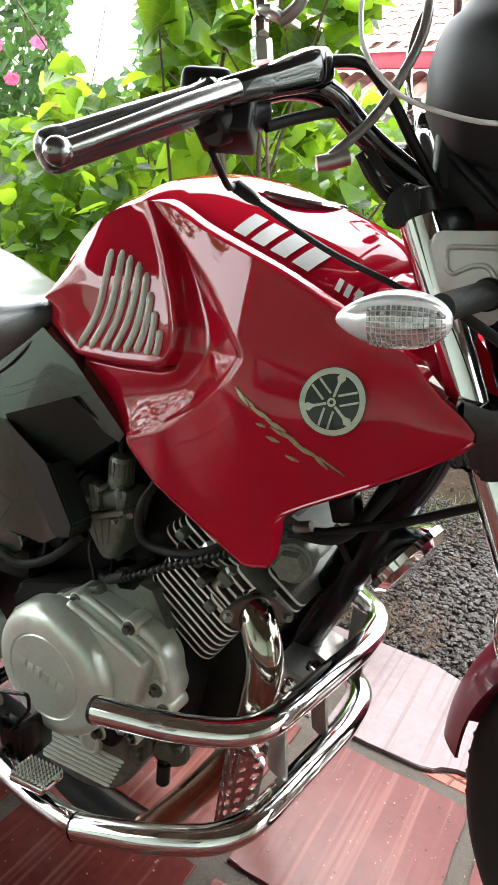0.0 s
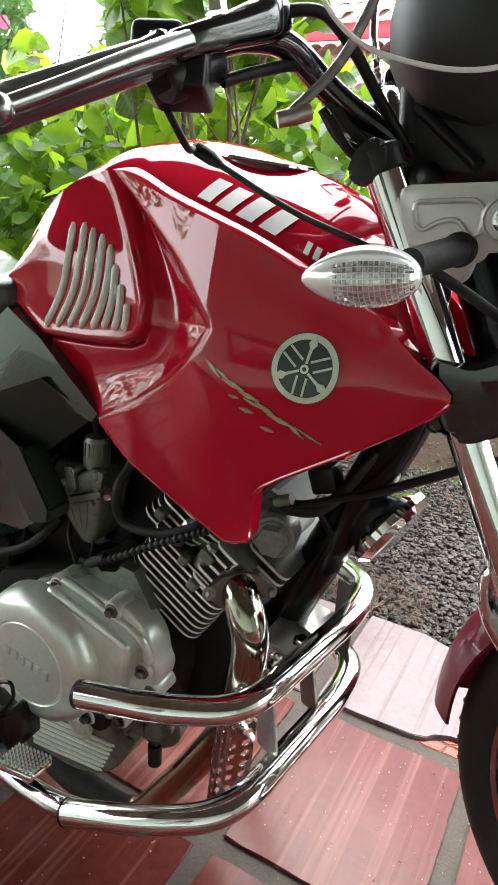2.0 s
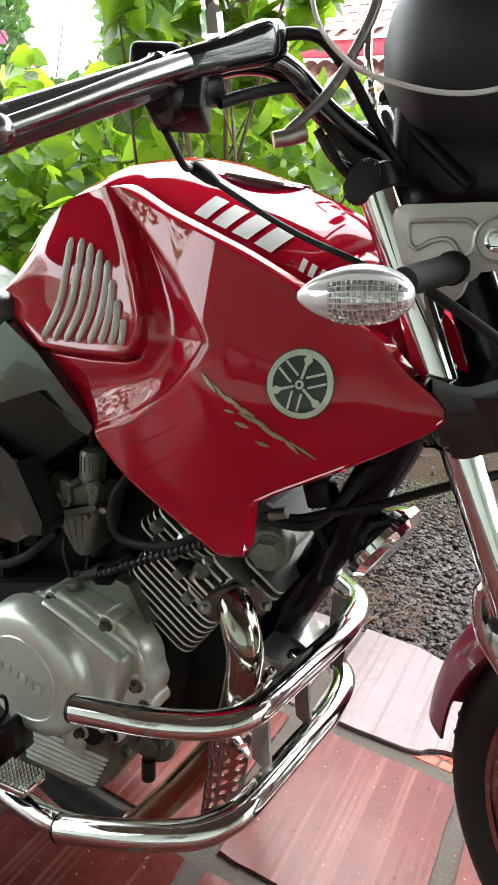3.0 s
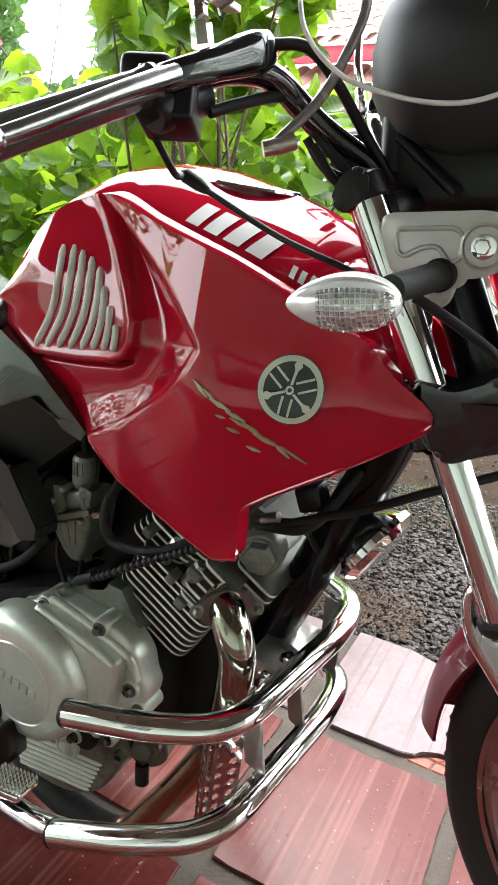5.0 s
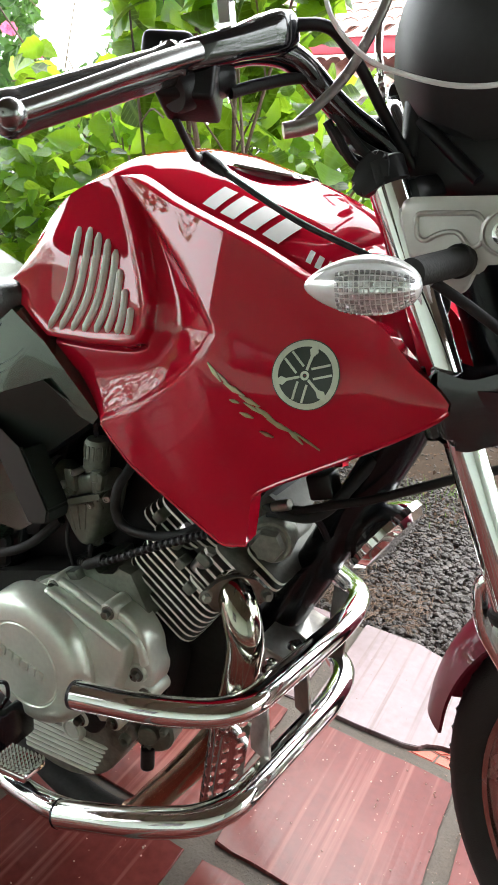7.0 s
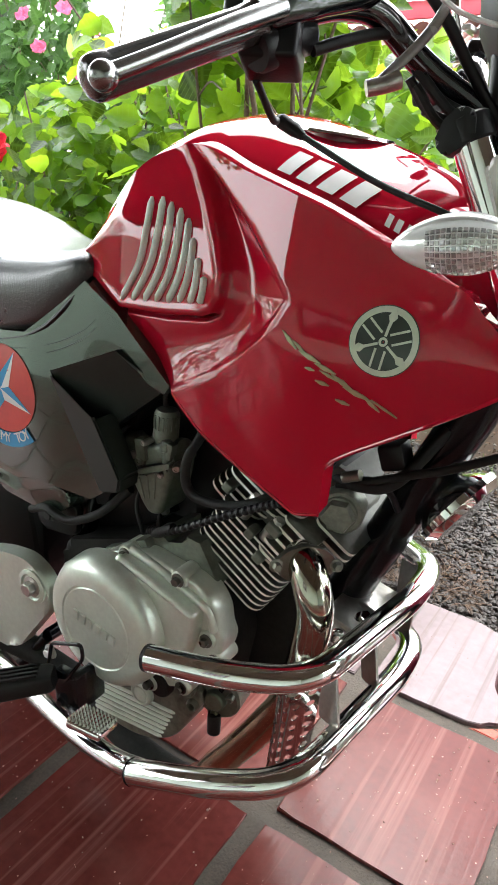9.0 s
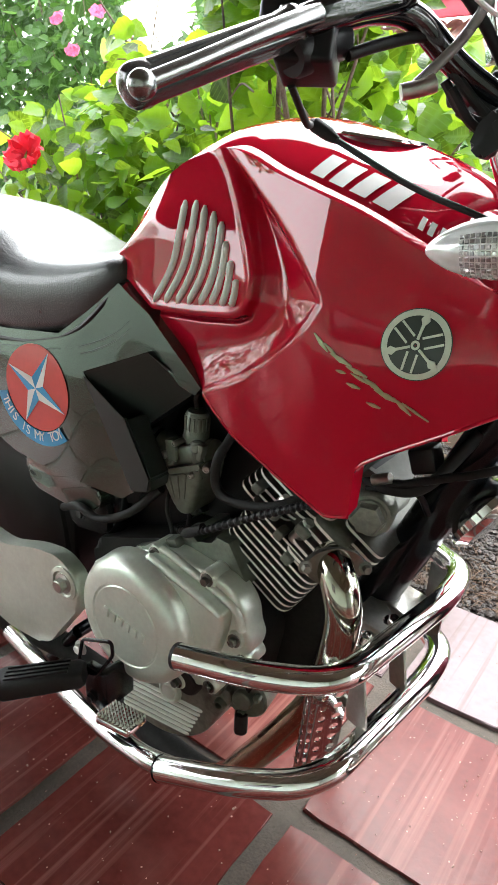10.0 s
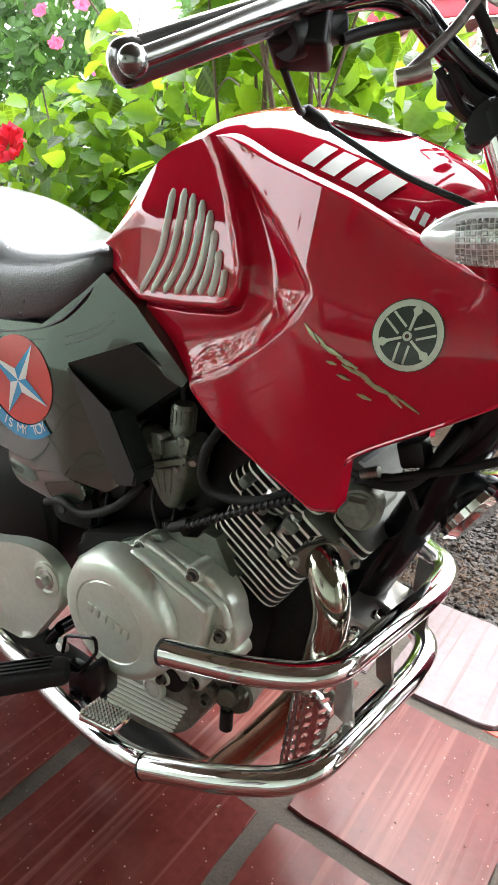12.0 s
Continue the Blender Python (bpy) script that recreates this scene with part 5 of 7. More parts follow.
PIPE = spline([FL - fd * 0.014, FL + fd * 0.004, (0.3655, -0.133, 0.505), (0.3725, -0.1345, 0.472), (0.367, -0.132, 0.42), (0.350, -0.122, 0.355), (0.330, -0.11, 0.303), (0.290, -0.105, 0.230), (0.238, -0.10, 0.145), (0.20, -0.10, 0.086), (0.15, -0.10, 0.062), (0.03, -0.09, 0.064), (-0.1, -0.06, 0.08), (-0.35, -0.1, 0.14), (-0.62, -0.16, 0.26)], 8)
cut = 44
bm = bmesh.new()
tube(bm, PIPE[:cut], 0.0212, 28)
part("exhaust_header", bm, HEADER, bike, "chrome exhaust header pipe")
bm = bmesh.new()
tube(bm, PIPE[cut - 1:74], 0.0212, 24)
part("exhaust_pipe", bm, BLUED, bike, "heat tinted exhaust pipe")
# rear of the pipe is coloured black to read as shade
bm = bmesh.new()
n = len(PIPE) - 73
tube(bm, PIPE[73:], [0.0212] * 26 + [0.0212 + 0.003 * k for k in range(6)] + [0.038] * (n - 32), 24)
part("silencer", bm, DEEP_BLACK, bike, "exhaust silencer coloured black as shade under the engine")

# perforated heat shield
bm = bmesh.new()
c0, eu, ev = V(0.336, -0.15, 0.236), V(0.054, -0.002, 0.046), V(0.008, 0.0, 0.125)
nu, nv, seg = 5, 8, 8


def shield(u, v):
    return c0 + eu * u + ev * v + V(-0.012, -0.02, -0.004) * (4 * (u - 0.5) ** 2 - 1) * -0.6


for i in range(nu):
    for j in range(nv):
        cu, cv = (i + 0.5) / nu, (j + 0.5) / nv
        hu, hv = 0.5 / nu, 0.5 / nv
        inner = [bm.verts.new(shield(cu + 0.58 * hu * math.cos(k * math.pi / 4), cv + 0.58 * hv * math.sin(k * math.pi / 4))) for k in range(8)]
        sq = [(1, 0), (1, 1), (0, 1), (-1, 1), (-1, 0), (-1, -1), (0, -1), (1, -1)]
        outer = [bm.verts.new(shield(cu + hu * a, cv + hv * b)) for a, b in sq]
        for k in range(8):
            bm.faces.new((inner[k], outer[k], outer[(k + 1) % 8], inner[(k + 1) % 8]))
bmesh.ops.remove_doubles(bm, verts=bm.verts, dist=0.0003)
r = bmesh.ops.solidify(bm, geom=list(bm.faces), thickness=0.0015)
part("heat_shield", bm, CHROME, bike, "perforated steel heat shield", sharp=60)

# carburettor
bm = bmesh.new()
lathe(bm, [(0.013, -0.062), (0.0135, -0.02), (0.0135, -0.002), (0.0165, 0.0), (0.0165, 0.010), (0.0155, 0.012), (0.0155, 0.034), (0.013, 0.038), (0.006, 0.040), (0.001, 0.041)], frame_of((0.120, -0.088, 0.604), (0.06, 0, 1)), 32)
carb = part("carburettor", bm, CARB, bike, "grimy carburettor between air box and cylinder")
bm = bmesh.new()
for k in range(16):
    q = frame_of((0.120, -0.088, 0.604), (0.06, 0, 1)) @ Matrix.Rotation(2 * math.pi * k / 16, 4, "Z") @ Matrix.Translation((0.0158, 0, 0.023))
    box(bm, (0.0016, 0.0025, 0.018), q)
part("knurled_cap", bm, CARB, carb)
bm = bmesh.new()
dished(bm, [(0.076, 0.553), (0.081, 0.537), (0.096, 0.513), (0.108, 0.501), (0.121, 0.501), (0.131, 0.511), (0.139, 0.541), (0.145, 0.571), (0.142, 0.580), (0.110, 0.567)], -0.110, -0.06, 0.009)
bowl = part("float_bowl", bm, CARB, carb, "rounded float bowl")
for k in range(3):
    bm = bmesh.new()
    tube(bm, [(0.094 + 0.014 * k, -0.1095, 0.549 + 0.006 * k), (0.104 + 0.008 * k, -0.1095, 0.520 + 0.003 * k)], [0.0022, 0.0014], 8)
    part("bowl_rib", bm, CARB, bowl)
bm = bmesh.new()
lathe(bm, [(0.007, -0.006), (0.007, 0.005), (0.005, 0.008), (0.001, 0.008)], frame_of((0.116, -0.085, 0.500), (0.15, 0, -1)), 6)
part("drain_plug", bm, STEEL, bowl)
bm = bmesh.new()
prism(bm, rounded([(0.071, 0.551), (0.147, 0.584), (0.149, 0.577), (0.074, 0.544)], 0.002), -0.1145, -0.06, 0.0015, 1)
part("bowl_flange", bm, CARB, carb)
bm = bmesh.new()
box(bm, (0.050, 0.03, 0.026), Matrix.Translation((0.112, -0.092, 0.582)) @ Matrix.Rotation(radians(-24), 4, "Y"), 0.006, 3)
box(bm, (0.016, 0.014, 0.030), Matrix.Translation((0.098, -0.106, 0.588)) @ Matrix.Rotation(radians(-10), 4, "Y"), 0.003)
box(bm, (0.010, 0.012, 0.022), Matrix.Translation((0.142, -0.104, 0.596)) @ Matrix.Rotation(radians(12), 4, "Y"), 0.002)
part("carburettor_body", bm, CARB, carb, "cast carburettor body with bosses")
bm = bmesh.new()
lathe(bm, [(0.0235, -0.002), (0.0245, 0.002), (0.0245, 0.006), (0.019, 0.016), (0.0165, 0.03), (0.0165, 0.075), (0.021, 0.078), (0.021, 0.085)], frame_of((0.062, -0.085, 0.574), (1, 0.03, 0.14)), 32)
part("throttle_bore", bm, CARB, carb, "bell mouthed throttle bore")
for p, d, r, h in (((0.073, -0.106, 0.566), (-0.2, -1, 0.1), 0.0062, 0.010), ((0.088, -0.104, 0.578), (-0.1, -1, 0.1), 0.0055, 0.012), ((0.097, -0.106, 0.572), (0, -1, 0.2), 0.0075, 0.008), ((0.149, -0.10, 0.577), (0.6, -1, 0), 0.0055, 0.012), ((0.068, -0.104, 0.550), (-0.3, -1, 0), 0.0042, 0.012), ((0.106, -0.11, 0.600), (0, -1, 0), 0.0042, 0.006), ((0.086, -0.108, 0.557), (0, -1, 0), 0.0036, 0.006), ((0.133, -0.11, 0.5635), (0, -1, 0), 0.0036, 0.006)):
    bm = bmesh.new()
    lathe(bm, [(r, -0.012), (r, h * 0.7), (r * 0.75, h), (r * 0.5, h), (r * 0.45, h * 0.8), (0.0004, h * 0.8)], frame_of(p, d), 14)
    part("adjusting_screw", bm, STEEL if r < 0.006 else CARB, carb)
bm = bmesh.new()
lathe(bm, [(0.0065, -0.02), (0.0065, 0.016), (0.0085, 0.018), (0.0085, 0.027), (0.006, 0.03), (0.001, 0.031)], frame_of((0.1365, -0.104, 0.578), (-0.05, 0, 1)), 18)
part("choke_plunger", bm, CARB, carb, "small upright choke plunger")
bm = bmesh.new()
tube(bm, spline([(0.120, -0.088, 0.643), (0.122, -0.088, 0.665), (0.15, -0.07, 0.70), (0.20, -0.05, 0.74)], 6), 0.0032, 10)
part("throttle_cable", bm, RUBBER, bike, "black throttle cable to the carburettor")
bm = bmesh.new()
lathe(bm, [(0.030, -0.055), (0.031, -0.045), (0.028, -0.035), (0.031, -0.03), (0.028, -0.02), (0.030, -0.014), (0.0275, -0.008), (0.0275, 0.003), (0.0255, 0.005)], frame_of((0.060, -0.085, 0.574), (1, 0.03, 0.14)), 32)
boot = part("intake_boot", bm, RUBBER, carb, "ribbed black intake boot")
bm = bmesh.new()
lathe(bm, [(0.0275, -0.007), (0.0286, -0.006), (0.0286, 0.001), (0.0275, 0.002)], frame_of((0.060, -0.085, 0.574), (1, 0.03, 0.14)), 32, caps=False)
box(bm, (0.012, 0.007, 0.008), Matrix.Translation((0.055, -0.113, 0.590)), 0.001)
part("hose_clip", bm, STEEL, boot)
for pts, r, nm in (([(0.185, -0.08, 0.645), (0.180, -0.10, 0.618), (0.177, -0.115, 0.601), (0.174, -0.115, 0.571), (0.189, -0.115, 0.553), (0.234, -0.115, 0.556), (0.270, -0.11, 0.569), (0.30, -0.09, 0.59)], 0.0062, "breather_hose"),
                   ([(0.110, -0.085, 0.497), (0.119, -0.10, 0.482), (0.124, -0.118, 0.462)], 0.0035, "drain_hose"),
                   ([(-0.13, -0.105, 0.425), (-0.075, -0.122, 0.452), (-0.03, -0.122, 0.447), (0.02, -0.112, 0.470), (0.07, -0.10, 0.52)], 0.0065, "frame_hose"),
                   ([(0.085, -0.09, 0.535), (0.092, -0.112, 0.508), (0.108, -0.118, 0.474)], 0.003, "overflow_hose"),
                   ([(0.118, -0.11, 0.478), (0.14, -0.125, 0.49), (0.165, -0.125, 0.505)], 0.007, "spark_lead")):
    bm = bmesh.new()
    tube(bm, spline(pts, 8), r, 12)
    part(nm, bm, RUBBER, bike, "black rubber hose by the cylinder")
bm = bmesh.new()
pts = spline([(0.124, -0.123, 0.487), (0.165, -0.128, 0.503), (0.236, -0.128, 0.547), (0.30, -0.122, 0.582), (0.34, -0.11, 0.60)], 34)
tube(bm, pts, [0.0054 if k % 4 < 2 else 0.0038 for k in range(len(pts))], 12)
part("spiral_cable_guard", bm, PLASTIC, bike, "black spiral cable guard across the cylinder", sharp=20)

# ---- frame, guard, seat, covers ----
bm = bmesh.new()
tube(bm, bent([(0.49, 0.0, 0.80), (0.4735, 0.0, 0.715), (0.344, 0.0, 0.405), (0.322, 0.0, 0.34)], 0.03), 0.0265, 24)
part("down_tube", bm, BLACK, bike, "thick glossy black frame down tube")
bm = bmesh.new()
tube(bm, [(0.45, 0, 0.86), (0.2, 0, 0.80), (-0.1, 0, 0.72)], 0.022, 16)
for s in (1, -1):
    tube(bm, spline([(-0.02, 0.08 * s, 0.74), (-0.02, 0.08 * s, 0.60), (-0.03, 0.08 * s, 0.45), (-0.06, 0.08 * s, 0.36)], 6), 0.016, 14)
    tube(bm, spline([(-0.02, 0.10 * s, 0.70), (-0.3, 0.11 * s, 0.69), (-0.75, 0.1 * s, 0.72)], 6), 0.013, 12)
    tube(bm, spline([(-0.04, 0.115 * s, 0.50), (-0.16, 0.115 * s, 0.53), (-0.55, 0.11 * s, 0.66)], 6), 0.012, 12)
part("frame", bm, BLACK, bike, "black tubular frame")
bm = bmesh.new()
prism(bm, [(-0.40, 0.66), (0.02, 0.72), (0.10, 0.67), (0.05, 0.56), (0.02, 0.47), (-0.14, 0.42), (-0.36, 0.5)], -0.085, 0.085, 0.01)
# the blocks from here on are added black filler that darkens open gaps
prism(bm, [(-0.40, 0.56), (-0.18, 0.52), (-0.15, 0.42), (-0.16, 0.22), (-0.24, 0.18), (-0.40, 0.3)], -0.07, 0.07, 0.012)
prism(bm, [(0.0, 0.70), (0.30, 0.66), (0.36, 0.60), (0.30, 0.53), (0.14, 0.47), (0.0, 0.46)], -0.045, 0.045, 0.006)
prism(bm, [(-0.12, 0.52), (0.06, 0.57), (0.11, 0.48), (0.02, 0.41), (-0.12, 0.40)], -0.06, 0.06, 0.006)
part("air_box", bm, PLASTIC, bike, "black air box with added dark filler blocks under the seat")
bm = bmesh.new()
box(bm, (0.05, 0.05, 0.028), Matrix.Translation((0.372, -0.035, 0.405)) @ Matrix.Rotation(radians(15), 4, "Y"), 0.004)
box(bm, (0.06, 0.11, 0.006), Matrix.Translation((0.385, -0.02, 0.430)) @ Matrix.Rotation(radians(12), 4, "Y"), 0.002)
clampb = part("guard_clamp", bm, STEEL, bike, "steel clamp plate of the leg guard")
bm = bmesh.new()
bolt(bm, (0.398, -0.05, 0.43), (0.3, -0.3, 1), 0.008, 0.012)
bolt(bm, (0.375, -0.062, 0.405), (0, -1, 0), 0.007, 0.01)
part("bolt", bm, CHROME, clampb)

GU = [(0.236, -0.252, 0.427), (0.336, -0.242, 0.449), (0.408, -0.206, 0.455), (0.4475, -0.03, 0.475), (0.447, 0.03, 0.482), (0.36, 0.11, 0.463), (0.20, 0.252, 0.43)]
GL = [(0.220, -0.262, 0.258), (0.322, -0.252, 0.299), (0.408, -0.224, 0.333), (0.443, -0.02, 0.355), (0.44, 0.03, 0.362), (0.36, 0.13, 0.33), (0.2, 0.262, 0.26)]
guard = part("leg_guard", tube(bmesh.new(), bent(GU, 0.062, 10), 0.0148, 22), CHROME, bike, "bent chrome tube leg guard with two rails")
bm = bmesh.new()
tube(bm, bent(GL, 0.062, 10), 0.0155, 22)
part("lower_rail", bm, CHROME, guard, "chrome lower rail of the leg guard")
for s in (-1, 1):
    bm = bmesh.new()
    tube(bm, spline([(0.236, 0.256 * s, 0.262), (0.185, 0.256 * s, 0.249), (0.10, 0.24 * s, 0.226), (-0.02, 0.21 * s, 0.20), (-0.239, 0.15 * s, 0.158)], 6), 0.0136, 18)
    part("rear_rail", bm, CHROME, guard, "thin chrome rear rail of the leg guard")
    d = (V(*GL[1]) - V(*GL[0])).normalized()
    bm = bmesh.new()
    p = V(GL[0][0], GL[0][1] * -s, GL[0][2])
    lathe(bm, [(0.0125, -0.002), (0.0154, -0.002), (0.0159, -0.001), (0.0159, 0.001), (0.0154, 0.002)], frame_of(p, V(d.x, d.y * -s, d.z)), 24)
    part("rail_collar", bm, BLACK, guard)
    p, d = V(GU[0][0], GU[0][1] * -s, GU[0][2]), (V(*GU[1]) - V(*GU[0])).normalized()
    bm = bmesh.new()
    lathe(bm, [(0.001, -0.002), (0.0125, -0.003), (0.0150, -0.001), (0.0152, 0.003)], frame_of(p, V(d.x, d.y * -s, d.z)), 24)
    part("end_cap", bm, PLASTIC, guard, "black plastic tube end")
TIES = [((0.397, -0.125, 0.440), (0.424, -0.150, 0.352), (-0.030, 0.012, -0.002)), ((0.408, -0.045, 0.445), (0.4335, -0.065, 0.352), (-0.028, 0.02, -0.008)), ((0.43, 0.04, 0.47), (0.43, 0.04, 0.36), (-0.028, 0.01, 0))]
for a, b, w in TIES:
    # a flat plate on edge, its bright cut edge turned outwards
    bm = bmesh.new()
    a, b, w = V(*a), V(*b), V(*w)
    n = (a - b).cross(w).normalized() * 0.0016
    loft(bm, [[p + n, p + w + n, p + w - n, p - n] for p in (a, b)])
    part("tie_plate", bm, STEEL, guard, "flat steel tie plate between the rails")

# seat
bm = bmesh.new()
S_TOP = [(-0.75, 0.86), (-0.5, 0.868), (-0.40, 0.864), (-0.33, 0.858), (-0.28, 0.846), (-0.235, 0.829), (-0.195, 0.815), (-0.15, 0.812), (-0.09, 0.816), (-0.03, 0.824), (0.0, 0.827), (0.018, 0.823), (0.027, 0.810)]
S_LOW = [(-0.75, 0.74), (-0.5, 0.70), (-0.3, 0.678), (-0.185, 0.682), (-0.085, 0.701), (-0.04, 0.722), (-0.012, 0.746), (0.01, 0.768), (0.027, 0.793)]
S_W = [(-0.75, 0.10), (-0.5, 0.14), (-0.3, 0.142), (-0.185, 0.138), (-0.085, 0.134), (-0.012, 0.129), (0.01, 0.125), (0.02, 0.118), (0.027, 0.100)]
rings = []
for x in np.concatenate([np.linspace(-0.75, 0.0, 46), [0.006, 0.012, 0.017, 0.021, 0.0245, 0.027]]):
    t, lo, w = curve(x, S_TOP), curve(x, S_LOW), curve(x, S_W)
    c, h = (t + lo) / 2, (t - lo) / 2
    ring = []
    for k in range(48):
        a = 2 * math.pi * k / 48
        cs, sn = math.cos(a), math.sin(a)
        e = 0.62 if sn > 0 else 0.30
        ring.append(V(x, w * math.copysign(abs(cs) ** 0.72, cs), c + h * math.copysign(abs(sn) ** e, sn)))
    rings.append(ring)
loft(bm, rings)
seat = part("seat", bm, VINYL, bike, "black grained vinyl seat", sharp=70)
bm = bmesh.new()
for s in (1, -1):
    tube(bm, [V(x, s * (curve(x, S_W) * 0.985), curve(x, S_LOW) + 0.004) for x in np.linspace(-0.7, 0.012, 40)], 0.0045, 8)
part("seat_piping", bm, PLASTIC, seat, "black edging under the seat")

# side covers
def cover_y(x, z):
    return 0.05 * max(0, z - 0.66) - (0.133 + 0.012 * smooth(0.06, -0.08, x) * smooth(0.78, 0.62, z) - 0.004 * smooth(0.05, 0.15, x))


COVER_LINE = [(0.026, 0.790), (0.036, 0.784), (0.077, 0.760), (0.116, 0.724), (0.158, 0.688), (0.150, 0.677), (0.126, 0.684), (0.083, 0.7185), (-0.030, 0.671), (0.064, 0.530), (0.030, 0.505), (-0.181, 0.517), (-0.296, 0.555), (-0.43, 0.63), (-0.55, 0.72), (-0.45, 0.735), (-0.2, 0.70), (-0.080, 0.712), (-0.012, 0.76)]
for s in (1, -1):
    bm = bmesh.new()
    f = bm.faces.new([bm.verts.new((x, 0, z)) for x, z in COVER_LINE])
    for k in range(40):
        for co, no in (((-0.55 + 0.018 * k, 0, 0), (1, 0, 0)), ((0, 0, 0.5 + 0.0075 * k), (0, 0, 1))):
            bmesh.ops.bisect_plane(bm, geom=bm.verts[:] + bm.edges[:] + bm.faces[:], plane_co=co, plane_no=no)
    for v in bm.verts:
        v.co.y = cover_y(v.co.x, v.co.z)
    edge = [e for e in bm.edges if e.is_boundary]
    ex = bmesh.ops.extrude_edge_only(bm, edges=edge)
    for v in ex["geom"]:
        if isinstance(v, bmesh.types.BMVert):
            v.co.y += 0.02
    if s == -1:
        for v in bm.verts:
            v.co.y *= -1
    sc = part("side_cover", bm, COVER, bike, "grey-green painted side cover with a dark inset", sharp=40)

    def mirrored(bm):
        if s == -1:
            for v in bm.verts:
                v.co.y *= -1
        return bm

    # the dark inset is a shallow pocket
    bm = bmesh.new()
    q = [V(0.083, -0.137, 0.718), V(0.148, -0.122, 0.679), V(0.128, -0.108, 0.668), V(0.032, -0.112, 0.592), V(-0.033, -0.139, 0.670)]
    vs = [bm.verts.new(p) for p in q]
    bm.faces.new((vs[0], vs[1], vs[2]))
    bm.faces.new((vs[0], vs[2], vs[3], vs[4]))
    bk = [bm.verts.new(p + V(0, 0.03, 0)) for p in q]
    for k in range(5):
        bm.faces.new((vs[k], bk[k], bk[(k + 1) % 5], vs[(k + 1) % 5]))
    part("inset", mirrored(bm), COVER_DARK, sc, "dark grey pocket of the side cover", sharp=10)
    bm = bmesh.new()
    a, b, c, d, e, f2 = V(-0.031, -0.1425, 0.672), V(0.056, -0.149, 0.630), V(0.100, -0.152, 0.560), V(0.092, -0.147, 0.538), V(0.062, -0.146, 0.529), V(0.028, -0.118, 0.592)
    vs = [bm.verts.new(p) for p in (a, b, c, d, e, f2)]
    bm.faces.new((vs[0], vs[1], vs[2], vs[3], vs[4]))
    bm.faces.new((vs[0], vs[5], vs[1]))
    inn = [bm.verts.new(p + V(0, 0.035, 0)) for p in (b, c, d, e)]
    for k in range(3):
        bm.faces.new((vs[1 + k], inn[k], inn[k + 1], vs[2 + k]))
    bm.faces.new((vs[5], vs[1], inn[0]))
    bmesh.ops.bevel(bm, geom=[ed for ed in bm.edges if not ed.is_boundary], offset=0.003, segments=2, affect="EDGES")
    part("horn_facet", mirrored(bm), COVER_DARK, sc, "dark pointed lower facet of the side cover", sharp=25)
    # thin dark tubes along the cover, drawn in place of dark reflections
    bm = bmesh.new()
    for dz in (0.0, -0.010):
        tube(bm, spline([V(x, cover_y(x, z) + 0.0012, z) for x, z in ((0.046, 0.748 + dz), (0.02, 0.728 + dz), (-0.03, 0.705 + dz), (-0.09, 0.690 + dz), (-0.2, 0.676 + dz))], 6), 0.0014, 8)
    part("dark_reflection_line", mirrored(bm), COVER_DARK, sc)
    bm = bmesh.new()
    prism(bm, rounded([(-0.195, 0.505), (-0.05, 0.492), (-0.028, 0.482), (-0.036, 0.456), (-0.10, 0.442), (-0.175, 0.448), (-0.2, 0.47)], 0.01), -0.118, -0.06, 0.006)
    part("lower_tray", mirrored(bm), COVER, sc, "grey lower tray of the side cover")
    bm = bmesh.new()
    prism(bm, rounded([(-0.13, 0.45), (-0.03, 0.46), (-0.035, 0.41), (-0.11, 0.40)], 0.01), -0.105, -0.06, 0.005)
    bolt(bm, (-0.09, -0.106, 0.428), (0, -1, 0), 0.007, 0.005)
    part("tray_bracket", mirrored(bm), PLASTIC, sc)

# round star sticker with its lettered band
SX, SZ, SR = -0.122, 0.629, 0.0665
def on_cover(x, z, lift):
    return V(x, cover_y(x, z) - lift, z)


bm = bmesh.new()
loft(bm, [[on_cover(SX + r * math.cos(2 * math.pi * k / 48), SZ + 0.92 * r * math.sin(2 * math.pi * k / 48), 0.0013) for k in range(48)] for r in (0.001, SR * 0.5, SR)], caps=False)
sticker = part("star_sticker", bm, STICKER_RED, bike, "round red sticker with a blue and white star")
for half, mt in ((0, STICKER_WHITE), (1, STICKER_BLUE)):
    bm = bmesh.new()
    for k in range(4):
        a = radians(66 + 90 * k)
        tip, s1 = 0.97 * SR, a + radians(45 if half else -45)
        pts = [(SX, SZ), (SX + tip * math.cos(a), SZ + 0.92 * tip * math.sin(a)), (SX + 0.27 * SR * math.cos(s1), SZ + 0.92 * 0.27 * SR * math.sin(s1))]
        bm.faces.new([bm.verts.new(on_cover(x, z, 0.0024)) for x, z in pts])
    part("star_half", bm, mt, sticker, "white half of the star points" if not half else "blue half of the star points")
bm = bmesh.new()
loft(bm, [[on_cover(SX + r * math.cos(radians(a)), SZ + 0.92 * r * math.sin(radians(a)), 0.0020) for a in range(196, 315, 4)] for r in (SR * 1.02, SR * 1.2, SR * 1.36)], caps=False, closed=False)
part("band", bm, STICKER_BLUE, sticker, "curved blue band with white lettering")
text = "THIS IS MY TOY"
bm = bmesh.new()
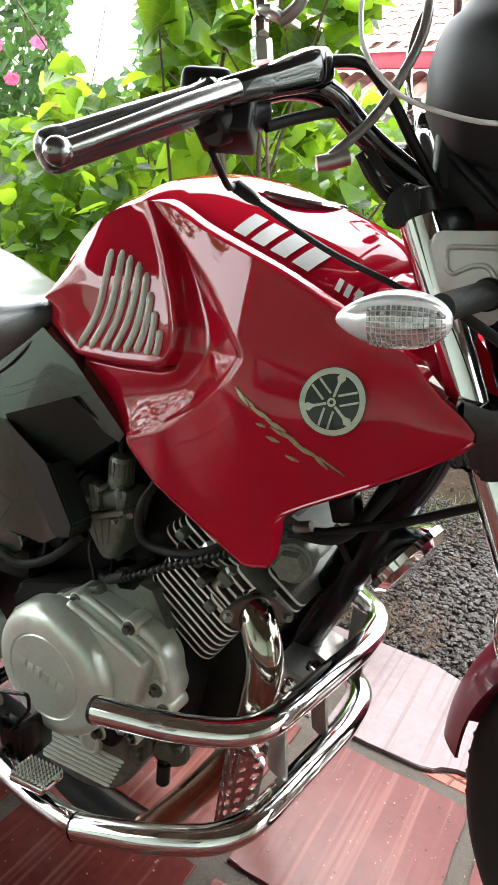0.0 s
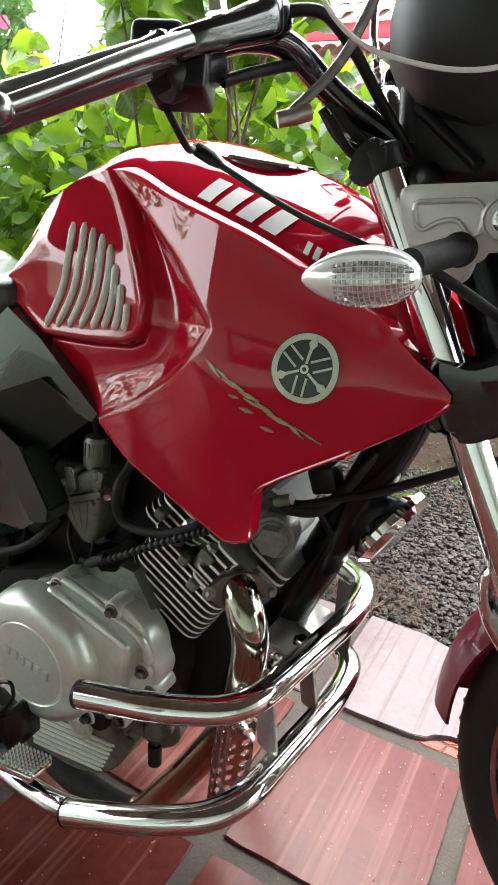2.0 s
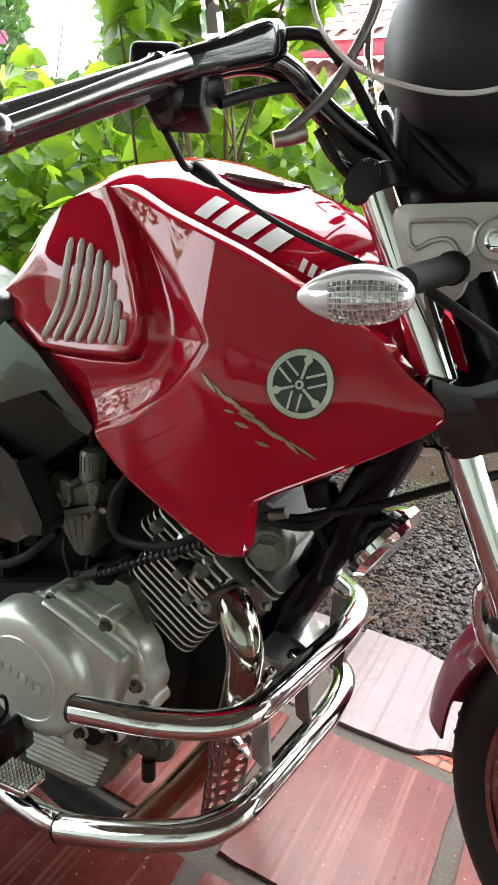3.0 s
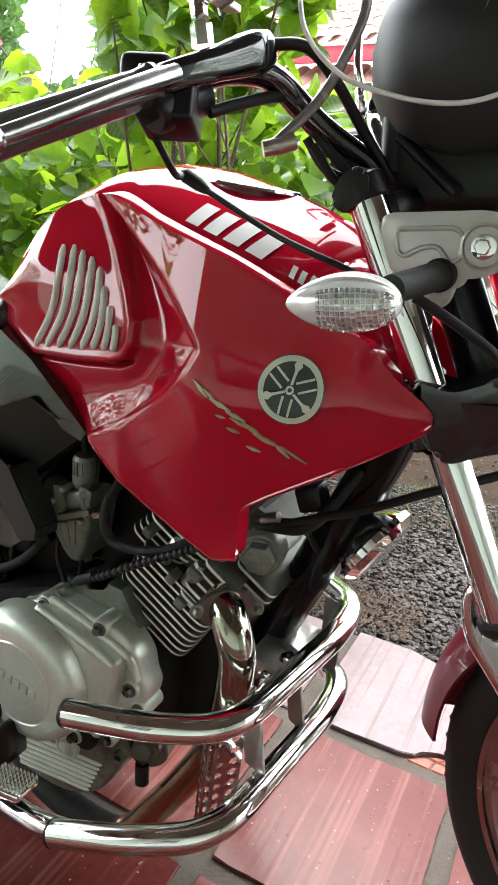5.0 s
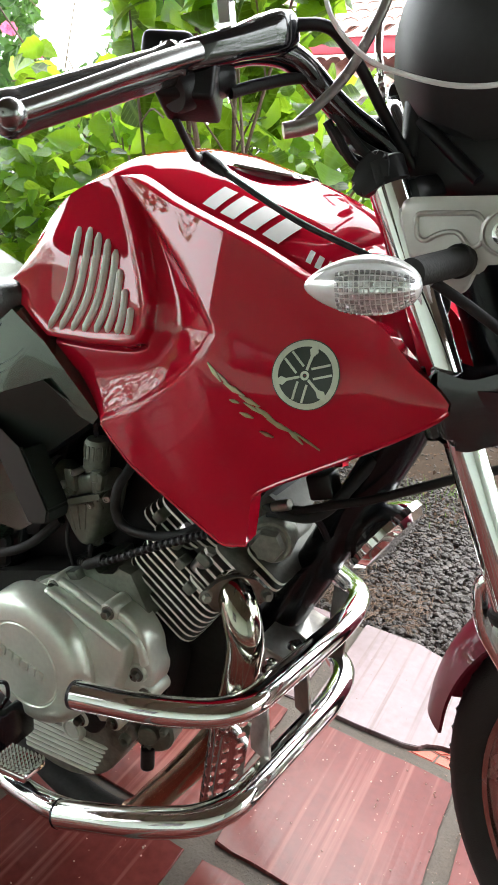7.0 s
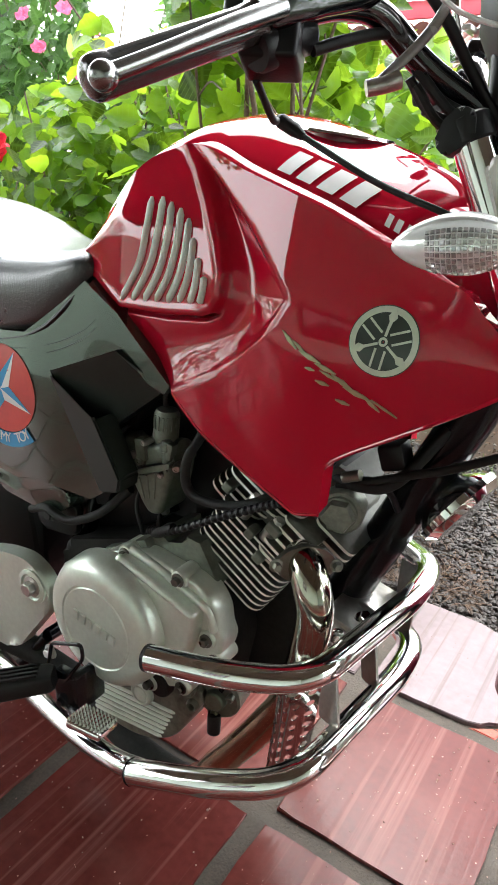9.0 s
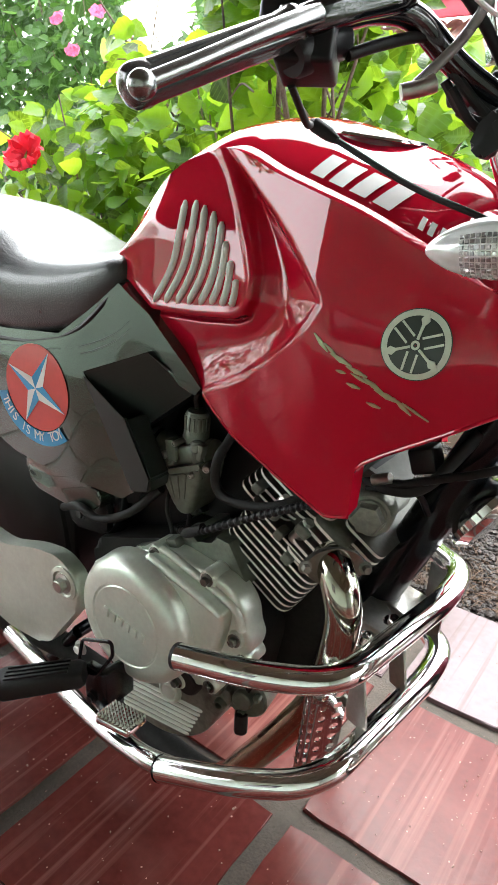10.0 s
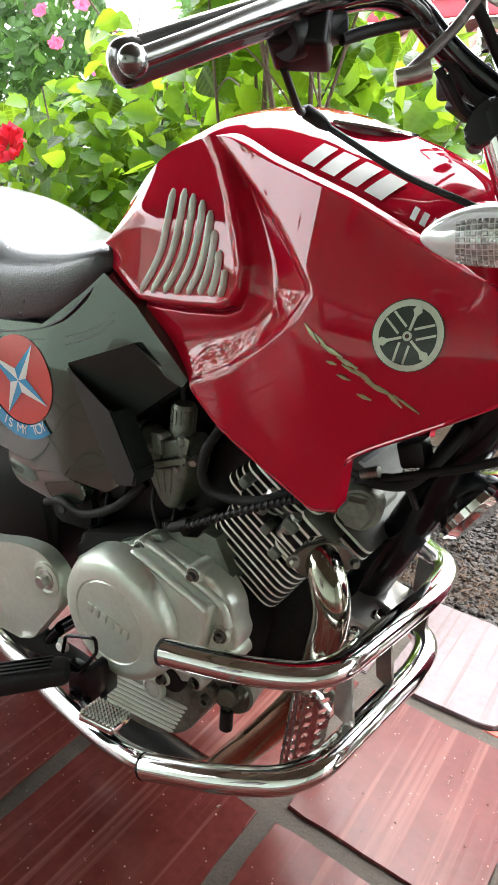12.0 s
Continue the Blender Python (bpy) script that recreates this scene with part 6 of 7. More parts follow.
for i, ch in enumerate(text):
    if ch == " ":
        continue
    cu = bpy.data.curves.new("letter", "FONT")
    cu.body, cu.size, cu.align_x, cu.extrude = ch, 0.0205, "CENTER", 0.0002
    ob = bpy.data.objects.new("letter", cu)
    me = bpy.data.meshes.new_from_object(ob)
    bpy.data.objects.remove(ob)
    a = radians(206 + i * (308 - 206) / (len(text) - 1))
    r = SR * 1.25
    x, z = SX + r * math.cos(a), SZ + 0.92 * r * math.sin(a)
    m = Matrix.Translation(on_cover(x, z, 0.0029)) @ Matrix.Rotation(-(a + math.pi / 2), 4, "Y") @ Matrix.Rotation(radians(90), 4, "X")
    me.transform(m)
    bm.from_mesh(me)
    bpy.data.meshes.remove(me)
part("lettering", bm, STICKER_WHITE, sticker, "white words THIS IS MY TOY")

# swing arm pivot plate, foot peg, brake pedal
for s in (1, -1):
    bm = bmesh.new()
    o = rounded([(-0.52, 0.40), (-0.32, 0.375), (-0.196, 0.362), (-0.12, 0.386), (-0.066, 0.393), (-0.026, 0.370), (-0.022, 0.325), (-0.07, 0.262), (-0.108, 0.212), (-0.204, 0.204), (-0.34, 0.24), (-0.52, 0.31)], 0.02)
    prism(bm, o, -0.172 * s, -0.148 * s, 0.007, 3)
    pl = part("footrest_plate", bm, ALU, bike, "silver footrest plate")
    bm = bmesh.new()
    lathe(bm, [(0.027, 0), (0.027, 0.003), (0.021, 0.004), (0.019, 0.001), (0.001, 0.001)], frame_of((-0.055, -0.172 * s, 0.352), (0, -s, 0)), 28)
    part("pivot_boss", bm, ALU, pl)
    bm = bmesh.new()
    bolt(bm, (-0.055, -0.173 * s, 0.352), (0, -s, 0), 0.0105, 0.013)
    part("pivot_bolt", bm, STEEL, pl)
    bm = bmesh.new()
    bolt(bm, (-0.04, -0.16 * s, 0.236), (0, -s, 0), 0.008, 0.01)
    part("plate_bolt", bm, STEEL, pl)
    # foot peg
    a, b = V(0.070, -0.245 * s, 0.306), V(-0.022, -0.315 * s, 0.283)
    m = frame_of(a, b - a, V(0, 0, 1))
    L = (b - a).length
    bm = bmesh.new()
    rings = []
    for h, w, t in ((0, 0.014, 0.011), (0.006, 0.017, 0.0135), (L * 0.9, 0.021, 0.0155), (L, 0.019, 0.013)):
        rings.append([m @ V(w * math.copysign(abs(math.cos(v)) ** 0.45, math.cos(v)), t * math.copysign(abs(math.sin(v)) ** 0.45, math.sin(v)), h) for v in [2 * math.pi * k / 24 for k in range(24)]])
    loft(bm, rings)
    for k in range(4):
        box(bm, (0.0032, 0.0035, L * 0.72), m @ Matrix.Translation((-0.011 + 0.0073 * k, 0.0155, L * 0.5)), 0.001)
    peg = part("foot_peg", bm, RUBBER, bike, "ribbed black rubber foot peg", sharp=40)
    bm = bmesh.new()
    box(bm, (0.035, 0.016, 0.05), Matrix.Translation((0.075, -0.228 * s, 0.282)), 0.003)
    box(bm, (0.012, 0.05, 0.06), Matrix.Translation((0.088, -0.205 * s, 0.275)), 0.003)
    bolt(bm, (0.072, -0.237 * s, 0.262), (0, -s, 0), 0.006, 0.006)
    part("peg_bracket", bm, BLACK, peg)
bm = bmesh.new()
m = Matrix.Translation((0.150, -0.258, 0.287)) @ Matrix.Rotation(radians(8), 4, "Z") @ Matrix.Rotation(radians(-12), 4, "X")
box(bm, (0.052, 0.040, 0.012), m, 0.005, 3)
for i in range(9):
    for j in range(7):
        v = bmesh.ops.create_cone(bm, segments=4, radius1=0.0032, radius2=0.0006, depth=0.004, cap_ends=True, matrix=m @ Matrix.Translation((-0.0225 + i * 0.0056, -0.0165 + j * 0.0055, 0.0078)))
pedal = part("brake_pedal", bm, CHROME, bike, "chrome brake pedal with a knurled pad", sharp=20)
bm = bmesh.new()
tube(bm, spline([(0.150, -0.25, 0.278), (0.115, -0.245, 0.262), (0.07, -0.225, 0.252), (0.02, -0.2, 0.25)], 6), 0.008, 12)
part("pedal_arm", bm, BLACK, pedal)
bm = bmesh.new()
tube(bm, bent([(0.040, -0.232, 0.288), (0.066, -0.242, 0.357), (0.120, -0.242, 0.380), (0.122, -0.242, 0.360), (0.078, -0.235, 0.296)], 0.008), 0.0024, 8)
part("pedal_spring", bm, BLACK, pedal, "bent black wire spring")

# rear wheel and mudguard, mostly behind the covers
RH = V(-0.50, 0, 0.305)
bm = bmesh.new()
lathe(bm, [(0.245, -0.034), (0.27, -0.045), (0.295, -0.040), (0.306, 0.0), (0.295, 0.040), (0.27, 0.045), (0.245, 0.034)], frame_of(RH, (0, 1, 0)), 90, caps=False)
rw = part("rear_tyre", bm, TYRE, bike, "black rear tyre", sharp=60)
bm = bmesh.new()
lathe(bm, [(0.245, -0.034), (0.225, -0.025), (0.215, 0), (0.225, 0.025), (0.245, 0.034)], frame_of(RH, (0, 1, 0)), 72, caps=False)
lathe(bm, [(0.02, -0.09), (0.06, -0.08), (0.065, 0.0), (0.06, 0.08), (0.02, 0.09)], frame_of(RH, (0, 1, 0)), 32)
for k in range(5):
    f = frame_of(RH, (0, 1, 0)) @ Matrix.Rotation(2 * math.pi * k / 5, 4, "Z")
    tube(bm, [f @ V(0.05, 0, 0), f @ V(0.222, 0, 0)], 0.014, 10)
part("rear_rim", bm, ALU, rw)
bm = bmesh.new()
for s in (1, -1):
    tube(bm, [(-0.50, 0.14 * s, 0.33), (-0.42, 0.135 * s, 0.66)], 0.012, 12)
    pts = [V(-0.50, 0.14 * s, 0.36).lerp(V(-0.43, 0.136 * s, 0.62), t / 60) for t in range(61)]
    tube(bm, pts, [0.028 if k % 6 < 3 else 0.02 for k in range(61)], 18)
part("rear_shocks", bm, CHROME, bike)
bm = bmesh.new()
rings = []
for i in range(30):
    a = radians(-10 + 150 * i / 29)
    rings.append([RH + V(-math.cos(a + 0.9) * rr, w, math.sin(a + 0.9) * rr) for w, rr in ((-0.075, 0.33), (-0.06, 0.345), (0, 0.352), (0.06, 0.345), (0.075, 0.33), (0.06, 0.34), (0, 0.347), (-0.06, 0.34))])
loft(bm, rings)
part("rear_mudguard", bm, PLASTIC, bike, "black rear mudguard")
bm = bmesh.new()
for s in (1, -1):
    tube(bm, bent([(-0.16, 0.07 * s, 0.15), (-0.26, 0.08 * s, 0.02), (-0.29, 0.09 * s, 0.009)], 0.03), 0.011, 12)
tube(bm, [(-0.16, -0.07, 0.15), (-0.16, 0.07, 0.15)], 0.012, 12)
part("centre_stand", bm, BLACK, bike, "black centre stand on the tiles")

# ---- garden ----
rng = np.random.default_rng(7)


def leaf_shape(n=8):
    """Half widths along a toothed oval leaf, 1 long, with a drawn-out tip."""
    t = np.linspace(0, 1, n + 1)
    w = 0.40 * np.sin(math.pi * t ** 0.72) ** 0.75 * (1 - 0.35 * t ** 2)
    return t, w * (1 + 0.07 * (-1.0) ** np.arange(n + 1))


def leaves(name, count, place, size, mat, label, droop=0.5, toward=(0.2, -0.6, 0.75)):
    """Thousands of leaves in one mesh; place gives a point, or None to leave a gap."""
    t, w = leaf_shape(8 if size[1] > 0.105 else 5)
    verts, faces, uvs = [], [], []
    tw = np.array(toward)
    for made in range(count):
        p = place()
        if p is None:
            continue
        s = rng.uniform(*size)
        n = tw + rng.normal(0, 0.55, 3)
        n /= np.linalg.norm(n)
        d = rng.normal(0, 1, 3) + np.array([0, -0.2, -droop])
        d -= n * d.dot(n)
        d /= np.linalg.norm(d)
        b = np.cross(n, d)
        fold, curl, slim = rng.uniform(0.08, 0.35), rng.uniform(-0.15, 0.4), rng.uniform(0.8, 1.1)
        k0 = len(verts)
        for i in range(len(t)):
            c = np.array(p) + d * (t[i] * s) - n * (curl * s * t[i] ** 2)
            verts.append(c)
            uvs.append((0.0, t[i]))
            if 0 < i < len(t) - 1:
                ww = w[i] * s * slim
                verts.append(c + b * ww + n * fold * ww)
                verts.append(c - b * ww + n * fold * ww)
                uvs += [(w[i], t[i]), (-w[i], t[i])]
        m = len(t) - 2

        def mid(i):
            return k0 if i == 0 else k0 + 1 + 3 * (i - 1)

        for i in range(len(t) - 1):
            a, e = mid(i), mid(i + 1)
            if i == 0:
                faces += [(a, e, e + 1), (a, e + 2, e)]
            elif i == m:
                faces += [(a, e, a + 1), (a, a + 2, e)]
            else:
                faces += [(a, e, e + 1, a + 1), (a, a + 2, e + 2, e)]
    me = bpy.data.meshes.new(name)
    me.from_pydata([tuple(v) for v in verts], [], faces)
    layer = me.uv_layers.new(name="leaf")
    flat = np.array(uvs)[[i for f in faces for i in f]]
    layer.data.foreach_set("uv", flat.ravel())
    me.materials.append(mat)
    me.shade_smooth()
    return me


def shrub(name, label, center, spread, height, count, size, mat, stems, gap=None, low=0.3, seed=1):
    """A shrub: stems from one root, and a crown of many leaves."""
    ob = thing(name, label, "shrub", at=(0, 0, 0))
    r = random.Random(seed)
    bm = bmesh.new()
    for k in range(stems):
        a = r.uniform(0, 2 * math.pi)
        q = V(center[0] + r.uniform(-0.3, 0.3) * spread[0], center[1] + r.uniform(-0.3, 0.3) * spread[1], -0.04)
        e = V(center[0] + r.uniform(-0.9, 0.9) * spread[0], center[1] + r.uniform(-0.7, 0.7) * spread[1], height * r.uniform(0.7, 1.0))
        mid = q.lerp(e, 0.5) + V(r.uniform(-0.1, 0.1), r.uniform(-0.1, 0.1), 0.1)
        pts = spline([q, mid, e], 6)
        tube(bm, pts, [0.010 - 0.007 * i / (len(pts) - 1) for i in range(len(pts))], 7)
        for j in range(4):
            b0 = pts[3 + 2 * j]
            e2 = b0 + V(r.uniform(-0.3, 0.3), r.uniform(-0.25, 0.25), r.uniform(0.0, 0.3))
            tube(bm, spline([b0, b0.lerp(e2, 0.5) + V(0, 0, 0.03), e2], 4), 0.003, 6)
    tagged(part("stem_tangle", bm, BARK, ob, "thin woody stems"), kind="stuff")

    def place():
        while True:
            u = rng.uniform(-1, 1, 3)
            rr = (u ** 2).sum()
            if 0.12 < rr < 1:
                break
        p = np.array([center[0] + u[0] * spread[0], center[1] + u[1] * spread[1], low + (u[2] * 0.5 + 0.5) * (height - low)])
        lump = noise.noise(Vector(p) * 2.3 + Vector((seed, 0, 0)))
        if lump < -0.22 or (gap and gap(p)):
            return None
        return p

    me = leaves("leaves", count, place, size, mat, "")
    lv = new("leaves", me)
    lv.parent = ob
    tagged(lv, "many toothed green leaves", kind="stuff")
    return ob


def sky_gap(p):
    # the clearing through the bushes, open to the bright sky
    off = (p[0] + 1.15) * 0.723 + (p[1] - 1.25) * 0.692
    far = max(0, p[1] - 1.25)
    return abs(off) < 0.11 + 0.07 * far and p[2] > 1.24 + 0.2 * far + 0.5 * abs(off)


shrub("hibiscus_bush", "leafy green hibiscus bush growing behind the motorcycle", (-0.95, 1.55), (1.0, 0.5), 1.62, 2900, (0.055, 0.135), LEAF, 12, sky_gap, 0.05, 3)
shrub("hibiscus_bush", "low leafy bush close behind the motorcycle", (-1.55, 1.35), (0.85, 0.45), 1.2, 1500, (0.06, 0.125), LEAF, 8, sky_gap, 0.02, 4)
shrub("hibiscus_bush", "leafy green bush beside the gravel", (-0.05, 2.6), (0.55, 0.35), 1.45, 420, (0.06, 0.11), LEAF, 7, None, 0.62, 5)
shrub("rose_bush", "dense small-leaved rose bush with pink flowers further back", (-4.2, 3.6), (1.7, 0.9), 2.9, 10500, (0.07, 0.13), LEAF_DARK, 14, sky_gap, 0.0, 6)
shrub("hibiscus_bush", "overhanging branch with broad backlit leaves", (-0.60, 1.25), (0.42, 0.26), 1.78, 380, (0.085, 0.15), LEAF, 4, sky_gap, 1.25, 8)
shrub("garden_hedge", "dark green hedge along the end of the garden", (-3.5, 6.5), (3.5, 0.8), 1.9, 5000, (0.08, 0.14), LEAF_DARK, 14, None, 0.0, 9)
shrub("garden_hedge", "green hedge at the far side of the lawn", (2.6, 5.6), (2.2, 0.7), 1.2, 2600, (0.07, 0.12), LEAF_DARK, 10, None, 0.0, 10)

# unseen hedges, added to mottle the sky reflected in paint and chrome
shrub("garden_hedge", "unseen tall hedge beyond the open porch end, added to break up reflections", (-7.2, -1.6), (0.9, 3.0), 3.6, 2600, (0.14, 0.26), LEAF_DARK, 10, None, 0.0, 11)
shrub("garden_hedge", "unseen tall hedge beyond the house end, added to break up reflections", (7.6, 0.6), (0.9, 3.4), 3.4, 2600, (0.14, 0.26), LEAF_DARK, 10, None, 0.0, 12)
shrub("garden_hedge", "unseen leafy hedge beyond the low parapet, added to dim reflections", (-4.8, -6.6), (2.6, 0.7), 3.1, 2600, (0.12, 0.24), LEAF_DARK, 8, None, 0.0, 13)

# bare stems of the bush that show against the light
bush_stems = thing("bush_stems", "thin brown upright stems of the hibiscus bush", "shrub stems")
for pts, r in (([(-0.42, 1.25, -0.03), (-0.46, 1.22, 0.6), (-0.49, 1.20, 1.1), (-0.50, 1.18, 1.55)], 0.0105), ([(-0.40, 1.2, -0.03), (-0.50, 1.12, 0.7), (-0.535, 1.08, 1.05), (-0.60, 1.06, 1.3)], 0.012), ([(-0.50, 1.15, -0.03), (-0.56, 1.10, 0.8), (-0.575, 1.08, 1.18), (-0.57, 1.1, 1.4)], 0.010)):
    bm = bmesh.new()
    p = spline(pts, 6)
    tube(bm, p, [r * (1 - 0.45 * k / len(p)) for k in range(len(p))], 9)
    part("stem", bm, BARK, bush_stems)


def blossom(name, label, at, size, mat, n=7, seed=0):
    ob = thing(name, label, "flower", at=at)
    r = random.Random(seed)
    for k in range(n):
        a = 2 * math.pi * k / n
        bm = bmesh.new()
        rows = []
        for i in range(5):
            t = i / 4
            w = size * 0.42 * math.sin(math.pi * min(0.97, 0.08 + t * 0.85)) ** 0.7
            rows.append([V(math.cos(a) * t * size * 0.75 - math.sin(a) * w * u, math.sin(a) * t * size * 0.75 + math.cos(a) * w * u, size * (0.45 * t + 0.07 * math.sin(5 * u + k)) - 0.1 * size * t * t + 0.012 * r.uniform(-1, 1)) for u in (-1, -0.5, 0, 0.5, 1)])
        loft(bm, rows, caps=False, closed=False)
        part("petal", bm, mat, ob)
    bm = bmesh.new()
    tube(bm, [(0, 0, -size * 0.4), (0, 0, 0.0)], [0.004, 0.009], 8)
    part("stalk", bm, BARK, ob)
    ob.rotation_euler = (radians(55), 0, radians(r.uniform(-20, 40)))
    return ob


blossom("red_rose", "crimson double rose among the leaves", (-1.60, 0.98, 0.93), 0.105, PETAL, 9, 1)
blossom("red_rose", "small crimson rose seen past the fork", (0.30, 4.0, 0.03), 0.09, PETAL, 7, 2)
for k, (x, y, z) in enumerate(((-3.25, 2.85, 1.84), (-3.65, 2.85, 1.83), (-3.05, 2.8, 1.45), (-3.45, 2.8, 1.62), (-2.9, 2.8, 1.68))):
    blossom("pink_flower", "small pink garden flower on the bush", (x, y, z), 0.075, PINK, 6, 10 + k)


# house with a clay tile roof at the end of the garden
house = thing("garden_house", "white house with a clay tile roof and red fascia", "house", at=(-1.5, 8.5, -0.035))
bm = bmesh.new()
box(bm, (6.0, 3.0, 2.25), Matrix.Translation((0.6, 0.4, 1.12)), 0.01)
part("house_wall", bm, HOUSE_WALL, house)
bm = bmesh.new()
box(bm, (6.8, 0.06, 0.16), Matrix.Translation((0.6, -1.62, 2.60)), 0.006)
part("fascia", bm, RED_BEAM, house, "red painted fascia board")
bm = bmesh.new()
pitch = radians(26)
for i in range(34):
    for j in range(11):
        x, d = -2.75 + i * 0.2, j * 0.36
        c = V(x, -1.75 + d * math.cos(pitch), 2.68 + d * math.sin(pitch))
        f = Matrix.Translation(c) @ Matrix.Rotation(pitch, 4, "X")
        rows = []
        for yy in (0, 0.42):
            rows.append([f @ V(0.095 * math.cos(a), yy, 0.055 * math.sin(a) + 0.02 - 0.03 * yy) for a in [math.pi * k / 6 for k in range(7)]])
        loft(bm, rows, caps=False, closed=False)
        rows = [[f @ V(0.1 + 0.05 * (k - 1), yy, 0.012 * abs(k - 1) - 0.03 * yy) for k in range(3)] for yy in (0, 0.42)]
        loft(bm, rows, caps=False, closed=False)
roof = tagged(part("roof", bm, ROOF, house, "faded clay barrel tiles", sharp=60), kind="stuff")
shed = thing("garden_shed", "low outbuilding with a clay tile roof", "shed", at=(-2.6, 6.6, -0.035))
bm = bmesh.new()
box(bm, (1.9, 0.9, 1.75), Matrix.Translation((0.3, 0.4, 0.87)), 0.01)
part("shed_wall", bm, HOUSE_WALL, shed)
bm = bmesh.new()
for i in range(14):
    for j in range(4):
        f = Matrix.Translation((-0.95 + i * 0.19, -0.35 + j * 0.33 * math.cos(pitch), 1.95 + j * 0.33 * math.sin(pitch))) @ Matrix.Rotation(pitch, 4, "X")
        loft(bm, [[f @ V(0.09 * math.cos(a), yy, 0.05 * math.sin(a) + 0.02) for a in [math.pi * k / 6 for k in range(7)]] for yy in (0, 0.4)], caps=False, closed=False)
tagged(part("shed_roof", bm, ROOF, shed, "faded clay barrel tiles", sharp=60), kind="stuff")

# gravel bed, straw and weeds
verts, faces = [], []
base = bmesh.new()
bmesh.ops.create_icosphere(base, subdivisions=1, radius=1)
bv = np.array([v.co[:] for v in base.verts])
bf = [[v.index for v in f.verts] for f in base.faces]
base.free()
for k in range(24000):
    near = k < 19000
    x, y = (rng.uniform(-0.25, 1.0), rng.uniform(0.675, 1.7)) if near else (rng.uniform(-2.2, 1.8), rng.uniform(0.68, 3.0))
    coarse = smooth(0.1, 0.4, x) * smooth(1.7, 1.1, y)
    s = rng.uniform(0.0035, 0.0075) + 0.0045 * coarse * rng.uniform(0, 1)
    sc = s * rng.uniform(0.6, 1.25, 3) * np.array([1, 1, 0.7])
    a = rng.uniform(0, 2 * math.pi)
    v = bv * (1 + rng.normal(0, 0.16, (len(bv), 1))) * sc
    v = v @ np.array([[math.cos(a), -math.sin(a), 0], [math.sin(a), math.cos(a), 0], [0, 0, 1]])
    o = len(verts)
    verts += [tuple(q) for q in v + np.array([x, y, -0.028 + rng.uniform(0, 0.014)])]
    faces += [[i + o for i in f] for f in bf]
me = bpy.data.meshes.new("gravel")
me.from_pydata(verts, [], faces)
me.materials.append(GRAVEL)
gravel = tagged(new("gravel", me), "dark grey-brown gravel beside the tiled floor", "gravel", kind="stuff")
bm = bmesh.new()
for k in range(1000):
    x, y = rng.uniform(-0.1, 0.40), 0.70 + abs(rng.normal(0, 0.12))
    if k > 650:
        x, y = rng.uniform(-0.8, 0.35), rng.uniform(0.69, 1.6)
    a, l = rng.uniform(0, math.pi), rng.uniform(0.015, 0.05)
    c = V(x, y, -0.008 + rng.uniform(0, 0.012))
    d = V(math.cos(a), math.sin(a), rng.uniform(-0.1, 0.25)) * l / 2
    tube(bm, [c - d, c + V(0, 0, 0.004), c + d], rng.uniform(0.0004, 0.0009), 4)
tagged(part("straw", bm, DRY), "dry straw and twigs scattered on the gravel", "straw", kind="stuff")
# brown fallen leaves and bark on the bed
def litter():
    x, y = rng.uniform(-1.6, 1.6), 0.70 + abs(rng.normal(0, 1.0))
    if rng.uniform() < 0.88 and x > 0.1 and y < 1.35:
        return None
    return np.array([x, y, -0.020 + rng.uniform(0, 0.012)])


tagged(new("leaf_litter", leaves("leaf_litter", 7000, litter, (0.006, 0.022), LITTER, "", 0.0, (0, 0, 1.6))), "brown fallen leaf litter over the gravel bed", "leaf litter", kind="stuff")
# lawn beyond the gravel
verts, faces = [], []
for k in range(14000):
    x, y = rng.uniform(-3, 4), rng.uniform(2.4, 5.5)
    if k < 110:
        x, y = rng.normal(0.22, 0.10), rng.normal(1.6, 0.10)
    h, a = rng.uniform(0.02, 0.06), rng.uniform(0, 2 * math.pi)
    o = len(verts)
    w = 0.0022
    verts += [(x - w * math.cos(a), y - w * math.sin(a), -0.035), (x + w * math.cos(a), y + w * math.sin(a), -0.035), (x + rng.normal(0, 0.015), y + rng.normal(0, 0.015), -0.035 + h)]
    faces.append((o, o + 1, o + 2))
me = bpy.data.meshes.new("lawn")
me.from_pydata(verts, [], faces)
me.materials.append(GRASS)
tagged(new("lawn", me), "short patchy lawn beyond the gravel", "grass", kind="stuff")

# crumbs of soil and mortar on the tiles
verts, faces = [], []
for k in range(600):
    x, y = rng.uniform(-0.5, 1.1), rng.uniform(-0.4, 0.66)
    if k > 350:
        x, y = rng.normal(0.62, 0.25), rng.normal(0.25, 0.18)
    sc = rng.uniform(0.0006, 0.0019) * rng.uniform(0.6, 1.3, 3)
    v = bv * (1 + rng.normal(0, 0.2, (len(bv), 1))) * sc
    o = len(verts)
    verts += [tuple(q) for q in v + np.array([x, min(y, 0.67), 0.0016])]
    faces += [[i + o for i in f] for f in bf]
me = bpy.data.meshes.new("crumbs")
me.from_pydata(verts, [], faces)
me.materials.append(CRUMB)
tagged(new("crumbs", me), "pale crumbs of soil and mortar scattered on the tiles", "crumbs", kind="stuff")

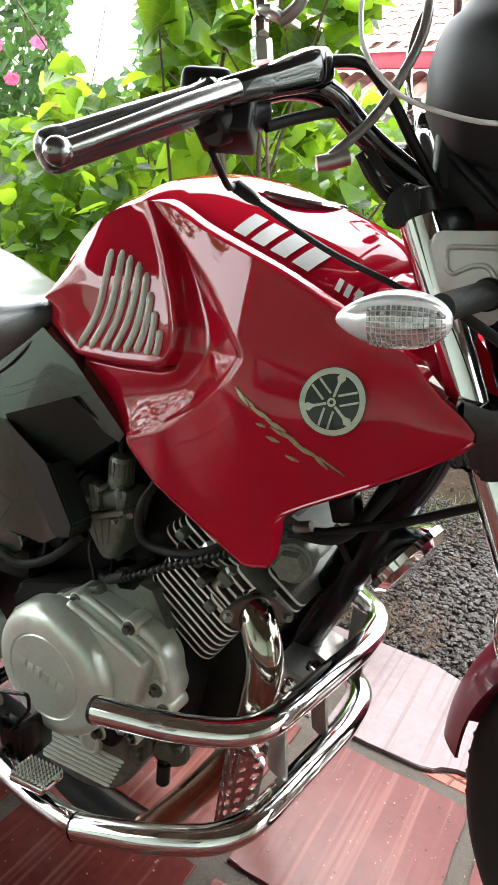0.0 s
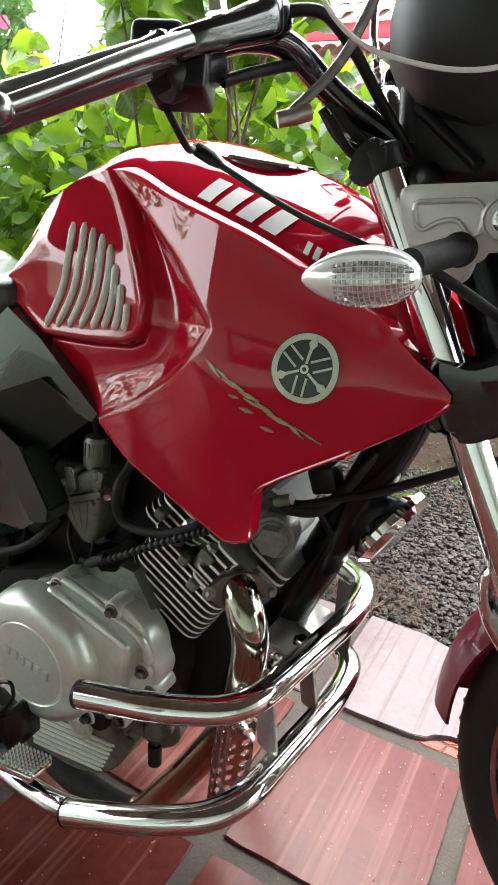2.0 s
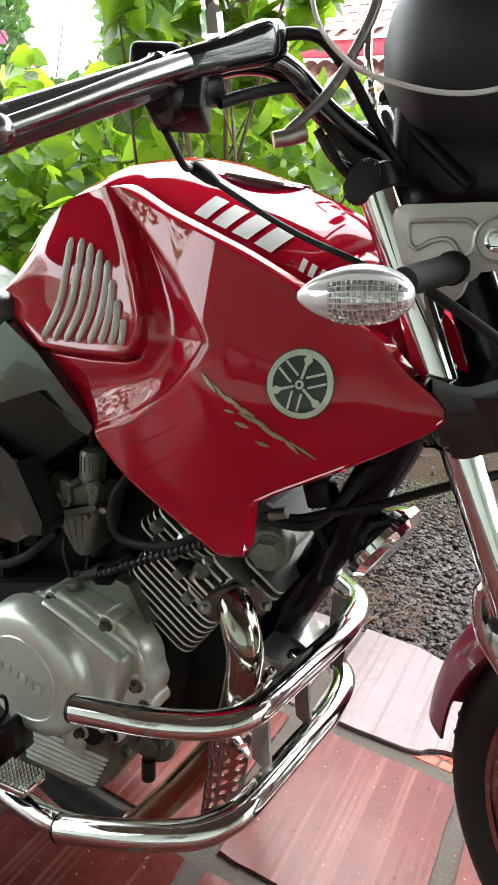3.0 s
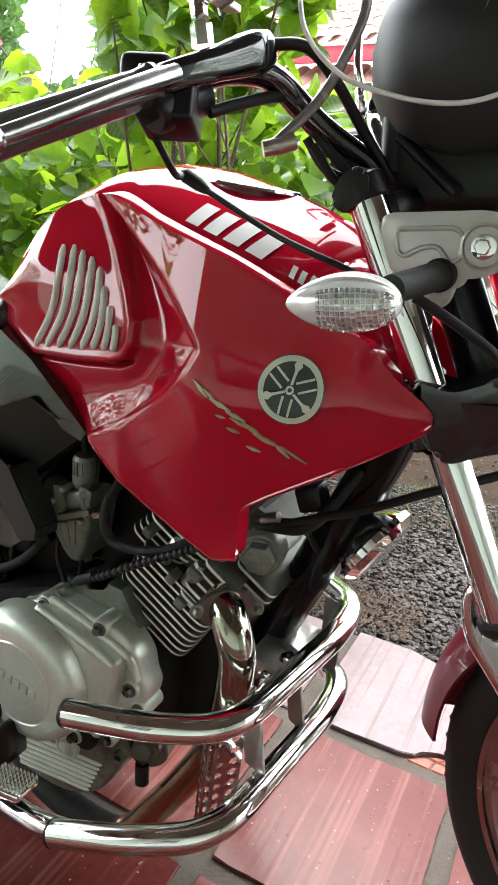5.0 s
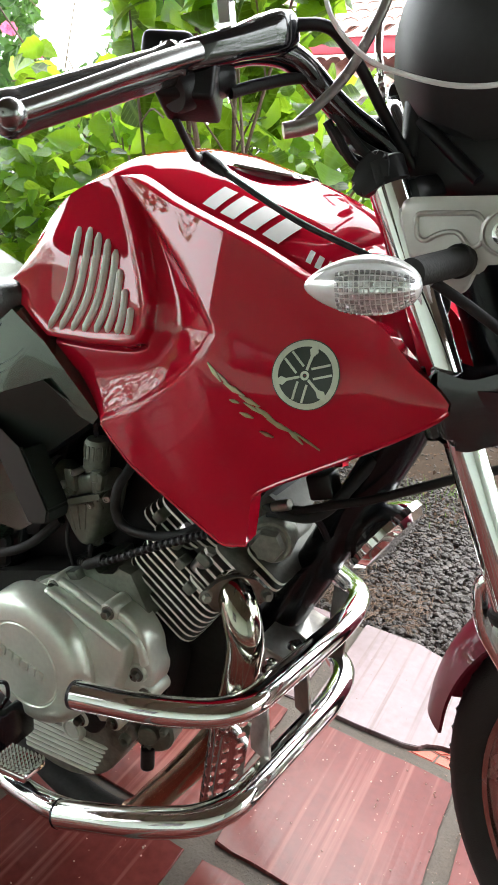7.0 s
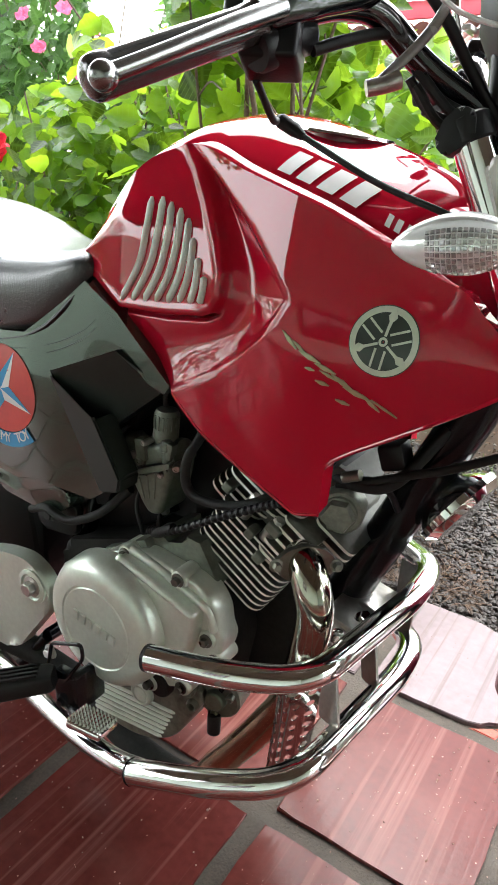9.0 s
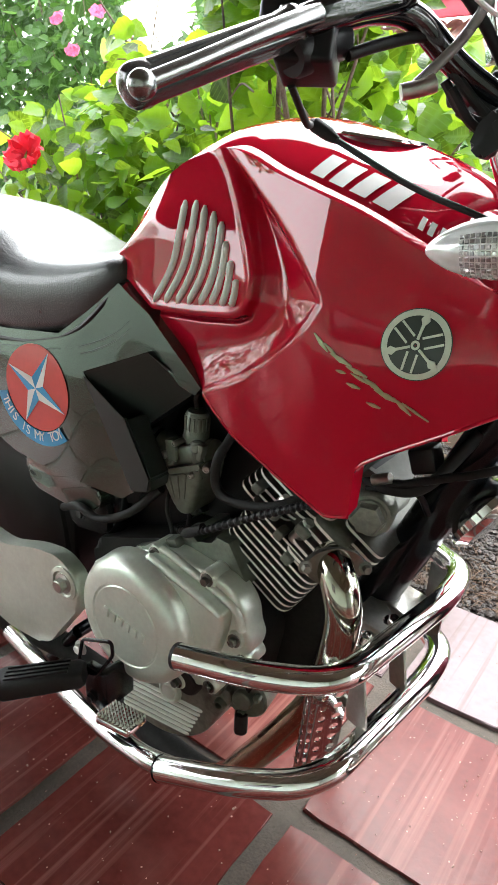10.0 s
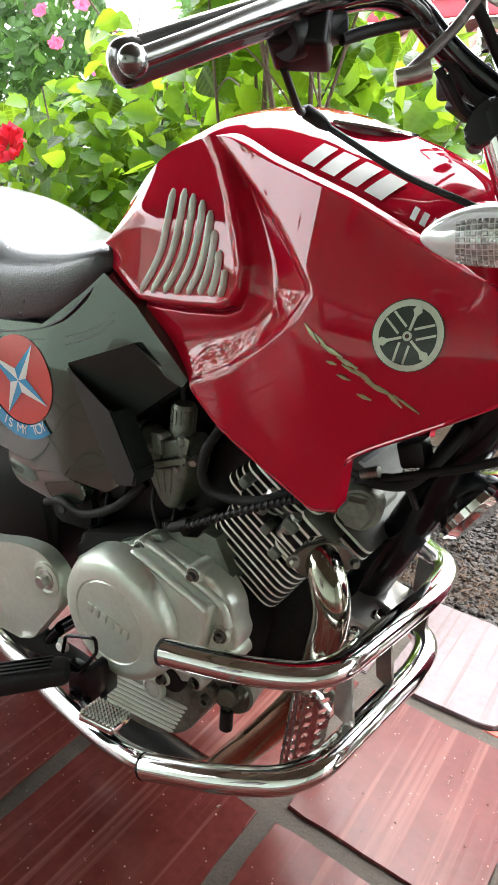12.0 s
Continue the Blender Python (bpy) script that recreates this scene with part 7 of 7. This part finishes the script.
# ---- floor tiles ----
def tile_mesh(seed, mat):
    r = random.Random(seed)
    bm = bmesh.new()
    x1, y1 = TILE_X, TILE_Y
    o = []
    for (ax, ay), (bx, by) in (((0, 0), (x1, 0)), ((x1, 0), (x1, y1)), ((x1, y1), (0, y1)), ((0, y1), (0, 0))):
        for k in range(9):
            t = k / 9
            j = 0.0 if k == 0 else r.uniform(-0.0013, 0.0013)
            o.append((ax + (bx - ax) * t + (j if ax == bx else 0), ay + (by - ay) * t + (j if ay == by else 0)))
    hi = [bm.verts.new((x, y, 0)) for x, y in o]
    lo = [bm.verts.new((x, y, -0.014)) for x, y in o]
    top = bm.faces.new(hi)
    for i in range(len(o)):
        bm.faces.new((hi[i], lo[i], lo[(i + 1) % len(o)], hi[(i + 1) % len(o)]))
    bmesh.ops.bevel(bm, geom=list(top.edges), offset=0.0022, segments=2, affect="EDGES")
    bmesh.ops.recalc_face_normals(bm, faces=bm.faces)
    me = bpy.data.meshes.new("tile")
    bm.to_mesh(me)
    bm.free()
    me.shade_smooth()
    me.set_sharp_from_angle(angle=radians(30))
    me.materials.append(mat)
    return me


kinds = [tile_mesh(s, TILE) for s in range(6)]
# edge row: reflected sky is put into the tile colour
sheen_tiles = [tile_mesh(s + 6, TILE_PALE) for s in range(3)]
rt = random.Random(5)
for i in range(-13, 13):
    for j in range(-10, 2):
        if (i, j) == (0, 1):
            continue
        ob = new("tile", sheen_tiles[rt.randrange(3)] if j == 1 else kinds[rt.randrange(6)])
        ob.parent = floor
        ob.location = (TX0 + i * PITCH_X, TY0 + j * PITCH_Y, rt.uniform(-0.0015, 0.0015))
        ob.rotation_euler = (rt.uniform(-0.004, 0.004), rt.uniform(-0.004, 0.004), rt.uniform(-0.004, 0.004))
# the cracked tile at the edge: a large slab, coloured pale for sky sheen, and red splinters
X0, Y0 = TX0, TY0 + PITCH_Y
slab = [(0, 0), (0.09, 0.0), (0.19, 0.004), (0.215, 0.012), (0.225, 0.028), (0.25, 0.04), (TILE_X, 0.045), (TILE_X, 0.25), (0.26, 0.27), (0.20, 0.30), (0.17, 0.306), (0.13, TILE_Y), (0, TILE_Y)]
bits = [[(0.198, 0.0), (0.245, 0.0), (0.25, 0.022), (0.235, 0.024), (0.222, 0.012)], [(0.249, 0.0), (TILE_X, 0.0), (TILE_X, 0.02), (0.254, 0.022)], [(0.238, 0.027), (0.256, 0.025), (0.27, 0.037), (0.252, 0.036)], [(0.26, 0.025), (TILE_X, 0.023), (TILE_X, 0.04), (0.274, 0.038)]]
for k, o in enumerate([slab] + bits):
    bm = bmesh.new()
    z = 0.004 if k == 0 else -0.004
    hi = [bm.verts.new((X0 + x, Y0 + y, z)) for x, y in o]
    lo = [bm.verts.new((X0 + x, Y0 + y, -0.014)) for x, y in o]
    top = bm.faces.new(hi)
    for i in range(len(o)):
        bm.faces.new((hi[i], lo[i], lo[(i + 1) % len(o)], hi[(i + 1) % len(o)]))
    bmesh.ops.bevel(bm, geom=list(top.edges), offset=0.0015, segments=2, affect="EDGES")
    part("tile", bm, TILE_PALE if k == 0 else TILE_BROKEN, floor)
